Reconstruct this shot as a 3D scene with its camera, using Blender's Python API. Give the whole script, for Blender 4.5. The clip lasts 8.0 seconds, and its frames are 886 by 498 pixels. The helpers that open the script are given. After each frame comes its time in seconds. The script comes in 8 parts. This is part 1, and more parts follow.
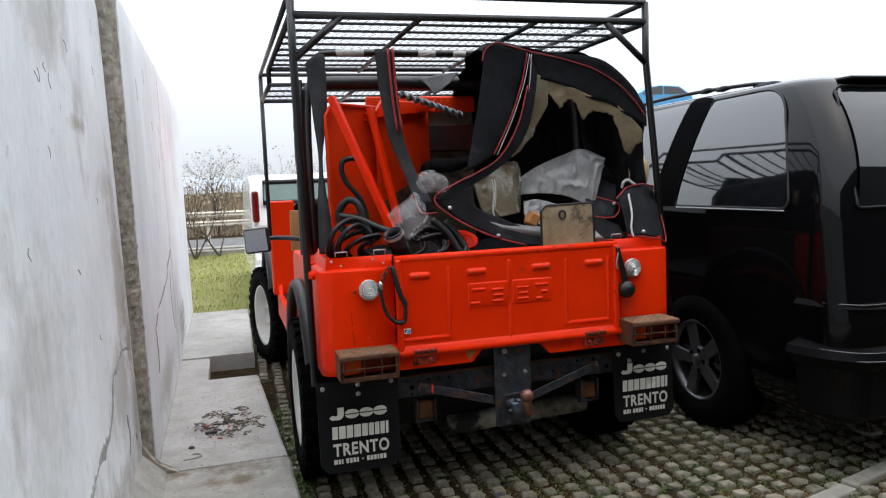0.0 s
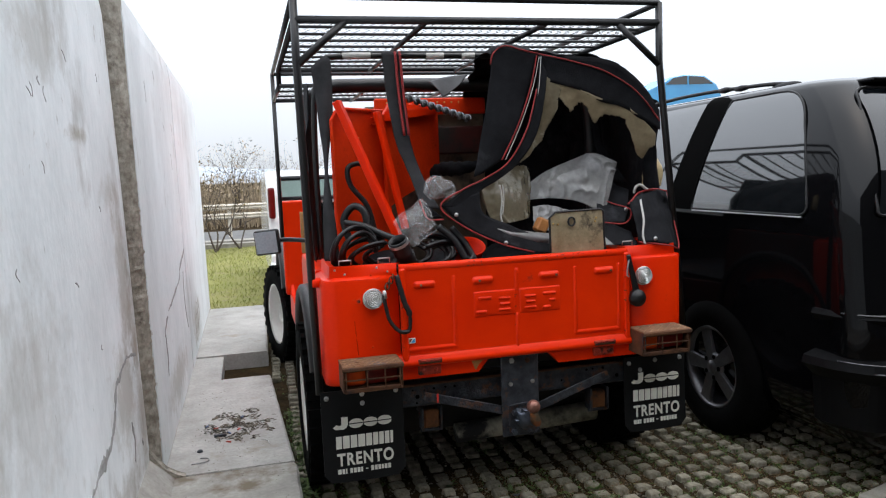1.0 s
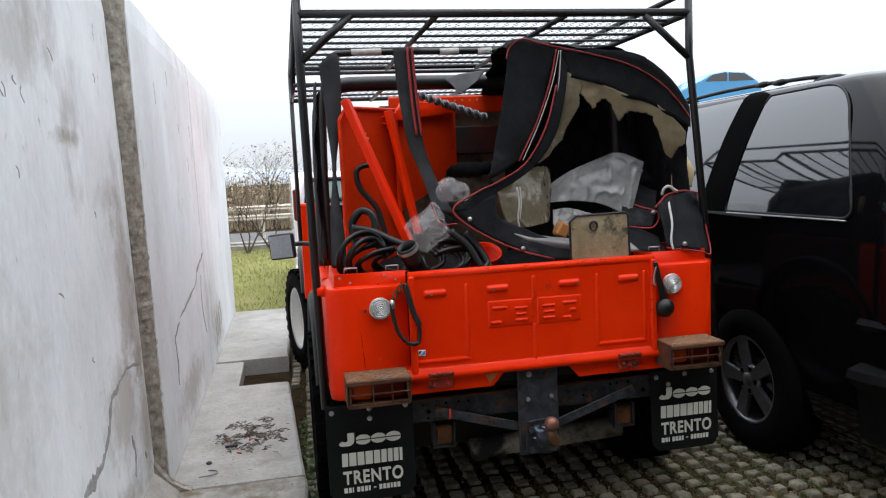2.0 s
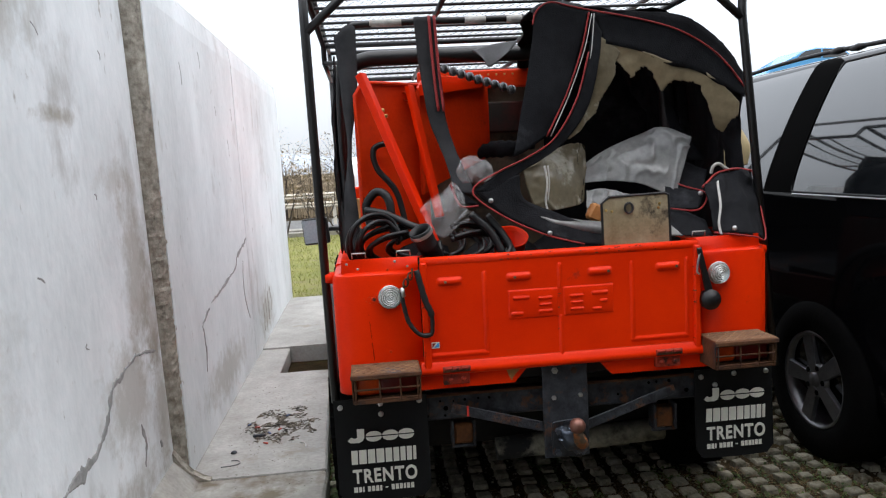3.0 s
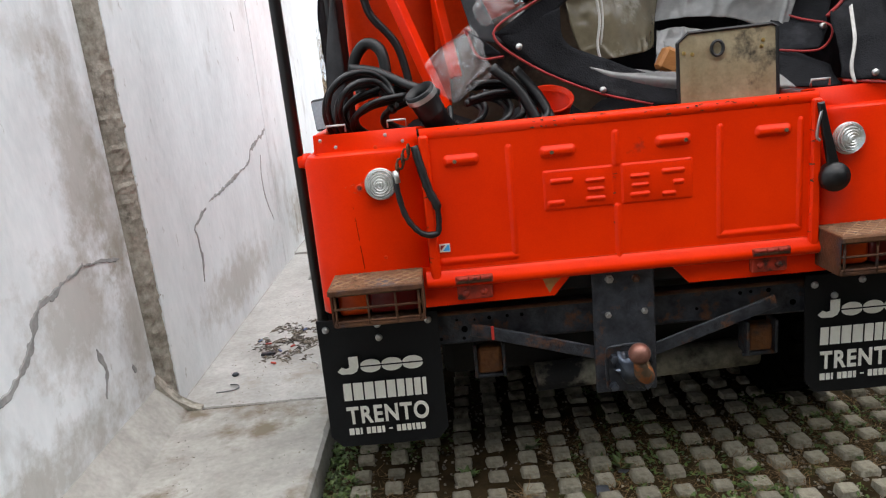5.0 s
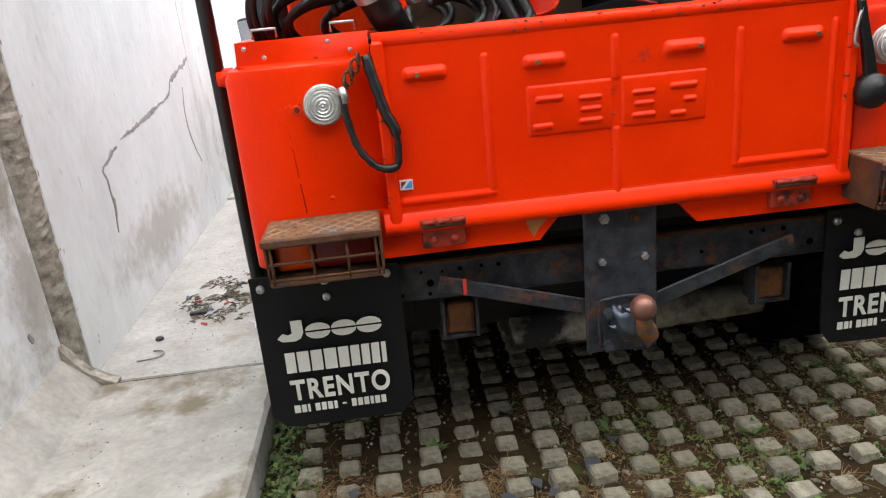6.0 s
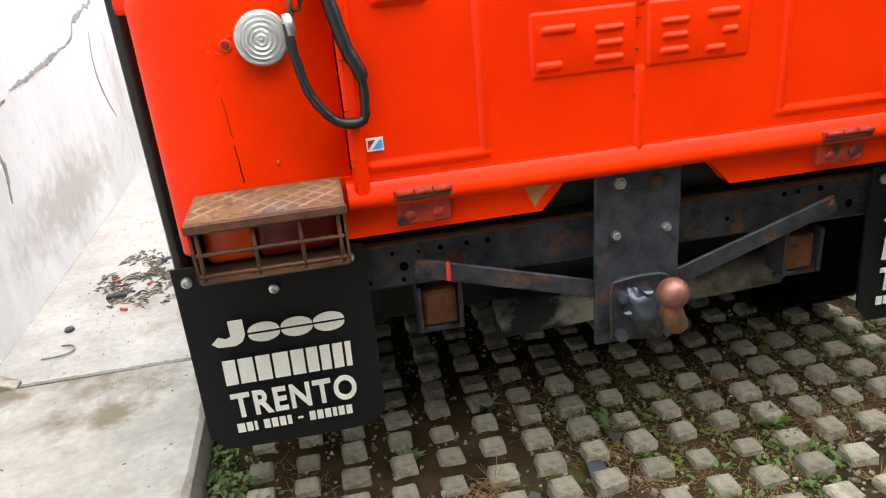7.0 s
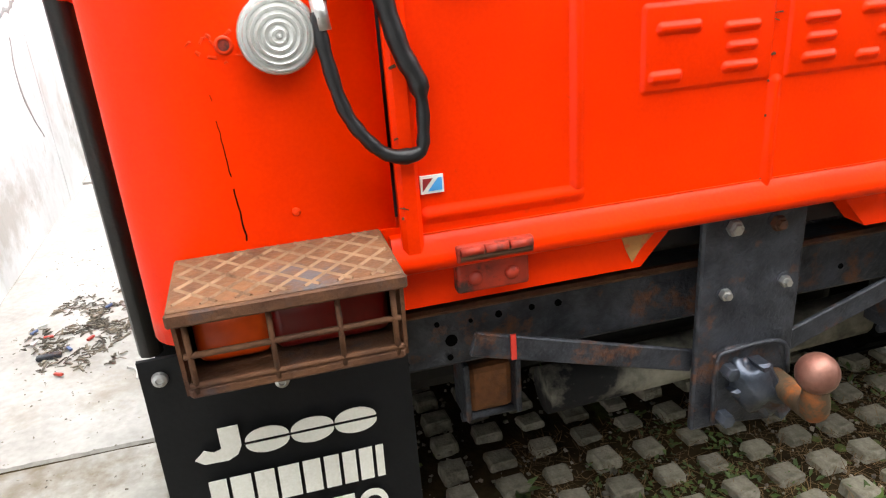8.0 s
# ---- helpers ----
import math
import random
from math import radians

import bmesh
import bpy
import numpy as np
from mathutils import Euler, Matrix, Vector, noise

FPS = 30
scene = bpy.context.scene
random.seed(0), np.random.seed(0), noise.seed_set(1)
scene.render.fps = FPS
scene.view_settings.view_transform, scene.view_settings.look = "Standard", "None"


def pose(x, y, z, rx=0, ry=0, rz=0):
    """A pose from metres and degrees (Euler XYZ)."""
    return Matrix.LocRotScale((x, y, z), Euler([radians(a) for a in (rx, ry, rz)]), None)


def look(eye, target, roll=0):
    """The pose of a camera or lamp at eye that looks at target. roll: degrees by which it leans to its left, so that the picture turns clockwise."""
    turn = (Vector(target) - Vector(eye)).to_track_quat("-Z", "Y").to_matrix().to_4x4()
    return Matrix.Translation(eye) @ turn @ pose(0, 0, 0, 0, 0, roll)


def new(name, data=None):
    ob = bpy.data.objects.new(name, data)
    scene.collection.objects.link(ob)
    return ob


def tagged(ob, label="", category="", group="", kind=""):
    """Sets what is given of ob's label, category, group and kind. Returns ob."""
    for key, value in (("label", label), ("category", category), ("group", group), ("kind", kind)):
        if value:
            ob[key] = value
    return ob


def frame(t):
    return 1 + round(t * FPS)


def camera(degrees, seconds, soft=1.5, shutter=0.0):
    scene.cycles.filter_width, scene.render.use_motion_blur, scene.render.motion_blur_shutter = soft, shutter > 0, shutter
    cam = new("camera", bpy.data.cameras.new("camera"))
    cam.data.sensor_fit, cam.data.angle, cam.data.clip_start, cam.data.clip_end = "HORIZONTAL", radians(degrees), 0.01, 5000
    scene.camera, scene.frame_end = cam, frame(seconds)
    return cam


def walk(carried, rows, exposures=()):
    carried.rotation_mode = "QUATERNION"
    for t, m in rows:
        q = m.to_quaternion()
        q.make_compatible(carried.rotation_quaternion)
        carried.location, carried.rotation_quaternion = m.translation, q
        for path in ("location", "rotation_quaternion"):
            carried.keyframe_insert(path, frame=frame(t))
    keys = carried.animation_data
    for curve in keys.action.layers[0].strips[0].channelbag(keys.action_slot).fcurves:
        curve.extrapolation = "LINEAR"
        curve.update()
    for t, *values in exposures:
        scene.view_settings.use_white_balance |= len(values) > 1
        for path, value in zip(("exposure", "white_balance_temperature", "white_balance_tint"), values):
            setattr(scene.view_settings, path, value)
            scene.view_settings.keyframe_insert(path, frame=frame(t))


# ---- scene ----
cam = camera(62.3, 8.0, 1.2)
PATH = [
    (0, (-1.063, -2.689, 1.31), (-0.493, -0.781, 1.126), -2.3),
    (0.5, (-1.017, -2.691, 1.349), (-0.481, -0.775, 1.145), -2.2),
    (1, (-0.984, -2.657, 1.372), (-0.475, -0.735, 1.163), -2.3),
    (1.5, (-0.95, -2.588, 1.382), (-0.466, -0.658, 1.178), -2.4),
    (3, (-0.613, -2.356, 1.335), (-0.414, -0.379, 1.105), -3.1),
    (3.5, (-0.536, -2.229, 1.31), (-0.428, -0.253, 1.02), -3.4),
    (4, (-0.485, -2.074, 1.273), (-0.447, -0.108, 0.911), -4.2),
    (4.5, (-0.441, -1.912, 1.232), (-0.446, 0.042, 0.804), -4.9),
    (4.7, (-0.402, -1.846, 1.215), (-0.433, 0.101, 0.76), -5.4),
    (5.8, (-0.426, -1.482, 1.076), (-0.349, 0.43, 0.494), -5.9),
    (6, (-0.446, -1.422, 1.083), (-0.33, 0.469, 0.442), -5.6),
    (6.5, (-0.466, -1.29, 1.048), (-0.289, 0.572, 0.341), -5.5),
    (7, (-0.489, -1.102, 1.023), (-0.222, 0.722, 0.247), -5.3),
    (7.5, (-0.527, -0.950, 1.0), (-0.165, 0.853, 0.216), -4.75),
    (8, (-0.590, -0.759, 0.980), (-0.157, 1.043, 0.228), -4.35),
]
walk(cam, [(t, look(eye, target, roll)) for t, eye, target, roll in PATH],
     [(0, -0.25, 6500, 10), (1.5, -0.25, 6500, 10), (3, -0.22, 6550, 10), (4, -0.20, 6600, 10), (4.5, -0.05, 6650, 10), (6, 0.45, 6850, 10),
      (6.5, 0.70, 6900, 10), (7, 0.92, 6950, 10), (8, 1.12, 7000, 10)])


# ---- world, sun, light ----
world = bpy.data.worlds.new("overcast_sky")
scene.world = world
world.use_nodes = True
wn, wl = world.node_tree.nodes, world.node_tree.links
bg = wn["Background"]
sky = wn.new("ShaderNodeTexSky")
sky.sky_type, sky.sun_disc = "NISHITA", False
sky.sun_elevation, sky.sun_rotation = radians(75.0), radians(123.5)
sky.dust_density, sky.ozone_density = 4.0, 1.0
veil = wn.new("ShaderNodeMix")
veil.data_type = "RGBA"
veil.inputs["Factor"].default_value = 0.8
veil.inputs["B"].default_value = (9.3, 9.9, 10.7, 1)
wl.new(sky.outputs["Color"], veil.inputs["A"])
wtc, wsep, wrise, wgrad = wn.new("ShaderNodeTexCoord"), wn.new("ShaderNodeSeparateXYZ"), wn.new("ShaderNodeMapRange"), wn.new("ShaderNodeVectorMath")
wl.new(wtc.outputs["Generated"], wsep.inputs["Vector"])
wl.new(wsep.outputs["Z"], wrise.inputs["Value"])
wrise.inputs["From Min"].default_value, wrise.inputs["From Max"].default_value = 0.0, 1.0
wrise.inputs["To Min"].default_value, wrise.inputs["To Max"].default_value = 1.0, 3.2   # overcast: the zenith outshines the horizon
wgrad.operation = "SCALE"
wl.new(veil.outputs["Result"], wgrad.inputs[0])
wl.new(wrise.outputs["Result"], wgrad.inputs["Scale"])
wl.new(wgrad.outputs["Vector"], bg.inputs["Color"])
bg.inputs["Strength"].default_value = 0.12

sun_data = bpy.data.lights.new("sun", "SUN")
sun_data.energy, sun_data.angle, sun_data.color = 1.15, radians(110), (1.0, 0.985, 0.96)
sun = new("sun", sun_data)
sun.matrix_world = look((2.0, -1.33, 9.0), (0, 0, 0))


# ---- small building helpers ----
def part(name, bm, material, parent=None, label="", smooth=False):
    """Links a bmesh, given in world places, as one mesh object under a thing or a part."""
    me = bpy.data.meshes.new(name)
    bmesh.ops.recalc_face_normals(bm, faces=bm.faces)
    bm.to_mesh(me)
    bm.free()
    if smooth:
        for p in me.polygons:
            p.use_smooth = True
    me.materials.append(material)
    ob = new(name, me)
    if parent is not None:
        ob.parent = parent
        ob.matrix_parent_inverse = base_of(parent).inverted()
    if label:
        ob["label"] = label
    return ob


def base_of(ob):
    """The world matrix of a thing or part, from its own and its parents' matrices."""
    if ob.parent is None:
        return ob.matrix_basis.copy()
    return base_of(ob.parent) @ ob.matrix_parent_inverse @ ob.matrix_basis


def thing(name, place, label, category, group="", kind=""):
    ob = new(name)
    ob.empty_display_size = 0.05
    ob.matrix_basis = Matrix.Translation(place)
    return tagged(ob, label, category, group, kind)


def solo(name, bm, material, label, category, group="", kind="", smooth=False):
    """A top-level thing that is one mesh."""
    return tagged(part(name, bm, material, None, "", smooth), label, category, group, kind)


def box(bm, lo, hi, bevel=0.0, seg=1, m=None):
    made = bmesh.ops.create_cube(bm, size=1.0)["verts"]
    c = [(a + b) / 2 for a, b in zip(lo, hi)]
    s = [abs(b - a) for a, b in zip(lo, hi)]
    for v in made:
        v.co = Vector((c[0] + v.co.x * s[0], c[1] + v.co.y * s[1], c[2] + v.co.z * s[2]))
    if bevel > 0:
        edges = list({e for v in made for e in v.link_edges})
        r = bmesh.ops.bevel(bm, geom=edges, offset=bevel, segments=seg, affect="EDGES", profile=0.5)
        made = list({v for f in r["faces"] for v in f.verts} | {v for v in made if v.is_valid})
    if m is not None:
        for v in made:
            v.co = m @ v.co
    return bm


def flecks(items):
    """Many small boxes in one bmesh, from (matrix, half length, half width, height)."""
    verts, faces = [], []
    for m, l, w, h in items:
        k = len(verts)
        verts += [m @ Vector(p) for p in ((-l, -w * 0.7, 0), (l, -w, 0), (l * 0.8, w, 0), (-l * 0.9, w * 0.8, 0), (-l * 0.8, -w * 0.5, h), (l * 0.8, -w * 0.8, h), (l * 0.6, w * 0.8, h), (-l * 0.7, w * 0.6, h))]
        faces += [(k + 3, k + 2, k + 1, k), (k + 4, k + 5, k + 6, k + 7)] + [(k + i, k + (i + 1) % 4, k + 4 + (i + 1) % 4, k + 4 + i) for i in range(4)]
    me = bpy.data.meshes.new("flecks")
    me.from_pydata(verts, [], faces)
    bm = bmesh.new()
    bm.from_mesh(me)
    bpy.data.meshes.remove(me)
    return bm


def new_box(lo, hi, bevel=0.0, seg=1, m=None):
    return box(bmesh.new(), lo, hi, bevel, seg, m)


def spline(pts, n):
    """n points along a Catmull-Rom curve through pts."""
    p = [Vector(q) for q in pts]
    if len(p) == 2:
        return [p[0].lerp(p[1], i / (n - 1)) for i in range(n)]
    p = [p[0] * 2 - p[1]] + p + [p[-1] * 2 - p[-2]]
    out = []
    for i in range(n):
        u = i / (n - 1) * (len(p) - 3)
        k = min(int(u), len(p) - 4)
        f = u - k
        a, b, c, d = p[k:k + 4]
        out.append(0.5 * ((2 * b) + (c - a) * f + (2 * a - 5 * b + 4 * c - d) * f * f + (3 * b - a - 3 * c + d) * f ** 3))
    return out


def tube(bm, pts, r, n=8, closed=False, caps=True):
    """A round bar through pts; r may be a list."""
    p = [Vector(q) for q in pts]
    rings = []
    up = None
    for i, c in enumerate(p):
        if closed:
            d = p[(i + 1) % len(p)] - p[i - 1]
        else:
            d = p[min(i + 1, len(p) - 1)] - p[max(i - 1, 0)]
        d.normalize()
        if up is None:
            up = Vector((0, 0, 1)) if abs(d.z) < 0.9 else Vector((1, 0, 0))
        side = d.cross(up).normalized()
        up = side.cross(d).normalized()
        rr = r[i] if isinstance(r, (list, tuple)) else r
        rings.append([bm.verts.new(c + (side * math.cos(a) + up * math.sin(a)) * rr)
                      for a in (2 * math.pi * k / n for k in range(n))])
    pairs = list(zip(rings, rings[1:])) + ([(rings[-1], rings[0])] if closed else [])
    for a, b in pairs:
        for k in range(n):
            bm.faces.new((a[k], a[(k + 1) % n], b[(k + 1) % n], b[k]))
    if caps and not closed:
        bm.faces.new(rings[0])
        bm.faces.new(list(reversed(rings[-1])))
    return bm


def new_tube(pts, r, n=8, closed=False, caps=True):
    return tube(bmesh.new(), pts, r, n, closed, caps)


def lathe(bm, profile, m, n=24):
    """Turns (radius, height) pairs about the z axis of m."""
    rings = []
    for r, z in profile:
        if r < 1e-5:
            rings.append([bm.verts.new(m @ Vector((0, 0, z)))])
        else:
            rings.append([bm.verts.new(m @ Vector((r * math.cos(2 * math.pi * k / n), r * math.sin(2 * math.pi * k / n), z))) for k in range(n)])
    for a, b in zip(rings, rings[1:]):
        for k in range(n):
            va, vb = (a[k % len(a)], a[(k + 1) % len(a)]), (b[k % len(b)], b[(k + 1) % len(b)])
            loop = []
            for v in (va[0], va[1], vb[1], vb[0]):
                if v not in loop:
                    loop.append(v)
            if len(loop) > 2:
                bm.faces.new(loop)
    return bm


def prism(bm, outline, m, depth, bevel=0.0, seg=1):
    """An outline in the xy plane of m, thickened along its z axis by depth."""
    lo = [bm.verts.new(m @ Vector((x, y, 0))) for x, y in outline]
    hi = [bm.verts.new(m @ Vector((x, y, depth))) for x, y in outline]
    faces = [bm.faces.new(list(reversed(lo))), bm.faces.new(hi)]
    n = len(lo)
    for k in range(n):
        faces.append(bm.faces.new((lo[k], lo[(k + 1) % n], hi[(k + 1) % n], hi[k])))
    if bevel > 0:
        edges = list({e for f in faces[:2] for e in f.edges})
        bmesh.ops.bevel(bm, geom=edges, offset=bevel, segments=seg, affect="EDGES", profile=0.5)
    return bm


BACK = Matrix(((1, 0, 0, 0), (0, 0, 1, 0), (0, 1, 0, 0), (0, 0, 0, 1)))   # outline (x, z), depth towards +y


def sheet(rows, nu, nv, wrinkle=0.0, freq=6.0, seed=0, torn=None, pleat=0.0, folds=5.0):
    """A cloth surface through rows of control points, with folds; torn(u, v) True leaves a cell out."""
    bm = bmesh.new()
    cols = [spline(r, nu) for r in rows]
    grid = []
    for i in range(nu):
        grid.append(spline([c[i] for c in cols], nv))
    verts = [[None] * nv for _ in range(nu)]
    for i in range(nu):
        for j in range(nv):
            q = grid[i][j]
            o = Vector((seed * 3.7, seed * 1.3, 0))
            d = Vector((noise.noise(q * freq + o), noise.noise(q * freq + o + Vector((9, 2, 5))), noise.noise(q * freq + o + Vector((1, 7, 3)))))
            d2 = noise.noise(q * freq * 3.1 + o) * 0.35
            if pleat:
                u, v = i / (nu - 1), j / (nv - 1)
                w = u * folds * (0.75 + 0.5 * v) + 1.6 * noise.noise(Vector((u * 3.1, v * 1.3, seed))) + 0.5 * noise.noise(Vector((u * 9, v * 4, seed + 5)))
                deep = max(0.0, 0.45 + 1.3 * noise.noise(Vector((u * 4.3, v * 2.2, seed + 9))))
                q = q + Vector((0.2, -1.0, 0.35)) * pleat * deep * (1.0 - abs(math.sin(w * math.pi)) ** 0.7)
            verts[i][j] = bm.verts.new(q + (d + Vector((d2, d2, d2))) * wrinkle)
    for i in range(nu - 1):
        for j in range(nv - 1):
            if torn and torn(i / (nu - 1), j / (nv - 1)):
                continue
            bm.faces.new((verts[i][j], verts[i + 1][j], verts[i + 1][j + 1], verts[i][j + 1]))
    loose = [v for v in bm.verts if not v.link_faces]
    bmesh.ops.delete(bm, geom=loose, context="VERTS")
    return bm


def thick(ob, t):
    mod = ob.modifiers.new("thickness", "SOLIDIFY")
    mod.thickness, mod.offset = t, 0
    return ob


# ---- materials ----
def surface(name, c1, c2, rough=0.6, metal=0.0, scale=4.0, bump=0.15, grain=90.0, dirt=None, dirt_scale=3.0, dirt_from=0.55,
            rough2=None, vary=0.0, coat=0.0, stretch=(1, 1, 1), spec=0.5, dirt_rough=0.85):
    """A two-scale noise material: broad mottling c1 to c2, fine grain and relief, and patches of dirt or wear."""
    m = bpy.data.materials.new(name)
    m.use_nodes = True
    n, l = m.node_tree.nodes, m.node_tree.links
    bsdf = n["Principled BSDF"]
    tc = n.new("ShaderNodeTexCoord")
    mp = n.new("ShaderNodeMapping")
    mp.inputs["Scale"].default_value = stretch
    l.new(tc.outputs["Object"], mp.inputs["Vector"])
    big = n.new("ShaderNodeTexNoise")
    big.inputs["Scale"].default_value, big.inputs["Detail"].default_value, big.inputs["Roughness"].default_value = scale, 6, 0.6
    fine = n.new("ShaderNodeTexNoise")
    fine.inputs["Scale"].default_value, fine.inputs["Detail"].default_value = grain, 4
    for t in (big, fine):
        l.new(mp.outputs["Vector"], t.inputs["Vector"])
    ramp = n.new("ShaderNodeValToRGB")
    ramp.color_ramp.elements[0].position, ramp.color_ramp.elements[1].position = 0.3, 0.7
    ramp.color_ramp.elements[0].color, ramp.color_ramp.elements[1].color = (*c1, 1), (*c2, 1)
    l.new(big.outputs["Fac"], ramp.inputs["Fac"])
    mix = n.new("ShaderNodeMix")
    mix.data_type, mix.blend_type = "RGBA", "OVERLAY"
    mix.inputs["Factor"].default_value = 0.25
    l.new(ramp.outputs["Color"], mix.inputs["A"])
    l.new(fine.outputs["Fac"], mix.inputs["B"])
    colour = mix.outputs["Result"]
    rough_out = None
    if dirt is not None:
        dn = n.new("ShaderNodeTexNoise")
        dn.inputs["Scale"].default_value, dn.inputs["Detail"].default_value, dn.inputs["Roughness"].default_value = dirt_scale, 8, 0.65
        off = n.new("ShaderNodeMapping")
        off.inputs["Location"].default_value = (3.1, 7.7, 1.9)
        l.new(mp.outputs["Vector"], off.inputs["Vector"])
        l.new(off.outputs["Vector"], dn.inputs["Vector"])
        dr = n.new("ShaderNodeMapRange")
        dr.inputs["From Min"].default_value, dr.inputs["From Max"].default_value = dirt_from, dirt_from + 0.12
        l.new(dn.outputs["Fac"], dr.inputs["Value"])
        dm = n.new("ShaderNodeMix")
        dm.data_type = "RGBA"
        dm.inputs["B"].default_value = (*dirt, 1)
        l.new(colour, dm.inputs["A"])
        l.new(dr.outputs["Result"], dm.inputs["Factor"])
        colour = dm.outputs["Result"]
        rm = n.new("ShaderNodeMapRange")
        rm.inputs["To Min"].default_value, rm.inputs["To Max"].default_value = rough, dirt_rough
        l.new(dr.outputs["Result"], rm.inputs["Value"])
        rough_out = rm.outputs["Result"]
    if vary > 0:
        info = n.new("ShaderNodeObjectInfo")
        geo = n.new("ShaderNodeNewGeometry")
        add = n.new("ShaderNodeMath")
        add.operation = "ADD"
        l.new(info.outputs["Random"], add.inputs[0])
        l.new(geo.outputs["Random Per Island"], add.inputs[1])
        fr = n.new("ShaderNodeMath")
        fr.operation = "FRACT"
        l.new(add.outputs[0], fr.inputs[0])
        vr = n.new("ShaderNodeMapRange")
        vr.inputs["To Min"].default_value, vr.inputs["To Max"].default_value = 1 - vary, 1 + vary
        l.new(fr.outputs[0], vr.inputs["Value"])
        hs = n.new("ShaderNodeHueSaturation")
        l.new(vr.outputs["Result"], hs.inputs["Value"])
        l.new(colour, hs.inputs["Color"])
        colour = hs.outputs["Color"]
    l.new(colour, bsdf.inputs["Base Color"])
    if rough_out is None:
        rr = n.new("ShaderNodeMapRange")
        rr.inputs["To Min"].default_value, rr.inputs["To Max"].default_value = rough, rough if rough2 is None else rough2
        l.new(big.outputs["Fac"], rr.inputs["Value"])
        rough_out = rr.outputs["Result"]
    l.new(rough_out, bsdf.inputs["Roughness"])
    bsdf.inputs["Metallic"].default_value = metal
    bsdf.inputs["Coat Weight"].default_value = coat
    bsdf.inputs["Coat Roughness"].default_value = 0.08
    bsdf.inputs["Specular IOR Level"].default_value = spec
    if bump > 0:
        bp = n.new("ShaderNodeBump")
        bp.inputs["Strength"].default_value, bp.inputs["Distance"].default_value = bump, 0.004
        sm = n.new("ShaderNodeMath")
        sm.operation = "ADD"
        l.new(big.outputs["Fac"], sm.inputs[0])
        l.new(fine.outputs["Fac"], sm.inputs[1])
        l.new(sm.outputs[0], bp.inputs["Height"])
        l.new(bp.outputs["Normal"], bsdf.inputs["Normal"])
    return m


def clear(name, colour, rough=0.05, ior=1.45, alpha=1.0, trans=1.0):
    m = bpy.data.materials.new(name)
    m.use_nodes = True
    b = m.node_tree.nodes["Principled BSDF"]
    b.inputs["Base Color"].default_value = (*colour, 1)
    b.inputs["Roughness"].default_value = rough
    b.inputs["IOR"].default_value = ior
    b.inputs["Transmission Weight"].default_value = trans
    b.inputs["Alpha"].default_value = alpha
    return m


def blotches(m, spots, colour, scale=7.0):
    """Adds stains of their own shape to a material: noisy-edged patches at (y, z) with radii and strength."""
    n, l = m.node_tree.nodes, m.node_tree.links
    bsdf = n["Principled BSDF"]
    base = bsdf.inputs["Base Color"].links[0].from_socket
    tc, wob = n.new("ShaderNodeTexCoord"), n.new("ShaderNodeTexNoise")
    wob.inputs["Scale"].default_value, wob.inputs["Detail"].default_value, wob.inputs["Roughness"].default_value = scale, 8, 0.7
    l.new(tc.outputs["Object"], wob.inputs["Vector"])
    for y, z, ry, rz, k in spots:
        mp = n.new("ShaderNodeMapping")
        mp.vector_type = "TEXTURE"
        mp.inputs["Location"].default_value, mp.inputs["Scale"].default_value = (-1.44, y, z), (1.5, ry, rz)
        l.new(tc.outputs["Object"], mp.inputs["Vector"])
        ln = n.new("ShaderNodeVectorMath")
        ln.operation = "LENGTH"
        l.new(mp.outputs["Vector"], ln.inputs[0])
        add = n.new("ShaderNodeMath")
        add.operation = "MULTIPLY_ADD"
        l.new(wob.outputs["Fac"], add.inputs[0])
        add.inputs[1].default_value = 2.4
        l.new(ln.outputs["Value"], add.inputs[2])
        rng_ = n.new("ShaderNodeMapRange")
        rng_.inputs["From Min"].default_value, rng_.inputs["From Max"].default_value = 2.25, 1.55
        rng_.inputs["To Min"].default_value, rng_.inputs["To Max"].default_value = 0.0, k
        l.new(add.outputs[0], rng_.inputs["Value"])
        mx = n.new("ShaderNodeMix")
        mx.data_type = "RGBA"
        mx.inputs["B"].default_value = (*colour, 1)
        l.new(base, mx.inputs["A"])
        l.new(rng_.outputs["Result"], mx.inputs["Factor"])
        base = mx.outputs["Result"]
    l.new(base, bsdf.inputs["Base Color"])


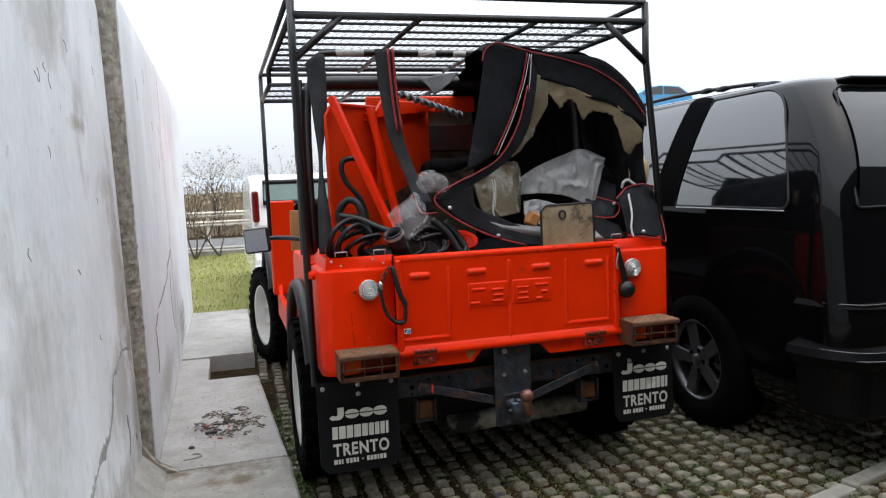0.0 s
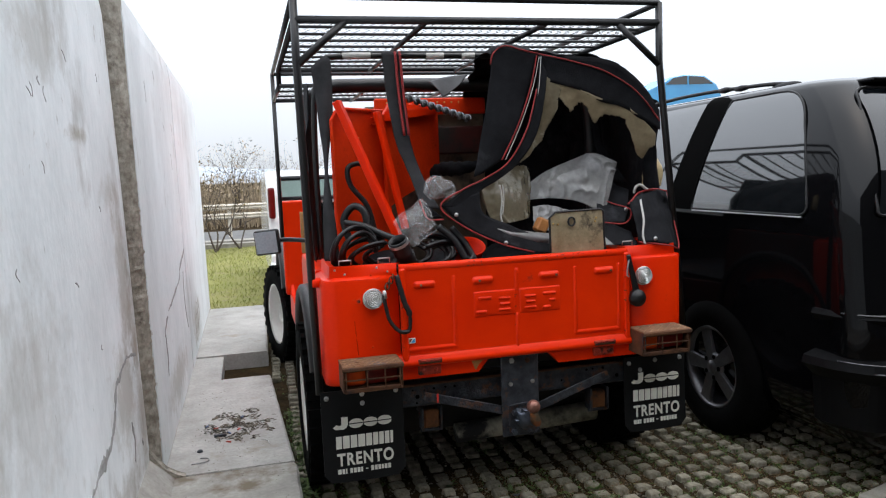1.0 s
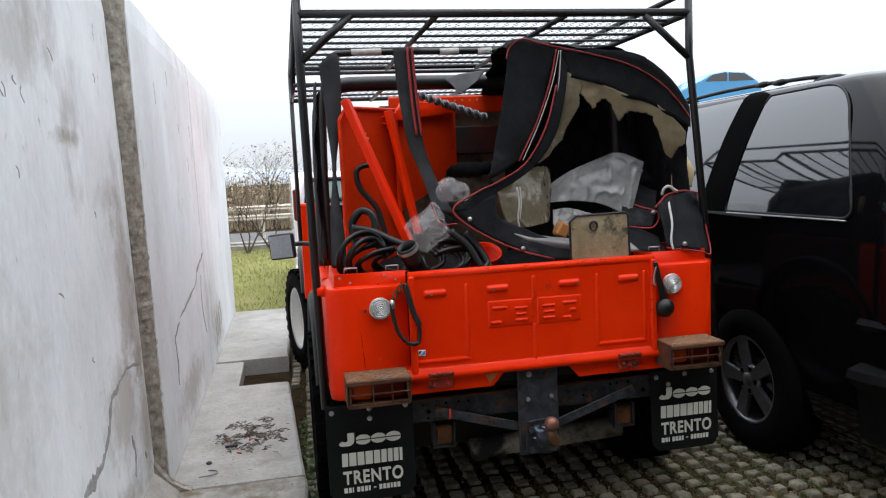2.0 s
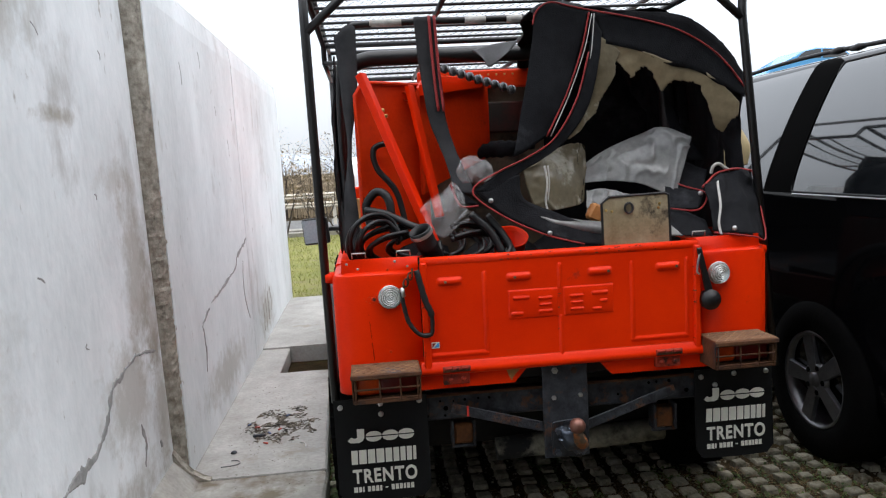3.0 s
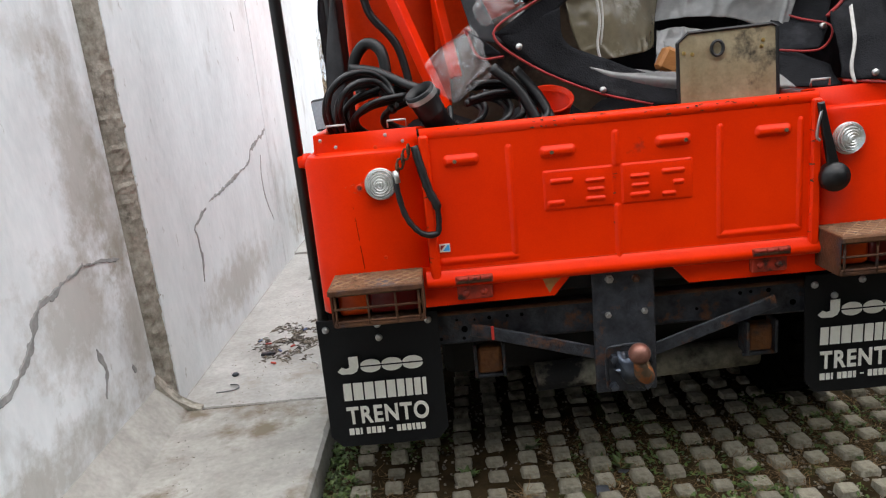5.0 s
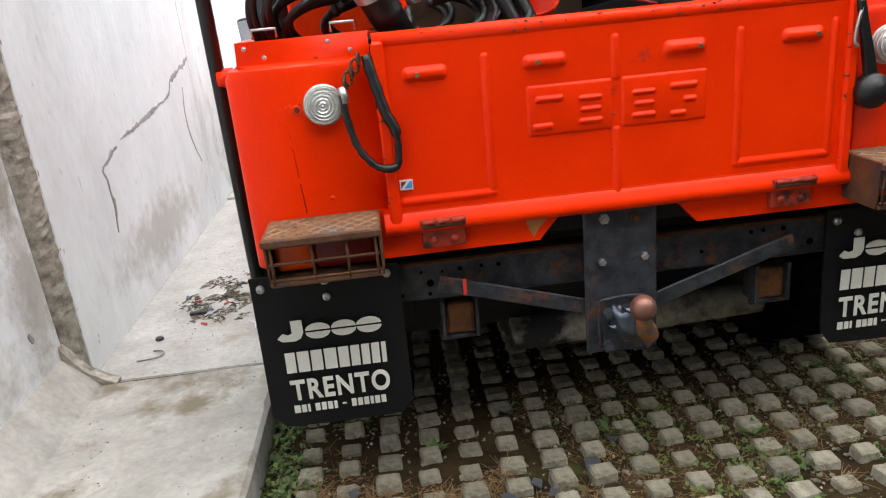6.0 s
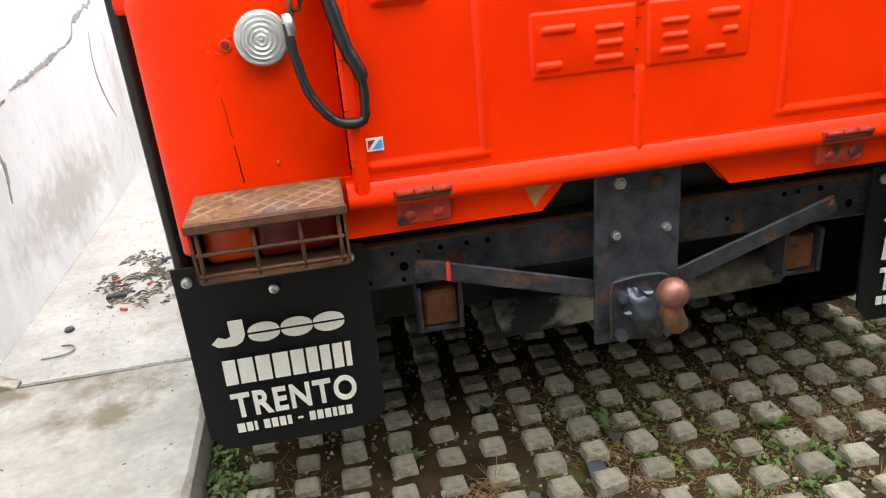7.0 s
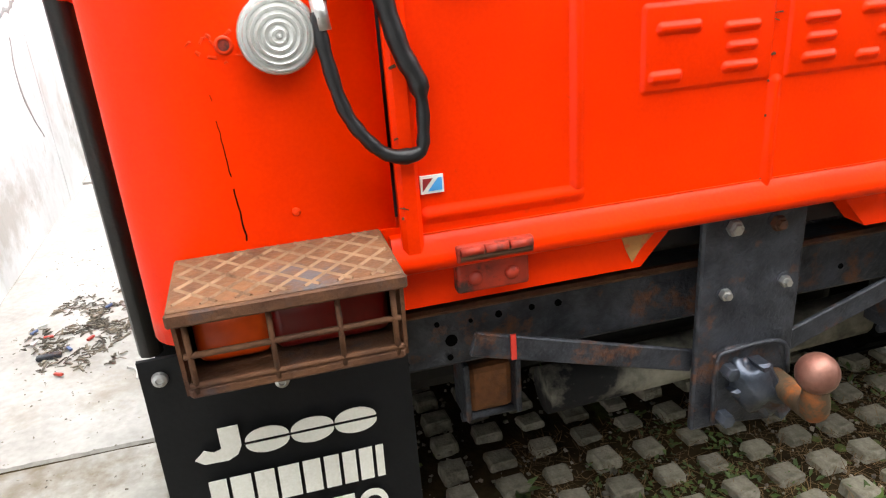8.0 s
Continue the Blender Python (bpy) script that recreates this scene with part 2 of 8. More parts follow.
def speckle(m, colour, scale=26.0, start=0.66, k=0.8, stretch=(1, 1, 0.5)):
    """Adds small dark pits and flecks to a material."""
    n, l = m.node_tree.nodes, m.node_tree.links
    bsdf = n["Principled BSDF"]
    base = bsdf.inputs["Base Color"].links[0].from_socket
    tc, mp, nz, rg, mx = n.new("ShaderNodeTexCoord"), n.new("ShaderNodeMapping"), n.new("ShaderNodeTexNoise"), n.new("ShaderNodeMapRange"), n.new("ShaderNodeMix")
    mp.inputs["Scale"].default_value, mp.inputs["Location"].default_value = stretch, (5.3, 1.1, 8.2)
    nz.inputs["Scale"].default_value, nz.inputs["Detail"].default_value, nz.inputs["Roughness"].default_value = scale, 5, 0.6
    rg.inputs["From Min"].default_value, rg.inputs["From Max"].default_value, rg.inputs["To Max"].default_value = start, start + 0.07, k
    mx.data_type = "RGBA"
    mx.inputs["B"].default_value = (*colour, 1)
    l.new(tc.outputs["Object"], mp.inputs["Vector"])
    l.new(mp.outputs["Vector"], nz.inputs["Vector"])
    l.new(nz.outputs["Fac"], rg.inputs["Value"])
    l.new(rg.outputs["Result"], mx.inputs["Factor"])
    l.new(base, mx.inputs["A"])
    l.new(mx.outputs["Result"], bsdf.inputs["Base Color"])


RED = surface("red_orange_paint", (0.74, 0.020, 0.0003), (0.88, 0.034, 0.0006), 0.36, scale=3.2, bump=0.06, grain=240, dirt=(0.40, 0.022, 0.006), dirt_scale=11, dirt_from=0.66, spec=0.16)
# Dark red; on the right side panel it holds the gap's shade.
DIM_RED = surface("dim_dark_red", (0.035, 0.004, 0.002), (0.09, 0.008, 0.003), 0.7, scale=5, bump=0.1, dirt=(0.02, 0.015, 0.012), dirt_scale=5, dirt_from=0.5)
RED_OLD = surface("faded_red_paint", (0.66, 0.028, 0.002), (0.82, 0.048, 0.004), 0.40, scale=5, bump=0.06, dirt=(0.16, 0.02, 0.008), dirt_scale=4.0, dirt_from=0.58, spec=0.25)
BLACK_PAINT = surface("black_tube_paint", (0.006, 0.006, 0.007), (0.011, 0.0105, 0.011), 0.42, scale=9, bump=0.12, grain=200, dirt=(0.07, 0.035, 0.02), dirt_scale=14, dirt_from=0.66)
RUBBER = surface("black_rubber", (0.005, 0.005, 0.0055), (0.009, 0.009, 0.010), 0.42, scale=12, bump=0.2, grain=150, dirt=(0.045, 0.042, 0.038), dirt_scale=10, dirt_from=0.66, spec=0.4)
TYRE = surface("tyre_rubber", (0.002, 0.002, 0.002), (0.004, 0.004, 0.004), 0.85, scale=10, bump=0.3, grain=90, dirt=(0.008, 0.007, 0.006), dirt_scale=6, dirt_from=0.62, spec=0.04)
FLAP = surface("mudflap_rubber", (0.005, 0.0053, 0.006), (0.009, 0.0095, 0.0105), 0.55, scale=3.5, bump=0.08, grain=160, dirt=(0.016, 0.016, 0.017), dirt_scale=5, dirt_from=0.66, dirt_rough=0.6, spec=0.18)
PRINT = surface("off_white_print", (0.66, 0.65, 0.58), (0.74, 0.73, 0.66), 0.6, scale=20, bump=0.05, grain=300, dirt=(0.12, 0.12, 0.11), dirt_scale=45, dirt_from=0.70)
RUST = surface("rusted_steel", (0.060, 0.023, 0.011), (0.145, 0.06, 0.024), 0.75, metal=0.3, scale=22, bump=0.5, grain=160, dirt=(0.05, 0.04, 0.045), dirt_scale=16, dirt_from=0.56)
CHASSIS = surface("grimy_chassis_steel", (0.013, 0.016, 0.022), (0.062, 0.067, 0.080), 0.5, metal=0.4, scale=24, bump=0.8, grain=110, dirt=(0.17, 0.072, 0.034), dirt_scale=15, dirt_from=0.545)
STEEL = surface("worn_zinc_steel", (0.42, 0.42, 0.42), (0.55, 0.55, 0.53), 0.4, metal=0.9, scale=30, bump=0.2, grain=200, dirt=(0.2, 0.1, 0.05), dirt_scale=20, dirt_from=0.62)
CONCRETE = surface("pale_precast_concrete", (0.62, 0.65, 0.66), (0.80, 0.835, 0.85), 0.85, scale=2.6, bump=0.5, grain=38, dirt=(0.47, 0.475, 0.465), dirt_scale=2.2, dirt_from=0.57, stretch=(1, 1, 0.55))
blotches(CONCRETE, ((0.42, 1.00, 0.16, 0.40, 0.6), (0.20, 0.60, 0.30, 0.22, 0.55), (0.54, 0.45, 0.10, 0.36, 0.6), (-0.2, 0.27, 0.7, 0.12, 0.6), (-0.11, 1.535, 0.17, 0.034, 0.75), (0.52, 0.82, 0.12, 0.26, 0.6), (0.30, 1.35, 0.22, 0.07, 0.4), (-0.9, 0.9, 0.4, 0.3, 0.3), (-0.5, 1.75, 0.3, 0.12, 0.4), (1.6, 0.30, 0.7, 0.14, 0.5), (3.2, 0.32, 0.4, 0.2, 0.6)), (0.30, 0.27, 0.215), 12.0)
SLAB = surface("footing_concrete", (0.275, 0.264, 0.240), (0.42, 0.408, 0.378), 0.85, scale=6, bump=0.4, grain=60, dirt=(0.185, 0.155, 0.115), dirt_scale=3.6, dirt_from=0.545, spec=0.2)
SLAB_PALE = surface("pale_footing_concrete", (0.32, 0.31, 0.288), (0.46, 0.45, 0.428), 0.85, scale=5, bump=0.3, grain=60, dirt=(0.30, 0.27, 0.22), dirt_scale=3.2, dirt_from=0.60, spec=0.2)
speckle(CONCRETE, (0.34, 0.33, 0.30), 24.0, 0.665, 0.75)
speckle(CONCRETE, (0.42, 0.41, 0.37), 6.5, 0.655, 0.45, (1, 1, 0.35))
ROUGH_CONC = surface("broken_joint_mortar", (0.16, 0.14, 0.11), (0.46, 0.43, 0.37), 0.95, scale=26, bump=1.0, grain=70, dirt=(0.10, 0.09, 0.075), dirt_scale=14, dirt_from=0.56)
STUD = surface("weathered_paver_concrete", (0.122, 0.108, 0.076), (0.33, 0.306, 0.244), 0.9, scale=30, bump=0.6, grain=220, dirt=(0.075, 0.062, 0.035), dirt_scale=18, dirt_from=0.56, vary=0.22, spec=0.15)
SOIL = surface("mossy_soil", (0.016, 0.011, 0.006), (0.052, 0.035, 0.017), 0.95, scale=9, bump=1.0, grain=60, dirt=(0.055, 0.075, 0.018), dirt_scale=5, dirt_from=0.6, spec=0.05)
CLOTH = surface("black_canvas", (0.006, 0.0062, 0.0075), (0.014, 0.0143, 0.017), 0.8, scale=16, bump=0.55, grain=240, dirt=(0.036, 0.037, 0.041), dirt_scale=5, dirt_from=0.57, spec=0.14)
PIPING = surface("red_piping", (0.22, 0.010, 0.010), (0.32, 0.018, 0.018), 0.6, scale=30, bump=0.1, grain=200)
# Near-black: black trim, and shade in holes, cab and wheels put into colour.
BLACK_AND_SHADE = surface("black_and_shade", (0.002, 0.002, 0.002), (0.003, 0.003, 0.003), 0.9, bump=0, spec=0.02)
VAN_PAINT = surface("black_car_paint", (0.002, 0.002, 0.0025), (0.003, 0.003, 0.0035), 0.06, scale=3, bump=0.0, spec=0.21)
VAN_GLASS = surface("tinted_car_glass", (0.004, 0.005, 0.006), (0.005, 0.006, 0.007), 0.02, scale=2, bump=0.0, spec=1.0, coat=0.7)
BUMPER = surface("worn_black_bumper", (0.003, 0.003, 0.0035), (0.005, 0.005, 0.0055), 0.45, scale=6, bump=0.05, grain=200, spec=0.10)
# Less glossy copy of the side glass, dims the rear window's sky reflection.
REAR_GLASS = surface("dimmed_rear_glass", (0.003, 0.004, 0.005), (0.004, 0.005, 0.006), 0.03, scale=2, bump=0.0, spec=0.5)
PLASTIC = surface("black_plastic", (0.006, 0.006, 0.0065), (0.010, 0.010, 0.011), 0.5, scale=20, bump=0.1, grain=300, spec=0.25)
ALLOY = surface("dull_alloy", (0.11, 0.11, 0.12), (0.17, 0.17, 0.18), 0.38, metal=0.8, scale=12, bump=0.05)
WHITE_RIM = surface("white_wheel_paint", (0.68, 0.67, 0.63), (0.76, 0.75, 0.71), 0.5, scale=8, bump=0.08, dirt=(0.3, 0.25, 0.2), dirt_scale=9, dirt_from=0.66)
GRASS = surface("winter_lawn", (0.15, 0.16, 0.03), (0.23, 0.21, 0.06), 0.9, scale=1.8, bump=0.6, grain=40, dirt=(0.19, 0.16, 0.07), dirt_scale=2.5, dirt_from=0.55)

# ---- ground ----
bm = bmesh.new()
bmesh.ops.create_grid(bm, x_segments=2, y_segments=2, size=600)
tagged(part("ground", bm, SOIL), "dark mossy soil under the paving", "ground", kind="structure")

# ---- retaining wall of three precast L elements ----
def wall_x(z, proud):
    return -1.408 - 0.008 * (z - 0.2) + proud * (0.75 + 0.25 * z)


def wall_element(number, y0, y1, proud, foot0, foot1, foot_z, top, edge0, edge1, haunch, label):
    """Upright panel with a slight batter, a small haunch at its foot, and the footing slab with a worn edge."""
    t = thing("wall_%d" % number, (-1.5, y0, 0), label, "wall", kind="structure")
    bm = bmesh.new()
    n, m = 24, 18
    z_low = foot_z + haunch - 0.02
    front = []
    for i in range(n + 1):
        y = y0 + (y1 - y0) * i / n
        col = []
        for j in range(m + 1):
            z = z_low + (top - z_low) * j / m
            x = wall_x(z, proud) + 0.004 * noise.noise(Vector((y * 1.1, z * 1.1, number)))
            if j == m:
                x -= 0.012
            col.append((x, y, z - (0.006 * abs(noise.noise(Vector((y * 5, number, 0)))) if j == m else 0)))
        front.append(col)
    g = [[bm.verts.new(p) for p in c] for c in front]
    b = [[bm.verts.new((-1.78, p[1], p[2])) for p in c] for c in front]
    for i in range(n):
        for j in range(m):
            bm.faces.new((g[i][j], g[i + 1][j], g[i + 1][j + 1], g[i][j + 1]))
            bm.faces.new((b[i][j], b[i][j + 1], b[i + 1][j + 1], b[i + 1][j]))
        bm.faces.new((g[i][m], g[i + 1][m], b[i + 1][m], b[i][m]))
        bm.faces.new((g[i][0], b[i][0], b[i + 1][0], g[i + 1][0]))
    for i in (0, n):
        for j in range(m):
            bm.faces.new((g[i][j], g[i][j + 1], b[i][j + 1], b[i][j]))
    part("panel", bm, CONCRETE, t)
    # footing: rows across the slab at steps along it, with a chipped outer edge
    x0 = wall_x(foot_z + haunch, proud)
    bm = bmesh.new()
    rows, steps = [], max(8, int((foot1 - foot0) / 0.045))
    for k in range(steps + 1):
        y = foot0 + (foot1 - foot0) * k / steps
        xe = edge0 + (edge1 - edge0) * k / steps + 0.004 * noise.noise(Vector((y * 9, number, 3)))
        chip = 0.010 + 0.010 * max(0.0, noise.noise(Vector((y * 16, number, 7))))
        sec = [(-1.78, 0.0), (xe, 0.0), (xe + 0.004, foot_z * 0.5), (xe, foot_z - chip), (xe - chip, foot_z), (xe - 0.12, foot_z + 0.001), ((xe + x0) / 2, foot_z),
               (x0 + haunch, foot_z), (x0, foot_z + haunch), (-1.78, foot_z + haunch)]
        rows.append([bm.verts.new((x, y, z + (0.0016 * noise.noise(Vector((x * 7, y * 7, number))) if 3 < q < 7 else 0))) for q, (x, z) in enumerate(sec)])
    for p, q in zip(rows, rows[1:]):
        for k in range(10):
            bm.faces.new((p[k], p[(k + 1) % 10], q[(k + 1) % 10], q[k]))
    bm.faces.new(rows[0])
    bm.faces.new(list(reversed(rows[-1])))
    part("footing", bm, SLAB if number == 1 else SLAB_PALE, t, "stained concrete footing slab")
    return t


wall_1 = wall_element(1, -4.0, 0.60, -0.055, -4.0, 0.579, 0.110, 2.16, -0.842, -0.842, 0.095, "pale grey precast concrete retaining wall panel with dark cracks")
wall_2 = wall_element(2, 0.655, 2.54, 0.0, 0.597, 2.15, 0.105, 2.16, -0.848, -0.905, 0.004, "pale precast concrete retaining wall panel with a hairline crack")
wall_3 = wall_element(3, 2.5405, 4.97, 0.003, 2.80, 4.85, 0.115, 2.15, -0.905, -0.875, 0.004, "white weathered precast concrete retaining wall panel")
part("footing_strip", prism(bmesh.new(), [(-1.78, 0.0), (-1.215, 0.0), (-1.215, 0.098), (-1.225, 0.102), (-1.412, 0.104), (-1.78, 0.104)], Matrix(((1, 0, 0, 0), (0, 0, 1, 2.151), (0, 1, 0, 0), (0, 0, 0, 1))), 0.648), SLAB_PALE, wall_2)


# ---- paving studs ----
STEP_X, STEP_Y, SKEW = 0.0995, 0.0855, radians(2.7)


def stud_mesh(k):
    rng = random.Random(k)
    bm = bmesh.new()
    w, d, h = 0.0268 + rng.uniform(-.004, .003), 0.0232 + rng.uniform(-.004, .003), 0.031
    box(bm, (-w - .004, -d - .004, -0.02), (w + .004, d + .004, h), 0.005, 1)
    for v in bm.verts:
        if v.co.z > 0.01:
            v.co.x *= 0.86
            v.co.y *= 0.86
            v.co.z += rng.uniform(-.003, .003)
            v.co.x += rng.uniform(-.002, .002)
    me = bpy.data.meshes.new("stud")
    bm.to_mesh(me)
    bm.free()
    me.materials.append(STUD)
    return me


# ---- the red off-road vehicle ----
OFFROAD = thing("off_road_vehicle", (0, 1.5, 0), "red-orange off-road vehicle with black rack and torn soft top", "car")

# tub: rear corner panels, lower sill, sides, floor
def corner_panel(side):
    s = side
    bm = bmesh.new()
    outer, inner = (0.738, 0.460) if s < 0 else (0.745, 0.486)
    pts = []
    # plan outline of the outer skin: flat rear, rounded corner, side
    plan = [(inner, 0.0), (outer - 0.05, 0.0)] + [(outer - 0.05 + 0.05 * math.sin(a), 0.05 - 0.05 * math.cos(a)) for a in [i * math.pi / 12 for i in range(1, 7)]] + [(outer, 0.30)]
    zs = [0.600, 0.63, 0.70, 0.975, 0.989, 0.994]
    ins = [0.0, 0.0, 0.0, 0.0, 0.006, 0.02]
    rows = []
    for z, d in zip(zs, ins):
        rows.append([bm.verts.new((s * (x - (d if x > outer - 0.06 else 0)), y + (d * 0.4), z)) for x, y in plan])
    # raised inner rim
    rim = [bm.verts.new((s * min(x, outer - 0.03), max(y, 0.012) + (0.0 if x < outer - 0.06 else 0.01), 0.998)) for x, y in plan]
    rim2 = [bm.verts.new((s * min(x, outer - 0.032), max(y, 0.012) + (0.0 if x < outer - 0.06 else 0.01), 1.040)) for x, y in plan]
    rim3 = [bm.verts.new((v.co.x - s * 0.02, v.co.y + 0.03, 1.036)) for v in rim2]
    rows += [rim, rim2, rim3]
    for a, b in zip(rows, rows[1:]):
        for k in range(len(a) - 1):
            bm.faces.new((a[k], a[k + 1], b[k + 1], b[k]))
    ob = part("rear_corner_panel", bm, RED, OFFROAD, smooth=True)
    ob.data.set_sharp_from_angle(angle=0.6)
    thick(ob, 0.006)
    return ob


corner_left, corner_right = corner_panel(-1), corner_panel(1)
# Black floor colour stands for the shaded gap between the sills.
TUB = part("tub_floor", new_box((-0.70, 0.035, 0.60), (0.70, 1.55, 0.64)), PLASTIC, OFFROAD, "load floor, near-black for the shade under the sills")

def side_panel(s, outer):
    bm = bmesh.new()
    out = [(0.28, 0.70), (0.28, 1.0), (0.98, 1.0), (1.02, 0.96), (1.04, 0.70), (1.08, 0.62), (1.55, 0.60), (2.22, 0.60), (2.27, 0.68), (2.28, 1.20), (2.36, 1.20), (2.36, 0.45), (1.10, 0.45),
           (0.99, 0.48), (0.95, 0.66), (0.83, 0.80), (0.57, 0.86), (0.36, 0.80)]
    prism(bm, out, Matrix(((0, 0, s * -1, s * outer), (1, 0, 0, 0), (0, 1, 0, 0), (0, 0, 0, 1))), 0.03, 0.006)
    # Right side is unseen: shade painted in, so the van mirrors no red.
    return part("side_panel", bm, RED if s < 0 else DIM_RED, OFFROAD)


side_panel(-1, 0.738)
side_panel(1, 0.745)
for s in (-1, 1):
    part("side_rail", new_box((s * 0.66 - 0.06, 0.03, 0.975), (s * 0.66 + 0.06, 1.0, 1.0), 0.006), RED, OFFROAD)
    part("wheel_house", new_box((s * 0.58 - 0.12, 0.2, 0.64), (s * 0.58 + 0.12, 0.95, 0.88), 0.03), RED_OLD, OFFROAD)
part("bonnet", new_box((-0.62, 2.30, 0.86), (0.62, 3.35, 1.16), 0.05, 3), RED, OFFROAD)
# Dashboard painted near-black to stand for the cab's dark interior.
part("dashboard", new_box((-0.60, 2.26, 0.80), (0.60, 2.36, 1.20), 0.02), BLACK_AND_SHADE, OFFROAD)
for s in (-1, 1):
    part("door_jamb", new_box((s * 0.685 - 0.082, 2.262, 0.60), (s * 0.685 + 0.082, 2.35, 1.222), 0.012, 2), RED, OFFROAD)
part("grille", new_box((-0.56, 3.35, 0.62), (0.56, 3.39, 1.14), 0.01), RED, OFFROAD)
for s in (-1, 1):
    part("front_fender", new_box((s * 0.63 - 0.11, 2.42, 0.80), (s * 0.63 + 0.11, 3.42, 0.86), 0.02, 2), RED, OFFROAD)

# lower rear sill, cut away in the middle
for s, a, b in ((-1, 0.693, 0.112), (1, 0.700, 0.130)):
    bm = prism(bmesh.new(), [(s * a, 0.597), (s * (b + 0.046), 0.598), (s * b, 0.650), (s * b, 0.70), (s * a, 0.70)], BACK @ Matrix.Translation((0, 0, -0.006)), 0.036)
    part("rear_sill", bm, RED, OFFROAD)

BRASSY = surface("dull_old_screw", (0.16, 0.12, 0.07), (0.26, 0.20, 0.12), 0.5, metal=0.6, scale=60, bump=0.1)

# ---- tailgate ----
TG_L, TG_R, TG_B, TG_T = -0.454, 0.482, 0.668, 1.022
tailgate = part("tailgate", new_box((TG_L, -0.016, TG_B), (TG_R, 0.016, TG_T), 0.004), RED, OFFROAD, "red tailgate with pressed ribs and a raised name panel")
tube_pts = spline([(TG_L, -0.004, TG_T), (TG_R, -0.004, TG_T)], 2)
part("top_roll", new_tube(tube_pts, 0.016, 10), RED, tailgate, smooth=True)
bm = prism(bmesh.new(), [(-0.014, 0.692), (-0.0175, 0.690), (-0.021, 0.683), (-0.030, 0.671), (-0.033, 0.662), (-0.030, 0.653), (-0.020, 0.647), (0.004, 0.646), (0.004, 0.692)], Matrix(((0, 0, 1, TG_L - 0.016), (1, 0, 0, 0), (0, 1, 0, 0), (0, 0, 0, 1))), TG_R - TG_L + 0.030)
ledge = part("lower_ledge", bm, RED, tailgate, smooth=True)
ledge.data.set_sharp_from_angle(angle=0.75)
part("seam", new_box((TG_L + 0.02, -0.0178, 0.6905), (TG_R - 0.02, -0.0150, 0.6925)), RED_OLD, tailgate, "thin dark seam above the lower ledge")
for x in (TG_L + 0.008, TG_R - 0.008):
    part("edge_flange", new_box((x - 0.012, -0.028, TG_B), (x + 0.012, -0.010, TG_T), 0.005), RED, tailgate)


def emboss(name, x0, x1, z0, z1, h, soft, y=-0.0156, material=None):
    """A soft-edged pressing in the tailgate's skin: its height h is reached a distance soft inside its outline."""
    def cuts(a, b):
        e = [soft * f for f in (0, 0.2, 0.4, 0.6, 0.8, 1.0)]
        e = [min(q, (b - a) / 2) for q in e]
        return sorted(set([round(a + q, 6) for q in e] + [round(b - q, 6) for q in e]))
    bm = bmesh.new()
    us, vs = cuts(x0, x1), cuts(z0, z1)
    g = []
    for x in us:
        col = []
        for z in vs:
            dx, dz = min(x - x0, x1 - x), min(z - z0, z1 - z)
            fx, fz = min(1.0, dx / soft), min(1.0, dz / soft)
            f = max(0.0, 1 - math.hypot(1 - fx, 1 - fz))
            col.append(bm.verts.new((x, y - h * f * f * (3 - 2 * f), z)))
        g.append(col)
    for a, b in zip(g, g[1:]):
        for k in range(len(vs) - 1):
            bm.faces.new((a[k], b[k], b[k + 1], a[k + 1]))
    return part(name, bm, material or RED, tailgate, smooth=True)


def rib(x0, x1, z0, z1, w=0.012, h=0.008):
    w = w + 0.010
    return emboss("pressed_rib", min(x0, x1) - w / 2, max(x0, x1) + w / 2, min(z0, z1) - w / 2, max(z0, z1) + w / 2, 0.0052, w / 2)


rib(-0.248, -0.248, 0.72, 0.975)                 # left field, right edge
rib(-0.425, -0.248, 0.712, 0.712, 0.016)         # left field, foot
rib(0.250, 0.250, 0.72, 0.975)
rib(0.250, 0.440, 0.716, 0.716, 0.016)
rib(0.440, 0.440, 0.72, 0.975, 0.010)
rib(0.004, 0.004, 0.675, 0.81, 0.014)
rib(0.004, 0.004, 0.915, 0.985, 0.014)
for x in (-0.362, -0.133, 0.140, 0.375):
    emboss("stop_boss", x - 0.045, x + 0.045, 0.940, 0.972, 0.010, 0.013)
    part("screw", lathe(bmesh.new(), [(0, 0.002), (0.0016, 0.001), (0.002, 0.003), (0.0045, 0.0028), (0.005, 0)], Matrix.Translation((x - 0.015 + 0.042 * (x > 0), -0.0252, 0.955)) @ pose(0, 0, 0, 90), 10), BRASSY, tailgate)
# raised name panel: four plain raised blocks on two plates
for x0, x1 in ((-0.174, -0.002), (0.012, 0.187)):
    emboss("name_plate_pressing", x0, x1, 0.812, 0.914, 0.0042, 0.008)


def pressed_mark(x, kind):
    """Raised strokes, soft-edged, standing in for the maker's pressed name."""
    strokes = {"a": [(-.030, .030, .880, .897), (-.038, .008, .827, .845)],
               "b": [(-.026, .026, .876, .891), (-.022, .024, .854, .869), (-.026, .026, .831, .847)],
               "c": [(-.030, .030, .880, .897), (-.004, .028, .853, .869), (-.030, .008, .827, .843)]}[kind]
    for a, b, c, d in strokes:
        emboss("pressed_mark", x + a, x + b, c - 0.004, d - 0.004, 0.0046, 0.0075, -0.0196)


for x, k in ((-0.128, "a"), (-0.048, "b"), (0.058, "b"), (0.138, "c")):
    pressed_mark(x, k)
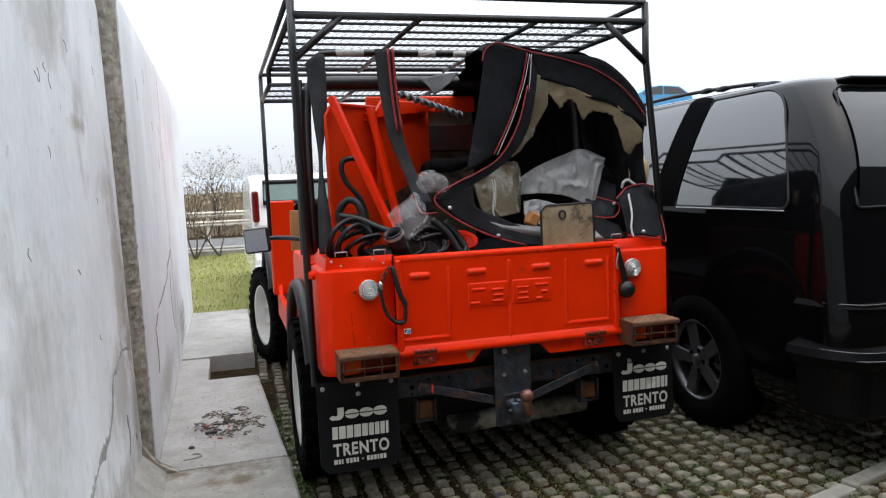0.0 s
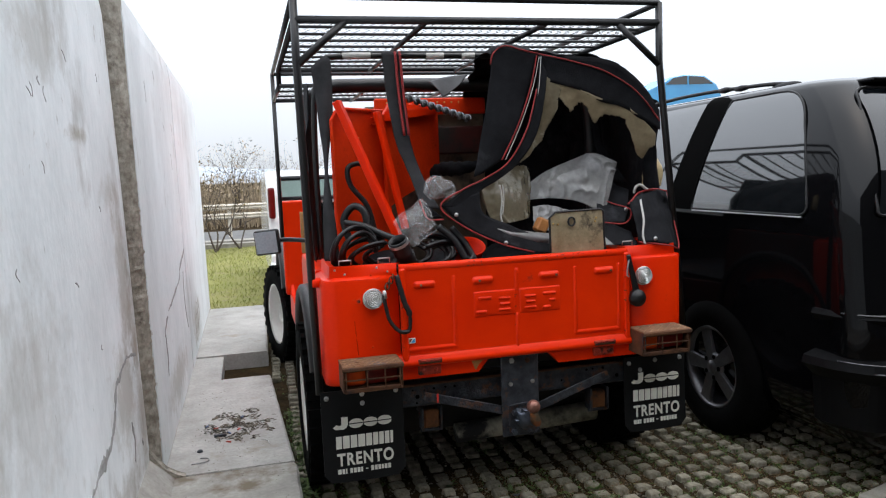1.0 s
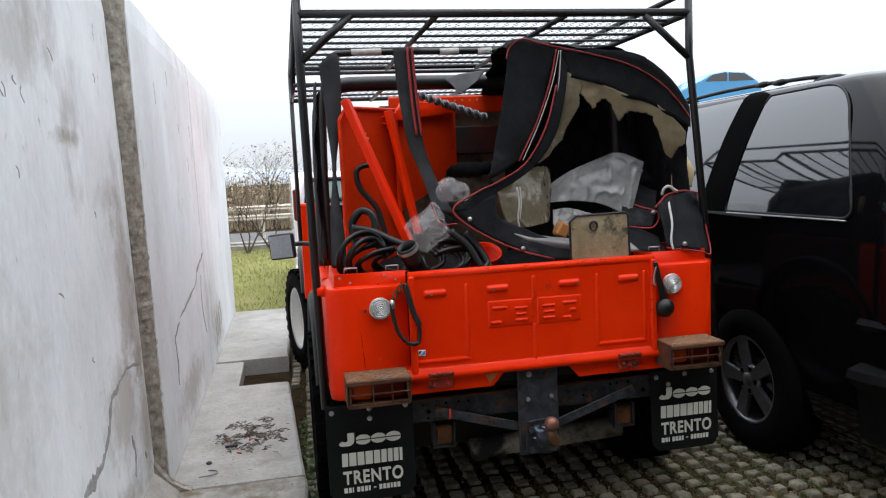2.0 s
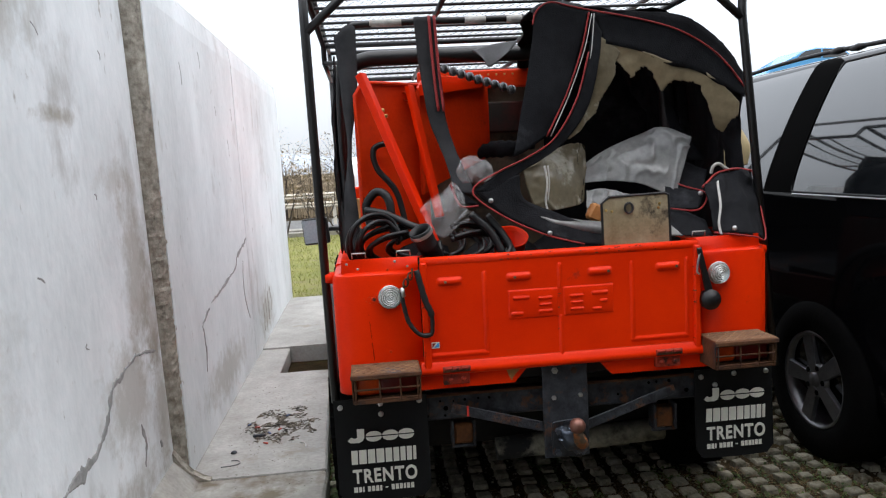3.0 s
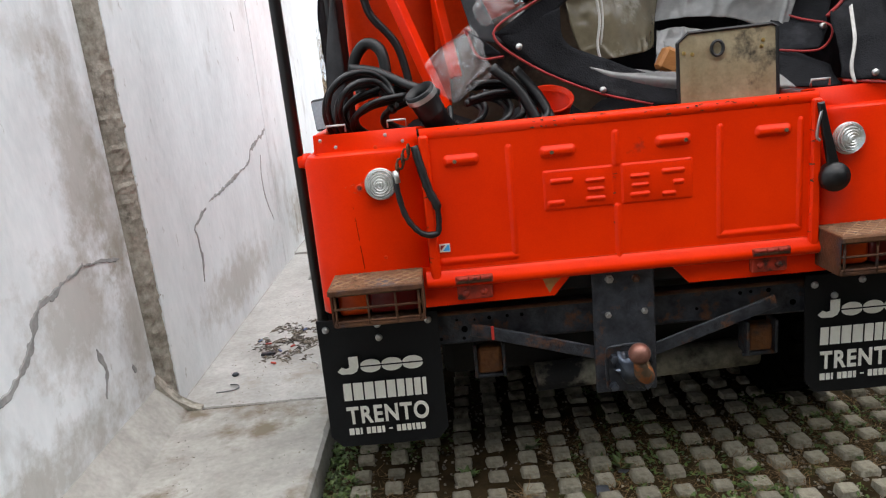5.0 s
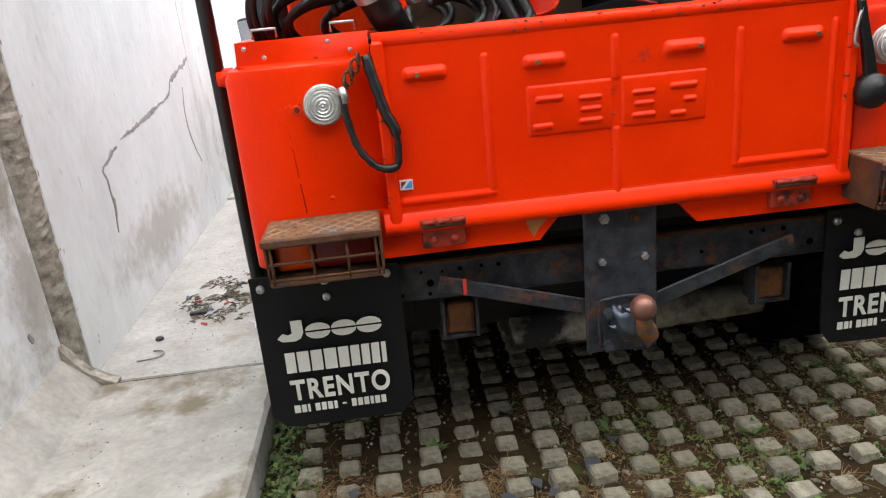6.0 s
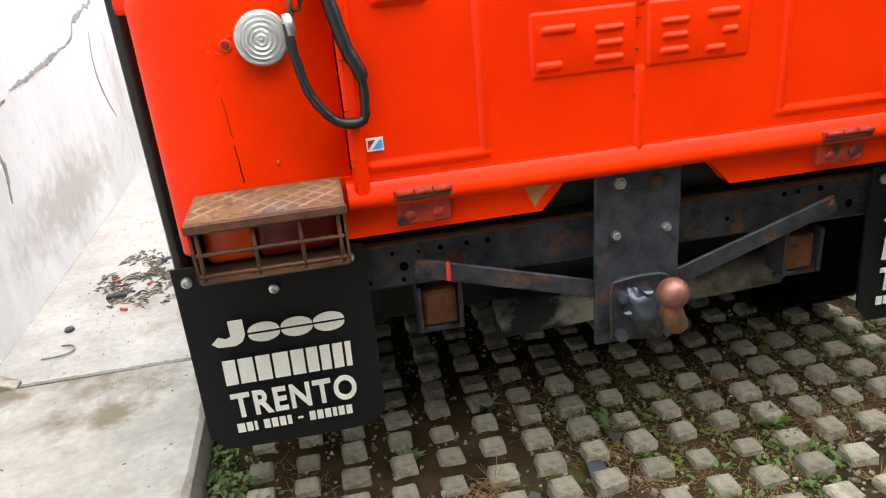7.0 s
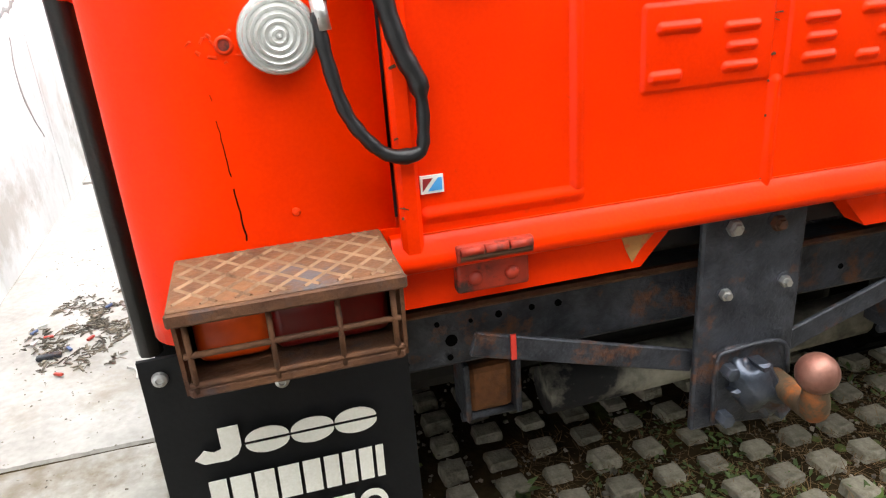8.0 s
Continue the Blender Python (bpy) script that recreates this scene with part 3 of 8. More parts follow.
# hinges
HINGE = surface("rusty_dark_red", (0.20, 0.014, 0.004), (0.42, 0.026, 0.004), 0.6, scale=40, bump=0.3, dirt=(0.025, 0.010, 0.006), dirt_scale=30, dirt_from=0.52)
for x in (-0.355, 0.368):
    h = part("hinge", new_tube([(x - 0.042, -0.036, 0.664), (x + 0.042, -0.036, 0.664)], 0.005, 8), RUST, tailgate, "rust-streaked strap hinge", smooth=True)
    part("hinge_slot", new_box((x - 0.046, -0.0355, 0.656), (x + 0.046, -0.024, 0.676), 0.003, 2), HINGE, h)
    for k in (-1, 0, 1):
        part("knuckle", new_tube([(x + 0.029 * k - 0.013, -0.0385, 0.671), (x + 0.029 * k + 0.013, -0.0385, 0.671)], 0.0052, 8), HINGE, h, smooth=True)
    part("hinge_leaf", new_box((x - 0.044, -0.022, 0.612), (x + 0.044, -0.004, 0.652), 0.004, 2), HINGE, h)
    for k in (-1, 1):
        part("leaf_bolt", lathe(bmesh.new(), [(0, 0.006), (0.007, 0.005), (0.009, 0.001), (0.009, 0)], Matrix.Translation((x + 0.022 * k, -0.022, 0.630)) @ pose(0, 0, 0, 90), 12), HINGE, h, smooth=True)
# maker's small square sticker
STK = part("sticker", new_box((-0.432, -0.0195, 0.738), (-0.406, -0.0165, 0.758)), PRINT, tailgate, "small square sticker in white, blue and red")
BLUE_INK = surface("blue_ink", (0.05, 0.28, 0.6), (0.06, 0.32, 0.65), 0.4)
part("sticker_field", prism(bmesh.new(), [(-0.424, 0.741), (-0.408, 0.741), (-0.408, 0.755), (-0.412, 0.755)], BACK @ Matrix.Translation((0, 0, -0.0205)), 0.0013), BLUE_INK, STK)
part("sticker_stroke", prism(bmesh.new(), [(-0.430, 0.741), (-0.429, 0.755), (-0.418, 0.755)], BACK @ Matrix.Translation((0, 0, -0.0205)), 0.0013), PIPING, STK)

# ---- round reflector lamps ----
LENS = surface("dull_clear_lens", (0.62, 0.63, 0.61), (0.72, 0.73, 0.71), 0.25, metal=0.6, scale=20, bump=0.0, spec=0.8)
for x, z in ((-0.557, 0.917), (0.557, 0.920)):
    prof = [(0.0, 0.034)]
    for k in range(1, 6):
        r, top = 0.0066 * k, 0.030 - 0.0004 * k * k
        prof += [(r - 0.0034, top - 0.0024), (r, top)]
    prof += [(0.0342, 0.012), (0.036, 0.013), (0.037, 0.004), (0.037, 0.0)]
    lamp = part("reflector_lamp", lathe(bmesh.new(), prof, Matrix.Translation((x, -0.002, z)) @ pose(0, 0, 0, 90), 36), LENS, OFFROAD, "round ribbed clear reflector lamp with a chrome rim", smooth=False)
    part("chrome_rim", new_tube([(x + 0.0360 * math.cos(a), -0.009, z + 0.0360 * math.sin(a)) for a in [2 * math.pi * i / 32 for i in range(32)]], 0.003, 8, True), STEEL, lamp, smooth=True)

# ---- caged tail lights on rusty step boxes ----
AMBER = surface("amber_lens", (0.55, 0.05, 0.003), (0.62, 0.07, 0.004), 0.3, scale=30, bump=0.02, spec=0.3)
DARK_RED = surface("dark_red_lens", (0.10, 0.003, 0.002), (0.14, 0.005, 0.003), 0.3, scale=30, bump=0.02, spec=0.3)
STEP_TOP = surface("rusty_chequer_plate", (0.085, 0.040, 0.020), (0.22, 0.10, 0.042), 0.7, metal=0.3, scale=16, bump=0.5, grain=150, dirt=(0.10, 0.085, 0.085), dirt_scale=12, dirt_from=0.56)


RIB = surface("worn_rust_ribs", (0.15, 0.085, 0.045), (0.30, 0.18, 0.10), 0.55, metal=0.3, scale=20, bump=0.3, dirt=(0.10, 0.045, 0.02), dirt_scale=14, dirt_from=0.58)


def tail_light(x0, x1, dz):
    t = part("tail_light_box", new_box((x0 + 0.004, -0.035, dz + 0.612), (x1 - 0.004, 0.004, dz + 0.70), 0.004), RUST, OFFROAD, "rusty caged tail light with a chequer-plate step")
    top = part("step_plate", new_box((x0, -0.128, dz + 0.703), (x1, 0.0, dz + 0.709), 0.002), STEP_TOP, t, "orange-brown rusted chequer plate")
    bm = bmesh.new()
    # raised diamond bars of the chequer plate
    nx, ny = 7, 3
    for i in range(nx + ny):
        for sg in (1, -1):
            a = x0 + (x1 - x0) * (i - ny) / nx
            p0, p1 = Vector((a, -0.124, dz + 0.7082)), Vector((a + (x1 - x0) * ny / nx * 1.15, -0.006, dz + 0.7082))
            if sg < 0:
                p0.x, p1.x = p1.x, p0.x
            d = p1 - p0
            lo, hi = 0.0, 1.0
            if d.x != 0:
                ts = sorted([(x0 + 0.006 - p0.x) / d.x, (x1 - 0.006 - p0.x) / d.x])
                lo, hi = max(0, ts[0]), min(1, ts[1])
            if hi - lo > 0.08:
                tube(bm, [p0 + d * lo, p0 + d * hi], 0.0028, 4)
    part("chequer_ribs", bm, RIB, top, "worn bright rust ribs")
    part("folded_lip", new_box((x0 - 0.002, -0.131, dz + 0.692), (x1 + 0.002, -0.124, dz + 0.706), 0.002), RUST, top)
    xm = x0 + (x1 - x0) * 0.40
    part("amber_lens", new_box((x0 + 0.014, -0.092, dz + 0.628), (xm, -0.03, dz + 0.695), 0.012, 3), AMBER, t, "orange indicator lens", smooth=True)
    part("red_lens", new_box((xm + 0.001, -0.092, dz + 0.628), (x1 - 0.012, -0.03, dz + 0.695), 0.012, 3), DARK_RED, t, "dark red brake light lens", smooth=True)
    part("base_tray", new_box((x0 + 0.004, -0.120, dz + 0.610), (x1 - 0.004, -0.0, dz + 0.622), 0.003), RUST, t)
    for xx in (x0 + 0.003, x1 - 0.003):
        part("side_plate", prism(bmesh.new(), [(-0.122, dz + 0.704), (0.0, dz + 0.704), (0.0, dz + 0.612), (-0.114, dz + 0.612)], Matrix(((0, 0, 1, xx - 0.002), (1, 0, 0, 0), (0, 1, 0, 0), (0, 0, 0, 1))), 0.004), RUST, t)
    for z in (dz + 0.690, dz + 0.656, dz + 0.624):
        part("cage_bar", new_tube([(x0 + 0.006, -0.118, z), (x1 - 0.006, -0.118, z)], 0.0032, 6), RUST, t, smooth=True)
    for xx in (x0 + 0.012, x0 + 0.088, x0 + 0.153, x1 - 0.012):
        part("cage_upright", new_tube([(xx, -0.118, dz + 0.694), (xx, -0.118, dz + 0.616)], 0.0032, 6), RUST, t, smooth=True)
    return t


tail_light(-0.697, -0.478, -0.008)
tail_light(0.486, 0.700, 0.004)

# ---- mudflaps with printed lettering ----
def print_bars(parent, cx, z, y):
    """Off-white print: a bold maker's mark as plain shapes, a name as bars, one town name in letters, and a row of small bars."""
    flat = BACK @ Matrix.Translation((0, 0, y))
    hook = [(cx - 0.118, z + 0.213), (cx - 0.108, z + 0.205), (cx - 0.080, z + 0.204), (cx - 0.068, z + 0.210), (cx - 0.062, z + 0.222), (cx - 0.062, z + 0.251), (cx - 0.086, z + 0.251), (cx - 0.086, z + 0.222), (cx - 0.095, z + 0.219), (cx - 0.106, z + 0.224)]
    part("maker_mark", prism(bmesh.new(), hook, flat, 0.0015), PRINT, parent)
    for a in (-0.031, 0.024, 0.078):                     # plain ovals, split by a slot
        for up in (1, -1):
            arc = [(cx + a + 0.0265 * math.cos(t), z + 0.2225 + 0.00016 * a + up * (0.0022 + 0.0158 * math.sin(t))) for t in [math.pi * q / 12 for q in range(13)]]
            part("maker_mark", prism(bmesh.new(), arc if up > 0 else arc[::-1], flat, 0.0015), PRINT, parent)
    x = cx - 0.110
    for w in (0.021, 0.025, 0.024, 0.026, 0.022, 0.019, 0.017, 0.017, 0.010):
        part("name_bar", prism(bmesh.new(), [(x, z + 0.130), (x + w, z + 0.130), (x + w + 0.001, z + 0.178), (x + 0.001, z + 0.178)], flat, 0.0015), PRINT, parent)
        x += w + 0.0045
    word = bpy.data.curves.new("town_name", "FONT")
    word.body, word.size, word.extrude, word.align_x = "TRENTO", 0.060, 0.0008, "CENTER"
    word.space_character = 1.14
    word.offset = 0.0017
    tmp = bpy.data.objects.new("town_name", word)
    scene.collection.objects.link(tmp)
    me = bpy.data.meshes.new_from_object(tmp.evaluated_get(bpy.context.evaluated_depsgraph_get()))
    bpy.data.objects.remove(tmp)
    bm = bmesh.new()
    bm.from_mesh(me)
    xs, ys = [v.co.x for v in bm.verts], [v.co.y for v in bm.verts]
    kx, ky = 0.216 / (max(xs) - min(xs)), 0.050 / (max(ys) - min(ys))
    for v in bm.verts:
        v.co = Vector((cx + v.co.x * kx, y + 0.001 - v.co.z, z + 0.062 + (v.co.y - min(ys)) * ky))
    part("town_name", bm, PRINT, parent)
    x = cx - 0.108
    for i, w in enumerate((0.013, 0.010, 0.005, 0, 0.0105, 0.0105, 0.0105, 0.007, 0, 0.009, 0, 0.0105, 0.0105, 0.0105, 0.007, 0.0105, 0.0105)):
        lo, hi = (0.040, 0.0435) if i == 9 else (0.032, 0.050)
        if w:
            part("small_bar", new_box((x, y, z + lo), (x + w, y + 0.0015, z + hi)), PRINT, parent)
        x += w + (0.0033 if w else 0.008)


def mudflap(x0, x1, z0, label):
    z1, y = 0.572, 0.035
    cx = (x0 + x1) / 2
    bm = bmesh.new()
    n, m = 12, 14
    def at(u, v, back):
        x = x0 + (x1 - x0) * u
        r = 0.03
        e = min(u, 1 - u) * (x1 - x0)
        lift = (r - math.sqrt(max(0, r * r - (r - min(e, r)) ** 2))) if e < r else 0.0
        z = z0 + lift * (1 - v) + (z1 - z0) * v - 0.006 * math.sin(math.pi * u) * (1 - v)
        yy = y - 0.010 * (1 - v) ** 2 + 0.004 * math.sin(3 * u) * (1 - v)
        return (x, yy + (0.006 if back else 0), z)
    f = [[bm.verts.new(at(i / n, j / m, False)) for j in range(m + 1)] for i in range(n + 1)]
    b = [[bm.verts.new(at(i / n, j / m, True)) for j in range(m + 1)] for i in range(n + 1)]
    for i in range(n):
        for j in range(m):
            bm.faces.new((f[i][j], f[i + 1][j], f[i + 1][j + 1], f[i][j + 1]))
            bm.faces.new((b[i][j], b[i][j + 1], b[i + 1][j + 1], b[i + 1][j]))
        bm.faces.new((f[i][0], b[i][0], b[i + 1][0], f[i + 1][0]))
        bm.faces.new((f[i][m], f[i + 1][m], b[i + 1][m], b[i][m]))
    for j in range(m):
        bm.faces.new((f[0][j], f[0][j + 1], b[0][j + 1], b[0][j]))
        bm.faces.new((f[n][j], b[n][j], b[n][j + 1], f[n][j + 1]))
    flap = part("mudflap", bm, FLAP, OFFROAD, label)
    print_bars(flap, cx + 0.002, z0, y - 0.013)
    low = -0.07 if x0 > 0 else 0.0
    for bx, bz in ((x0 + 0.022, 0.548), (cx + 0.0, 0.552), (cx + low, 0.516), (x1 - 0.026, 0.552)):
        part("bolt", lathe(bmesh.new(), [(0, 0.004), (0.004, 0.004), (0.0045, 0.007), (0.0085, 0.005), (0.0095, 0.0), (0, 0)], Matrix.Translation((bx, y - 0.002, bz)) @ pose(0, 0, 0, 90), 14), STEEL, flap, smooth=False)
    return flap


mudflap(-0.767, -0.455, 0.222, "black rubber mudflap with off-white printed lettering")
mudflap(0.486, 0.772, 0.256, "black rubber mudflap with off-white printed lettering")

# ---- chassis rear, hitch ----
beam = part("rear_crossmember", new_box((-0.50, 0.07, 0.462), (0.52, 0.13, 0.552), 0.006), CHASSIS, OFFROAD, "grimy steel rear crossmember with punched holes")
rng = random.Random(5)
for i, (x, z, r) in enumerate([(-0.452, 0.480, .006), (-0.389, 0.503, .012), (-0.392, 0.478, .006), (-0.407, 0.530, .005), (-0.322, 0.529, .007), (-0.275, 0.530, .006), (-0.237, 0.529, .007), (-0.361, 0.527, .004),
                              (0.333, 0.532, .007), (0.361, 0.533, .006), (0.407, 0.533, .008), (0.471, 0.494, .011), (0.401, 0.488, .006), (0.22, 0.50, .006)]):
    part("punched_hole", lathe(bmesh.new(), [(0, 0.001), (r * 0.7, 0.001), (r * 0.7, -0.004)], Matrix.Translation((x, 0.069, z)) @ pose(0, 0, 0, 90), 12), BLACK_AND_SHADE, beam)
part("upper_beam", new_box((-0.47, 0.14, 0.56), (0.48, 0.20, 0.62), 0.006), CHASSIS, OFFROAD)
part("beam_lip", new_box((-0.49, 0.060, 0.546), (0.51, 0.075, 0.556), 0.004), RUST, beam, "rusty folded upper edge")
hitch = part("hitch_plate", new_box((-0.062, 0.006, 0.316), (0.094, 0.018, 0.650), 0.003), CHASSIS, OFFROAD, "scratched dark steel tow hitch plate")
for x, z, r, metal_ in ((-0.020, 0.624, .0115, STEEL), (0.046, 0.620, .011, RUST), (-0.026, 0.530, .0085, STEEL), (0.066, 0.533, .0085, STEEL)):
    b = part("hex_bolt", lathe(bmesh.new(), [(0, 0.016), (r * .62, 0.016), (r * .66, 0.011), (r * .95, 0.011), (r, 0.009), (r, 0.0)], Matrix.Translation((x, 0.008, z)) @ pose(0, 0, 0, 90), 6), metal_, hitch)
    part("washer", lathe(bmesh.new(), [(0, 0.003), (r * 1.4, 0.003), (r * 1.4, 0)], Matrix.Translation((x, 0.008, z)) @ pose(0, 0, 0, 90), 16), CHASSIS, b)
for x, z in ((-0.016, 0.556), (0.058, 0.552)):
    part("punched_hole", lathe(bmesh.new(), [(0, 0.0015), (0.0068, 0.0015), (0.0068, 0)], Matrix.Translation((x, 0.008, z)) @ pose(0, 0, 0, 90), 12), BLACK_AND_SHADE, hitch)
bracket = part("ball_bracket", prism(bmesh.new(), [(-0.036, 0.436), (-0.020, 0.447), (0.062, 0.444), (0.080, 0.390), (0.076, 0.340), (0.060, 0.314), (-0.032, 0.326)], BACK @ Matrix.Translation((0, 0, -0.004)), 0.013, 0.004, 2), CHASSIS, hitch, "welded dark steel ball bracket")
SHINY = surface("scraped_steel", (0.020, 0.028, 0.042), (0.14, 0.16, 0.20), 0.36, metal=0.7, scale=18, bump=0.4, dirt=(0.12, 0.05, 0.02), dirt_scale=14, dirt_from=0.56)
part("bracket_rib", prism(bmesh.new(), [(0.010, 0.432), (0.030, 0.430), (0.076, 0.350), (0.060, 0.330)], BACK @ Matrix.Translation((0, 0, -0.034)), 0.032, 0.004), SHINY, bracket, "scraped steel rib")
part("bracket_rib", prism(bmesh.new(), [(-0.020, 0.388), (0.028, 0.398), (0.062, 0.345), (0.040, 0.330)], BACK @ Matrix.Translation((0, 0, -0.022)), 0.020, 0.004), SHINY, bracket, "scraped steel rib")
bm = bmesh.new()
bmesh.ops.create_icosphere(bm, subdivisions=3, radius=1.0)
for v in bm.verts:
    q = v.co.copy()
    w = 1.0 + 0.35 * noise.noise(q * 1.9 + Vector((2, 0, 0))) + 0.16 * noise.noise(q * 5)
    v.co = Vector((0.026 + 0.036 * q.x * w - 0.018 * q.z, -0.012 + 0.028 * q.y * w, 0.384 + 0.046 * q.z * w))
part("bracket_casting", bm, SHINY, bracket, "scraped blue-black cast lug", smooth=True)
part("bracket_lip", new_tube(spline([(-0.036, -0.006, 0.334), (-0.038, -0.008, 0.430), (-0.020, -0.009, 0.448), (0.062, -0.009, 0.446), (0.080, -0.007, 0.392)], 24), 0.0035, 6), CHASSIS, bracket, smooth=True)
for x, z in ((-0.019, 0.417), (-0.021, 0.341)):
    part("hex_bolt", lathe(bmesh.new(), [(0, 0.02), (0.010, 0.019), (0.011, 0.016), (0.011, 0.0)], Matrix.Translation((x, -0.004, z)) @ pose(0, 0, 0, 90), 6), SHINY, bracket)
NECK = surface("ochre_rusted_neck", (0.05, 0.032, 0.018), (0.11, 0.075, 0.042), 0.6, metal=0.3, scale=20, bump=0.3, dirt=(0.34, 0.10, 0.02), dirt_scale=14, dirt_from=0.47)
part("ball_neck", new_tube(spline([(0.060, 0.0, 0.385), (0.054, -0.045, 0.388), (0.042, -0.096, 0.398), (0.022, -0.124, 0.424), (0.016, -0.128, 0.455)], 16), [0.017] * 9 + [0.0185, 0.019, 0.019, 0.018, 0.017, 0.016, 0.015], 14), NECK, bracket, "ochre rusted ball neck", smooth=True)
BALL = surface("brown_rusted_ball", (0.15, 0.065, 0.048), (0.25, 0.115, 0.085), 0.42, metal=0.5, scale=25, bump=0.15, grain=180)
part("tow_ball", lathe(bmesh.new(), [(0, 0.026), (0.0068, 0.0251), (0.013, 0.0225), (0.0184, 0.0184), (0.0225, 0.013), (0.0251, 0.0068), (0.026, 0), (0.0251, -0.0068), (0.0225, -0.013), (0.0184, -0.0184), (0.013, -0.0225), (0, -0.025)], Matrix.Translation((0.016, -0.128, 0.474)), 24), BALL, bracket, "brown rusted tow ball", smooth=True)
for x0, z0, x1, z1 in ((-0.372, 0.515, -0.050, 0.419), (0.410, 0.517, 0.085, 0.412)):
    d = Vector((x1 - x0, 0, z1 - z0))
    m = Matrix.Translation((x0, 0.03, z0)) @ Matrix.Rotation(-math.atan2(d.z, d.x), 4, "Y")
    part("hitch_brace", new_box((0, -0.004, -0.017), (d.length, 0.004, 0.017), 0.002, 1, m), CHASSIS, OFFROAD, "flat steel hitch brace")
MARK = surface("red_marker_paint", (0.6, 0.03, 0.02), (0.65, 0.05, 0.03), 0.6)
part("paint_mark", new_box((-0.322, 0.0225, 0.484), (-0.315, 0.0262, 0.520), 0, 1), MARK, OFFROAD)
PALE = surface("flaking_white_tank", (0.20, 0.19, 0.15), (0.32, 0.30, 0.24), 0.8, scale=14, bump=0.3, dirt=(0.004, 0.004, 0.005), dirt_scale=4, dirt_from=0.47)
part("silencer", new_tube([(-0.19, 0.25, 0.268), (0.45, 0.25, 0.290)], 0.042, 16), PALE, OFFROAD, "flaking off-white silencer", smooth=True)
SHACK = surface("orange_rust", (0.07, 0.024, 0.007), (0.20, 0.068, 0.015), 0.8, scale=20, bump=0.5, dirt=(0.04, 0.025, 0.018), dirt_scale=15, dirt_from=0.55)
for x, z in ((-0.328, 0.397), (0.402, 0.390)):
    shackle = part("spring_shackle", new_box((x - 0.034, 0.102, z - 0.040), (x + 0.034, 0.15, z + 0.036), 0.010, 2), SHACK, OFFROAD, "orange rusted spring shackle")
    for q in (-0.038, 0.038):
        part("shackle_plate", new_box((x + q - 0.004, 0.088, z - 0.044), (x + q + 0.004, 0.15, z + 0.050), 0.002), CHASSIS, shackle)
    part("shackle_pin", new_tube([(x - 0.044, 0.112, z - 0.048), (x + 0.044, 0.112, z - 0.048)], 0.007, 8), CHASSIS, shackle, smooth=True)
    bm = bmesh.new()
    for k in range(4):
        tube(bm, spline([(x, 0.2, 0.44 - 0.012 * k), (x, 0.56, 0.36 - 0.012 * k), (x, 1.0, 0.44 - 0.012 * k)], 9), 0.016, 4)
    part("leaf_spring", bm, CHASSIS, OFFROAD)
part("axle", new_tube([(-0.62, 0.56, 0.36), (0.62, 0.56, 0.36)], 0.038, 12), CHASSIS, OFFROAD, smooth=True)
part("differential", lathe(bmesh.new(), [(0, -0.12), (0.06, -0.10), (0.115, -0.03), (0.115, 0.03), (0.06, 0.10), (0, 0.12)], Matrix.Translation((0.08, 0.55, 0.36)) @ pose(0, 0, 0, 90), 18), CHASSIS, OFFROAD, smooth=True)
# Unseen near-black blocks, added to keep light from under the vehicle.
UNDER = surface("dark_underbody_block", (0.006, 0.006, 0.006), (0.012, 0.011, 0.010), 0.8, scale=9, bump=0.4)
part("tank_blocker", new_box((-0.55, 0.74, 0.185), (0.55, 1.42, 0.58), 0.05, 2), UNDER, OFFROAD)
part("skid_blocker", new_box((-0.46, 0.315, 0.265), (0.46, 0.50, 0.57), 0.03, 2), UNDER, OFFROAD, "black block added under the load floor to keep it dark")
part("gearbox_blocker", new_box((-0.18, 1.45, 0.28), (0.18, 2.35, 0.56), 0.05, 2), UNDER, OFFROAD)
part("engine_blocker", new_box((-0.40, 2.35, 0.30), (0.40, 3.25, 0.84), 0.04, 2), UNDER, OFFROAD)
# Unseen front bumper and axle, added against light leaking in from ahead.
part("front_bumper", new_box((-0.68, 3.50, 0.42), (0.68, 3.56, 0.56), 0.01), BLACK_PAINT, OFFROAD)
part("front_axle", new_tube([(-0.62, 2.95, 0.36), (0.62, 2.95, 0.36)], 0.038, 12), CHASSIS, OFFROAD, smooth=True)
for x in (-0.40, 0.40):
    part("chassis_rail", new_box((x - 0.04, 0.13, 0.47), (x + 0.04, 3.4, 0.56), 0.005), CHASSIS, OFFROAD)


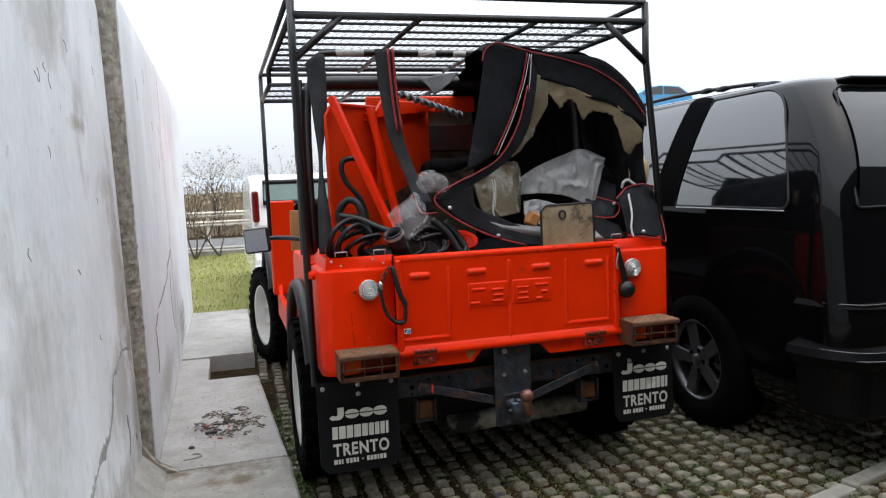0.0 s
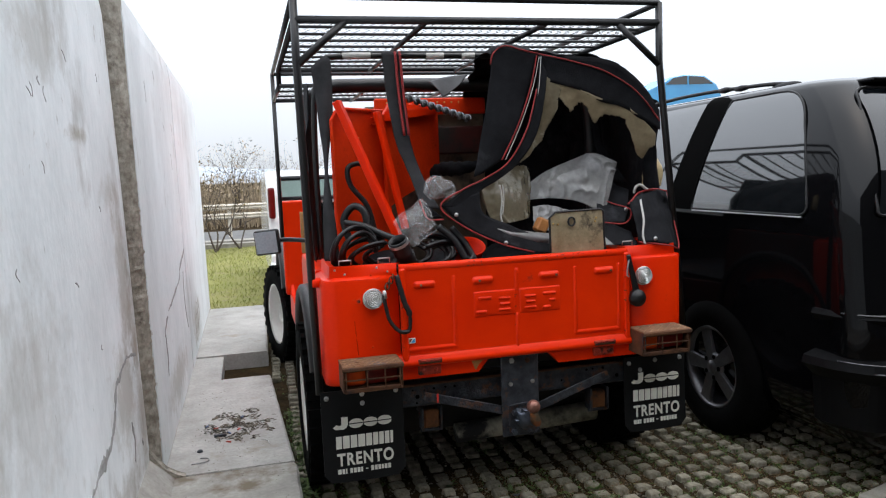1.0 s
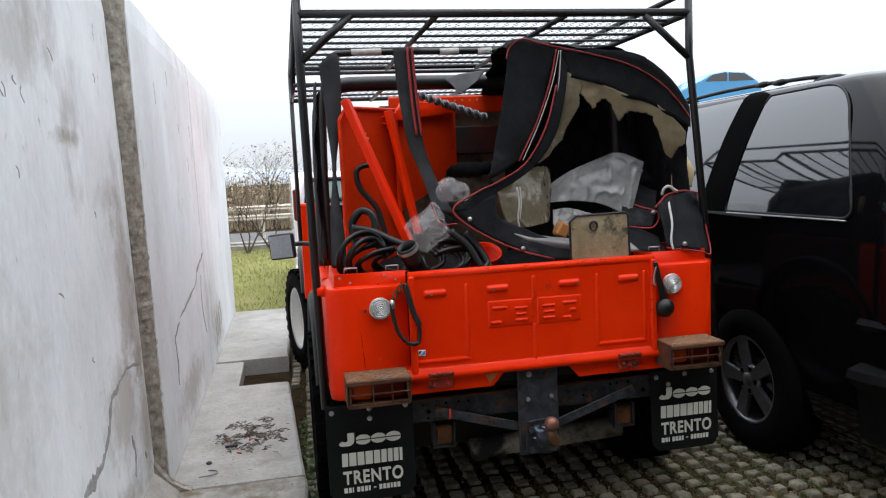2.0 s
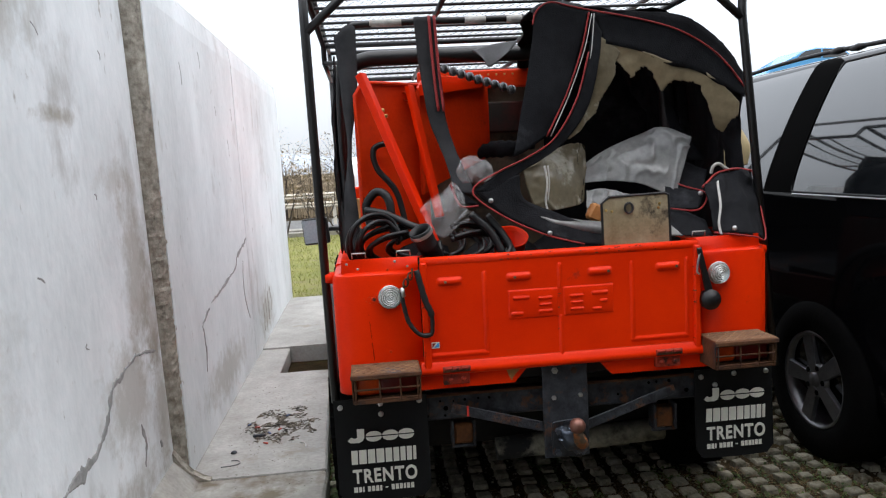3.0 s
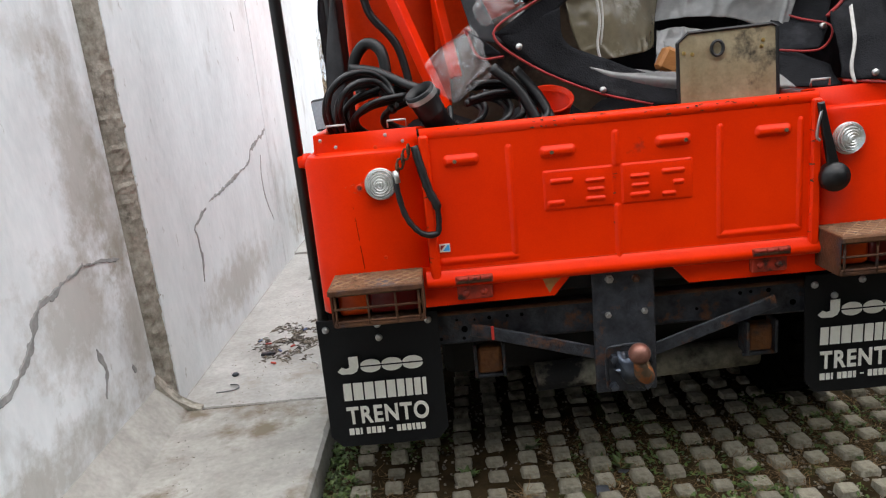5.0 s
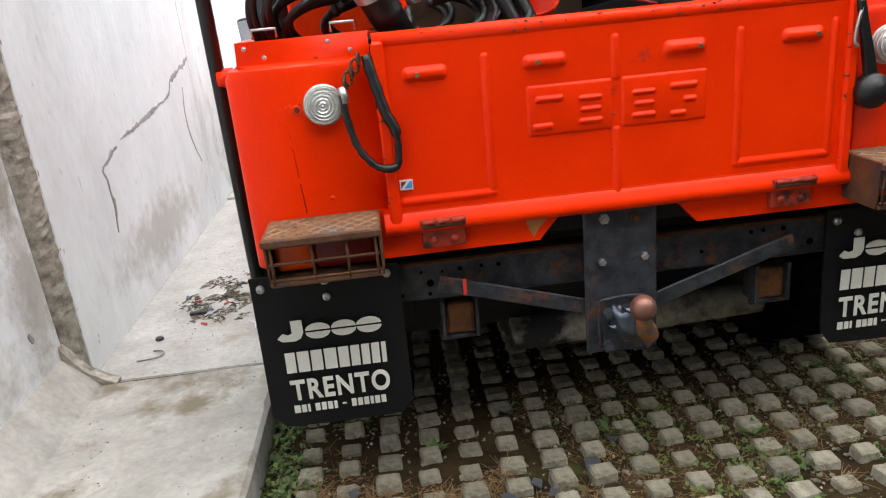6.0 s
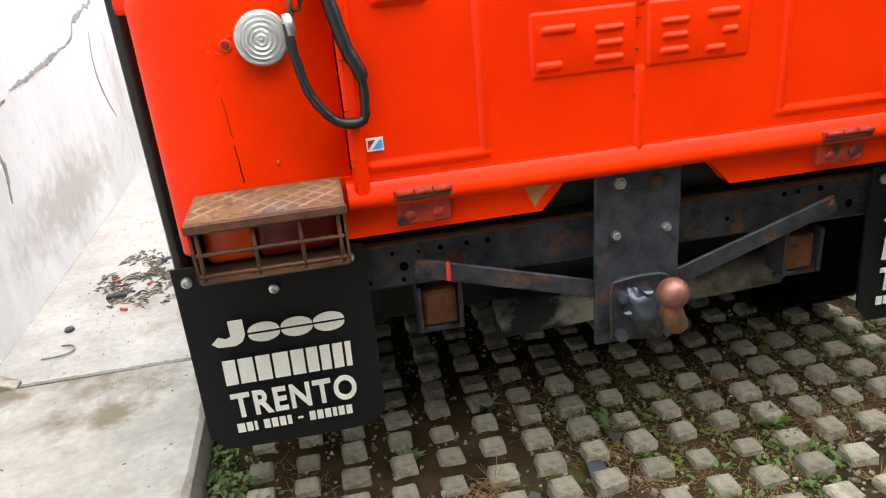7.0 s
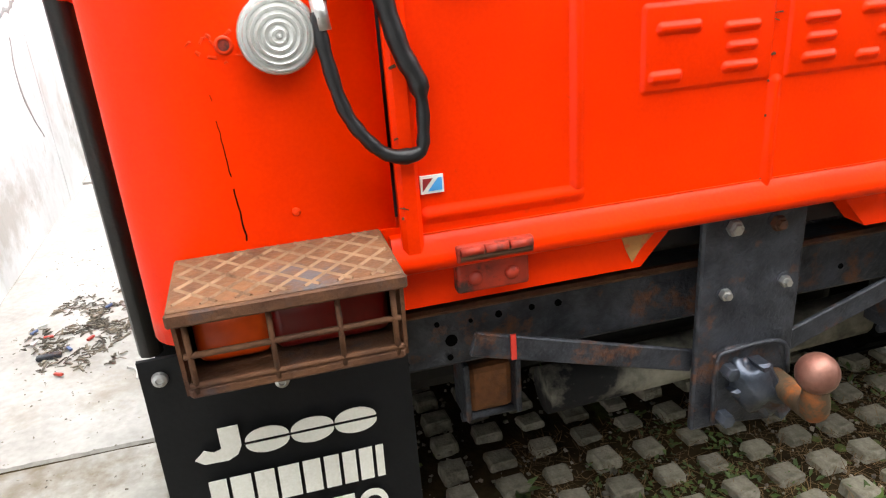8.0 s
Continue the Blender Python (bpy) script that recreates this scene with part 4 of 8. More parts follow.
def road_wheel(x, y, z, r, w, side, rim_mat, steer=0, rim_label="white painted steel rim"):
    """A tyre with lugs and a dished steel rim; side is the way it faces."""
    m = Matrix.Translation((x, y, z)) @ Matrix.Rotation(radians(steer), 4, "Z") @ pose(0, 0, 0, 0, 90 * side, 0)
    wheel = part("wheel", lathe(bmesh.new(), [(r * 0.60, -w * 0.42), (r * 0.66, -w * 0.5), (r * 0.90, -w * 0.5), (r * 0.975, -w * 0.36), (r * 0.975, w * 0.36), (r * 0.90, w * 0.5), (r * 0.66, w * 0.5), (r * 0.60, w * 0.42)], m, 40), TYRE, OFFROAD, "off-road tyre on a steel rim", smooth=True)
    bm = bmesh.new()
    for k in range(30):
        a = 2 * math.pi * k / 30
        for sg in (-1, 1):
            q = m @ Matrix.Rotation(a + sg * 0.05, 4, "Z") @ Matrix.Translation((r * 0.965, 0, sg * w * 0.27))
            box(bm, (-0.02, -0.018, -w * 0.22), (0.014, 0.018, w * 0.22), 0, 1, q)
    part("tread", bm, TYRE, wheel)
    prof = [(0, 0.02), (0.05, 0.02), (0.055, 0.05), (0.075, 0.05), (0.08, 0.005), (r * 0.42, -0.015), (r * 0.50, 0.01), (r * 0.555, 0.03), (r * 0.57, w * 0.40), (r * 0.62, w * 0.45), (r * 0.62, w * 0.40), (r * 0.58, -w * 0.4)]
    part("rim", lathe(bmesh.new(), prof, m, 40), rim_mat, wheel, rim_label, smooth=True)
    return wheel


road_wheel(-0.70, 0.63, 0.36, 0.36, 0.20, -1, WHITE_RIM)
# Right rims are unseen; dark colour keeps a white ring off the van.
road_wheel(0.68, 0.63, 0.36, 0.36, 0.20, 1, CHASSIS, 0, "unseen steel rim, darkened to stay out of reflections")
road_wheel(-0.735, 2.95, 0.36, 0.365, 0.20, -1, WHITE_RIM, 12)
road_wheel(0.715, 2.95, 0.36, 0.365, 0.20, 1, CHASSIS, 12, "unseen steel rim, darkened to stay out of reflections")
# rubber wheel-arch flares
for s, yc in ((-1, 0.63), (1, 0.63), (-1, 2.95), (1, 2.95)):
    bm = bmesh.new()
    xo = 0.742 if s < 0 else 0.722
    prev = None
    for k in range(15):
        a = math.radians(26 + 164 * k / 14)
        ring = []
        for rr, xx in ((0.500, xo - 0.02), (0.495, xo + 0.034), (0.470, xo + 0.046), (0.455, xo + 0.032), (0.475, xo - 0.02)):
            ring.append(bm.verts.new((s * xx, yc - math.cos(a) * rr, 0.40 + math.sin(a) * rr)))
        if prev:
            for i in range(5):
                bm.faces.new((prev[i], prev[(i + 1) % 5], ring[(i + 1) % 5], ring[i]))
        prev = ring
    part("wheel_arch_flare", bm, RUBBER, OFFROAD, "black rubber wheel-arch flare", smooth=True)

# unseen floor, fenders and near-black drums added to keep the underside dark
part("cab_floor", new_box((-0.70, 1.55, 0.56), (0.70, 2.38, 0.60)), CHASSIS, OFFROAD)
for s in (-1, 1):
    part("inner_fender", new_box((s * 0.52 - 0.02, 2.38, 0.45), (s * 0.52 + 0.02, 3.38, 0.86), 0.005), CHASSIS, OFFROAD)
    # Near-black disc added where the wheel's inner side lies in shade.
    part("wheel_blackout", new_tube([(s * 0.575, 0.57, 0.36), (s * 0.66, 0.57, 0.36)], 0.205, 24), BLACK_AND_SHADE, OFFROAD)

# door mirror
MIRROR = surface("mirror_glass", (0.42, 0.44, 0.47), (0.47, 0.49, 0.52), 0.05, metal=1.0, bump=0)
turn = Matrix.Translation((-0.888, 1.51, 1.022)) @ Matrix.Rotation(radians(-24), 4, "Z") @ Matrix.Rotation(radians(-5), 4, "Y")
mir = part("door_mirror", new_box((-0.074, -0.008, -0.070), (0.074, 0.022, 0.070), 0.014, 3, turn), BLACK_PAINT, OFFROAD, "rectangular door mirror on a black arm")
part("mirror_glass", new_box((-0.065, -0.011, -0.061), (0.065, -0.006, 0.061), 0.004, 2, turn), MIRROR, mir)
part("mirror_arm", new_tube(spline([(-0.88, 1.525, 1.02), (-0.80, 1.53, 1.03), (-0.70, 1.42, 1.03), (-0.60, 1.3, 1.02)], 10), 0.013, 8), BLACK_PAINT, mir, smooth=True)

# ---- roof rack ----
REAR, STEP, FRONT = 0.11, 1.41, 2.17
XL, XR = -0.775, 0.710
RACK = part("roof_rack", new_tube([(XL, REAR, 2.025), (XR, REAR, 2.030)], 0.012, 8), BLACK_PAINT, OFFROAD, "black welded tube roof rack with a steel mesh floor", smooth=True)
def rack_tube(name, pts, r=0.012):
    return part(name, new_tube(pts, r, 8), BLACK_PAINT, RACK, smooth=True)


for s, xt, xb in ((-1, XL, -0.762), (1, XR, 0.826)):
    rack_tube("rear_post", [(xt, REAR, 2.03), (xt, REAR, 1.79), (xb, REAR, 0.545)], 0.015)
    rack_tube("front_post", [(xt, FRONT, 2.03), (xt, FRONT, 0.98)], 0.013)
    rack_tube("side_top_rail", [(xt, REAR, 2.027), (xt, FRONT, 2.027)])
    rack_tube("side_floor_rail", [(xt, REAR, 1.945), (xt, STEP, 1.945), (xt, STEP, 1.862), (xt, FRONT, 1.862)], 0.013)
    rack_tube("corner_brace", [(xt, REAR, 1.778), (xt - s * 0.185, REAR, 1.94)], 0.014)
    rack_tube("body_mount", [(np.interp(0.975, (0.545, 1.79), (xb, xt)), REAR, 0.975), (s * 0.735, REAR, 0.975)], 0.02).data.materials[0] = RED
rack_tube("rear_floor_rail", [(XL, REAR, 1.942), (XR, REAR, 1.950)], 0.015)
rack_tube("step_rail", [(XL, STEP, 1.945), (XR, STEP, 1.950)], 0.013)
rack_tube("step_rail", [(XL, STEP, 1.862), (XR, STEP, 1.866)], 0.011)
rack_tube("front_floor_rail", [(XL, FRONT, 1.862), (XR, FRONT, 1.866)], 0.013)
rack_tube("front_top_rail", [(XL, FRONT, 2.027), (XR, FRONT, 2.030)])
for x in (-0.285, 0.205):
    rack_tube("floor_bar", [(x, REAR, 1.937), (x, STEP, 1.937)], 0.011)
    rack_tube("floor_bar", [(x, STEP, 1.855), (x, FRONT, 1.855)], 0.011)
for i in range(1, 9):
    y = REAR + (STEP - REAR) * i / 9
    rack_tube("cross_bar", [(XL, y, 1.945), (XR, y, 1.949)], 0.006)
for i in range(1, 3):
    y = STEP + (FRONT - STEP) * i / 3
    rack_tube("cross_bar", [(XL, y, 1.862), (XR, y, 1.866)], 0.006)
# expanded mesh of the floor and of the front screen
bm = bmesh.new()
def mesh_strip(bm, x0, x1, nx, p, q, ny, r=0.0016):
    """Expanded metal between p and q ((y, z) ends): zigzag wires across."""
    for j in range(ny):
        f = (j + 0.5) / ny
        y, z = p[0] + (q[0] - p[0]) * f, p[1] + (q[1] - p[1]) * f
        dy, dz = (q[0] - p[0]) / ny * 0.5, (q[1] - p[1]) / ny * 0.5
        w = [(x0 + (x1 - x0) * i / nx, y + (dy if i % 2 else -dy), z + (dz if i % 2 else -dz)) for i in range(nx + 1)]
        tube(bm, w, r, 3)


mesh_strip(bm, XL, XR, 74, (REAR, 1.957), (STEP, 1.957), 20, 0.0015)
mesh_strip(bm, XL, XR, 74, (STEP, 1.872), (FRONT, 1.872), 9, 0.0016)
part("mesh_floor", bm, BLACK_PAINT, RACK)

# ---- hoops and torn soft top ----
WHITE_TAPE = surface("white_tape", (0.40, 0.385, 0.36), (0.56, 0.54, 0.51), 0.6, scale=30, bump=0.1)
bow = part("roof_bow", new_tube(spline([(-0.69, 0.50, 1.02), (-0.69, 0.48, 1.55), (-0.672, 0.47, 1.76), (-0.63, 0.47, 1.845), (-0.55, 0.47, 1.868), (0.10, 0.47, 1.872)], 40), 0.013, 10), BLACK_PAINT, OFFROAD, "black soft-top bow with white tape rings", smooth=True)
for x0, x1 in ((-0.56, -0.44), (-0.20, -0.12), (-0.04, 0.02)):
    part("tape_ring", new_tube([(x0, 0.47, 1.8695), (x1, 0.47, 1.871)], 0.0145, 10), WHITE_TAPE, bow, smooth=True)
part("roll_bar", new_tube(spline([(-0.70, 0.70, 1.0), (-0.695, 0.70, 1.50), (-0.675, 0.70, 1.70), (-0.60, 0.70, 1.765), (-0.45, 0.70, 1.775), (0.0, 0.70, 1.775), (0.5, 0.70, 1.775), (0.62, 0.70, 1.74), (0.68, 0.70, 1.6), (0.69, 0.70, 1.0)], 60), 0.032, 14), BLACK_PAINT, OFFROAD, "thick black roll bar", smooth=True)

SOFT = part("soft_top", sheet([
    [(0.0, 0.19, 1.836), (0.065, 0.19, 1.866), (0.20, 0.19, 1.846), (0.36, 0.19, 1.832), (0.53, 0.20, 1.812), (0.63, 0.21, 1.758), (0.71, 0.21, 1.685), (0.758, 0.21, 1.60), (0.765, 0.20, 1.30), (0.735, 0.12, 1.03)],
    [(0.010, 0.40, 1.845), (0.08, 0.40, 1.880), (0.20, 0.40, 1.872), (0.36, 0.40, 1.856), (0.52, 0.40, 1.830), (0.63, 0.40, 1.775), (0.70, 0.40, 1.69), (0.745, 0.40, 1.59), (0.745, 0.40, 1.28), (0.735, 0.40, 1.02)],
    [(0.060, 0.76, 1.765), (0.11, 0.76, 1.800), (0.20, 0.76, 1.82), (0.36, 0.76, 1.815), (0.50, 0.76, 1.80), (0.62, 0.76, 1.75), (0.69, 0.76, 1.66), (0.73, 0.76, 1.55), (0.73, 0.76, 1.27), (0.725, 0.76, 1.02)],
    [(0.120, 1.02, 1.70), (0.15, 1.04, 1.71), (0.20, 1.05, 1.72), (0.36, 1.05, 1.72), (0.50, 1.05, 1.71), (0.62, 1.05, 1.68), (0.69, 1.05, 1.60), (0.72, 1.05, 1.48), (0.72, 1.05, 1.25), (0.72, 1.05, 1.02)],
], 110, 60, 0.022, 9, 1), CLOTH, OFFROAD, "torn black canvas soft top with red piping", smooth=True)
thick(SOFT, 0.003)


def cloth(name, rows, nu, nv, material=None, parent=None, label="", wrinkle=0.006, freq=7, seed=3, t=0.003, torn=None, pleat=0.0, folds=5.0):
    ob = part(name, sheet(rows, nu, nv, wrinkle, freq, seed, torn, pleat, folds), material or CLOTH, parent or SOFT, label, smooth=True)
    return thick(ob, t)


def piping(pts, r=0.0032, name="piping", material=None, parent=None):
    return part(name, new_tube(spline(pts, 6 * len(pts)), r, 6), material or PIPING, parent or SOFT, smooth=True)


# black sheet added at the front hoop, standing for the shade inside
cloth("inner_blackout", [[(-0.07, 1.03, 1.745), (0.20, 1.05, 1.765), (0.5, 1.05, 1.735), (0.76, 1.05, 1.62)], [(-0.10, 1.02, 1.3), (0.25, 1.03, 1.3), (0.5, 1.03, 1.3), (0.76, 1.03, 1.3)],
                        [(0.05, 1.00, 0.9), (0.25, 1.0, 0.9), (0.5, 1.0, 0.9), (0.76, 1.0, 0.9)]], 20, 16, wrinkle=0.02)
# rear curtain remnant, left of the split zip
cloth("rear_curtain", [[(-0.005, 0.175, 1.838), (0.05, 0.17, 1.86), (0.10, 0.17, 1.846), (0.190, 0.172, 1.828)],
                       [(-0.018, 0.165, 1.72), (0.03, 0.155, 1.72), (0.09, 0.160, 1.71), (0.155, 0.165, 1.70)],
                       [(-0.050, 0.16, 1.55), (-0.01, 0.145, 1.55), (0.05, 0.150, 1.55), (0.095, 0.16, 1.55)],
                       [(-0.098, 0.16, 1.345), (-0.06, 0.15, 1.36), (-0.02, 0.15, 1.385), (0.025, 0.16, 1.410)]], 18, 30, seed=5)
piping([(-0.012, 0.165, 1.79), (0.004, 0.165, 1.835), (0.05, 0.162, 1.862), (0.12, 0.165, 1.848), (0.20, 0.17, 1.832), (0.36, 0.172, 1.800), (0.50, 0.178, 1.762), (0.62, 0.185, 1.70), (0.70, 0.19, 1.63), (0.758, 0.19, 1.555)])
piping([(0.188, 0.165, 1.825), (0.155, 0.158, 1.70), (0.095, 0.152, 1.55), (0.020, 0.15, 1.41)])
piping([(0.197, 0.163, 1.82), (0.165, 0.156, 1.70), (0.105, 0.150, 1.55), (0.034, 0.148, 1.41)], 0.002, "zip", WHITE_TAPE)
piping([(0.205, 0.163, 1.82), (0.190, 0.156, 1.70), (0.165, 0.152, 1.60)], 0.002, "zip", WHITE_TAPE)
# frame band of the torn-out rear window: down the left, round the tip, and along the foot
cloth("window_band", [[(0.200, 0.165, 1.822), (0.182, 0.155, 1.69), (0.130, 0.145, 1.53), (0.045, 0.140, 1.40), (-0.06, 0.135, 1.335), (-0.15, 0.13, 1.298), (-0.250, 0.125, 1.238)],
                      [(0.235, 0.168, 1.76), (0.215, 0.158, 1.66), (0.165, 0.150, 1.50), (0.085, 0.145, 1.395), (-0.01, 0.140, 1.330), (-0.085, 0.135, 1.285), (-0.085, 0.13, 1.215)]], 46, 6, wrinkle=0.004, seed=6)
cloth("window_band_foot", [[(-0.085, 0.135, 1.285), (-0.075, 0.13, 1.205), (0.03, 0.125, 1.150), (0.14, 0.12, 1.105), (0.30, 0.11, 1.055)],
                           [(-0.250, 0.125, 1.238), (-0.165, 0.110, 1.160), (-0.02, 0.095, 1.085), (0.12, 0.08, 1.040), (0.30, 0.07, 1.020)]], 40, 8, wrinkle=0.005, seed=7)
piping([(0.178, 0.150, 1.69), (0.126, 0.139, 1.53), (0.042, 0.134, 1.402), (-0.06, 0.129, 1.340), (-0.15, 0.124, 1.303), (-0.252, 0.118, 1.240), (-0.168, 0.103, 1.157), (-0.02, 0.088, 1.080), (0.12, 0.074, 1.036)])
# hanging tab at the tip
cloth("tab", [[(-0.315, 0.20, 1.26), (-0.28, 0.19, 1.235)], [(-0.285, 0.19, 1.19), (-0.225, 0.175, 1.185)]], 8, 8, wrinkle=0.003)
piping([(-0.318, 0.196, 1.262), (-0.287, 0.186, 1.188), (-0.225, 0.17, 1.183)], 0.0035)
# valance above the window and its tattered panes
cloth("valance", [[(0.205, 0.180, 1.832), (0.36, 0.178, 1.826), (0.52, 0.185, 1.806), (0.62, 0.19, 1.755), (0.70, 0.195, 1.69), (0.758, 0.195, 1.60)],
                  [(0.235, 0.172, 1.725), (0.36, 0.172, 1.69), (0.47, 0.178, 1.640), (0.58, 0.185, 1.615), (0.67, 0.19, 1.565), (0.760, 0.19, 1.515)]], 36, 8, wrinkle=0.007, seed=8)
VINYL = surface("yellowed_clear_vinyl", (0.11, 0.088, 0.052), (0.22, 0.185, 0.125), 0.22, scale=6, bump=0.08, grain=60, dirt=(0.46, 0.43, 0.36), dirt_scale=5, dirt_from=0.54, dirt_rough=0.35)
VINYL_GREY = surface("cloudy_grey_vinyl", (0.13, 0.13, 0.132), (0.30, 0.295, 0.285), 0.13, scale=5, bump=0.08, grain=60, dirt=(0.38, 0.37, 0.35), dirt_scale=4, dirt_from=0.60, dirt_rough=0.3)
for film_ in (VINYL, VINYL_GREY):
    film_.node_tree.nodes["Principled BSDF"].inputs["Alpha"].default_value = 0.85
VINYL_DARK = surface("smoky_vinyl", (0.15, 0.115, 0.068), (0.28, 0.225, 0.14), 0.35, scale=6, bump=0.1, grain=60)


def ragged(edge):
    """Leaves cells out below a jagged lower edge."""
    def cut(u, v):
        k = u * (len(edge) - 1)
        i = min(int(k), len(edge) - 2)
        lim = edge[i] + (edge[i + 1] - edge[i]) * (k - i)
        return v > lim + 0.06 * noise.noise(Vector((u * 23, v * 9, 0)))
    return cut


cloth("torn_pane", [[(0.235, 0.178, 1.735), (0.36, 0.178, 1.70), (0.47, 0.184, 1.65), (0.58, 0.19, 1.625), (0.67, 0.195, 1.57), (0.742, 0.195, 1.50)],
                    [(0.26, 0.20, 1.52), (0.38, 0.20, 1.50), (0.47, 0.205, 1.48), (0.58, 0.21, 1.44), (0.67, 0.215, 1.40), (0.742, 0.21, 1.37)]], 90, 40, VINYL_DARK, None, "yellowed torn window film",
      0.008, 9, 9, 0.0015, ragged([0.2, 0.25, 0.55, 0.28, 0.30, 0.62, 0.36, 0.30, 0.26, 0.30, 0.62, 0.95, 0.98, 0.62, 0.35]))
cloth("torn_pane_edge", [[(0.235, 0.168, 1.745), (0.205, 0.160, 1.63), (0.15, 0.150, 1.50), (0.07, 0.146, 1.405)],
                         [(0.325, 0.185, 1.66), (0.255, 0.175, 1.575), (0.20, 0.165, 1.47), (0.10, 0.155, 1.395)]], 50, 24, VINYL, None, "pale torn window film",
      0.010, 10, 4, 0.0015, ragged([0.7, 0.75, 1.1, 0.9, 0.72, 0.95, 0.7, 0.9, 0.8]))
# window films heaped in the load bed
cloth("fallen_pane", [[(-0.06, 0.20, 1.315), (0.06, 0.26, 1.36), (0.16, 0.33, 1.385), (0.215, 0.36, 1.375)],
                      [(-0.05, 0.18, 1.23), (0.06, 0.20, 1.27), (0.15, 0.26, 1.27), (0.205, 0.32, 1.28)],
                      [(-0.02, 0.17, 1.150), (0.07, 0.18, 1.155), (0.14, 0.22, 1.16), (0.185, 0.28, 1.17)]], 60, 44, VINYL, None, "yellowed crumpled window film", 0.005, 6, 11, 0.0012, None, 0.013, 2.2)
cloth("fallen_pane", [[(0.17, 0.36, 1.275), (0.28, 0.36, 1.345), (0.42, 0.34, 1.405), (0.50, 0.31, 1.430), (0.60, 0.28, 1.385)],
                      [(0.165, 0.34, 1.255), (0.28, 0.33, 1.295), (0.40, 0.30, 1.325), (0.49, 0.27, 1.325), (0.56, 0.25, 1.30)],
                      [(0.16, 0.32, 1.235), (0.28, 0.30, 1.240), (0.38, 0.27, 1.225), (0.45, 0.24, 1.195), (0.50, 0.21, 1.160)]], 70, 44, VINYL_GREY, None, "cloudy grey folded window film", 0.004, 5, 12, 0.0012, None, 0.013, 4.0)
cloth("fallen_pane", [[(0.18, 0.24, 1.215), (0.27, 0.24, 1.21), (0.34, 0.23, 1.195)], [(0.16, 0.18, 1.12), (0.26, 0.17, 1.11), (0.36, 0.17, 1.09)]], 44, 30, VINYL_GREY, None, "", 0.012, 10, 13, 0.0012, None, 0.012, 2)
cloth("fallen_roll", [[(-0.03, 0.14, 1.150), (0.08, 0.135, 1.125), (0.20, 0.13, 1.108), (0.32, 0.12, 1.095)], [(-0.02, 0.115, 1.135), (0.08, 0.105, 1.105), (0.20, 0.10, 1.085), (0.32, 0.10, 1.07)],
                      [(0.0, 0.125, 1.115), (0.08, 0.115, 1.075), (0.20, 0.11, 1.055), (0.32, 0.11, 1.045)]], 30, 14, VINYL_GREY, None, "rolled cloudy window film", 0.005, 9, 14, 0.002)
piping([(0.012, 0.165, 1.31), (0.018, 0.160, 1.25), (0.010, 0.158, 1.19), (0.016, 0.156, 1.15)], 0.0035, "cord", WHITE_TAPE)
piping([(0.024, 0.165, 1.31), (0.026, 0.160, 1.25), (0.018, 0.158, 1.19)], 0.0025, "cord", WHITE_TAPE)
# straps and folds on the right
cloth("strap", [[(0.545, 0.42, 1.63), (0.575, 0.42, 1.63)], [(0.56, 0.40, 1.45), (0.60, 0.40, 1.46)], [(0.61, 0.34, 1.30), (0.67, 0.33, 1.30)]], 5, 20, wrinkle=0.004)
cloth("strap", [[(0.64, 0.50, 1.60), (0.68, 0.50, 1.60)], [(0.65, 0.48, 1.40), (0.69, 0.48, 1.40)], [(0.66, 0.45, 1.2), (0.70, 0.45, 1.2)]], 5, 20, wrinkle=0.004)
cloth("folded_side", [[(0.52, 0.36, 1.37), (0.57, 0.34, 1.32), (0.66, 0.30, 1.26)], [(0.50, 0.30, 1.25), (0.56, 0.27, 1.22), (0.62, 0.24, 1.20)], [(0.47, 0.24, 1.14), (0.54, 0.22, 1.14), (0.60, 0.20, 1.12)]], 20, 20, wrinkle=0.016, seed=15)
cloth("corner_flap", [[(0.575, 0.14, 1.215), (0.64, 0.17, 1.248), (0.71, 0.17, 1.258), (0.765, 0.16, 1.250)], [(0.575, 0.08, 1.13), (0.63, 0.07, 1.14), (0.70, 0.08, 1.15), (0.765, 0.12, 1.15)],
                      [(0.565, 0.045, 1.055), (0.62, 0.02, 1.048), (0.695, 0.015, 1.036), (0.752, 0.05, 1.022)]], 26, 22, None, None, "black canvas corner flap with red piping", 0.012, 11, 16, 0.003, None, 0.014, 3.2)
piping([(0.572, 0.135, 1.205), (0.60, 0.145, 1.225), (0.64, 0.163, 1.250), (0.71, 0.163, 1.262), (0.767, 0.153, 1.252)], 0.0045)
piping([(0.767, 0.153, 1.252), (0.768, 0.11, 1.15), (0.756, 0.045, 1.022), (0.696, 0.008, 1.032), (0.62, 0.012, 1.045), (0.565, 0.038, 1.052)])
cloth("corner_flap_fold", [[(0.485, 0.26, 1.235), (0.54, 0.22, 1.205), (0.595, 0.17, 1.180)], [(0.455, 0.17, 1.14), (0.50, 0.15, 1.13), (0.545, 0.12, 1.13)]], 16, 12, wrinkle=0.008, seed=17)
piping([(0.485, 0.255, 1.238), (0.54, 0.215, 1.208), (0.598, 0.163, 1.180), (0.545, 0.112, 1.128), (0.455, 0.16, 1.135)])
cloth("corner_fold", [[(0.42, 0.18, 1.13), (0.50, 0.15, 1.12), (0.57, 0.11, 1.09)], [(0.41, 0.09, 1.055), (0.49, 0.06, 1.045), (0.57, 0.05, 1.045)]], 16, 12, wrinkle=0.010, seed=18)
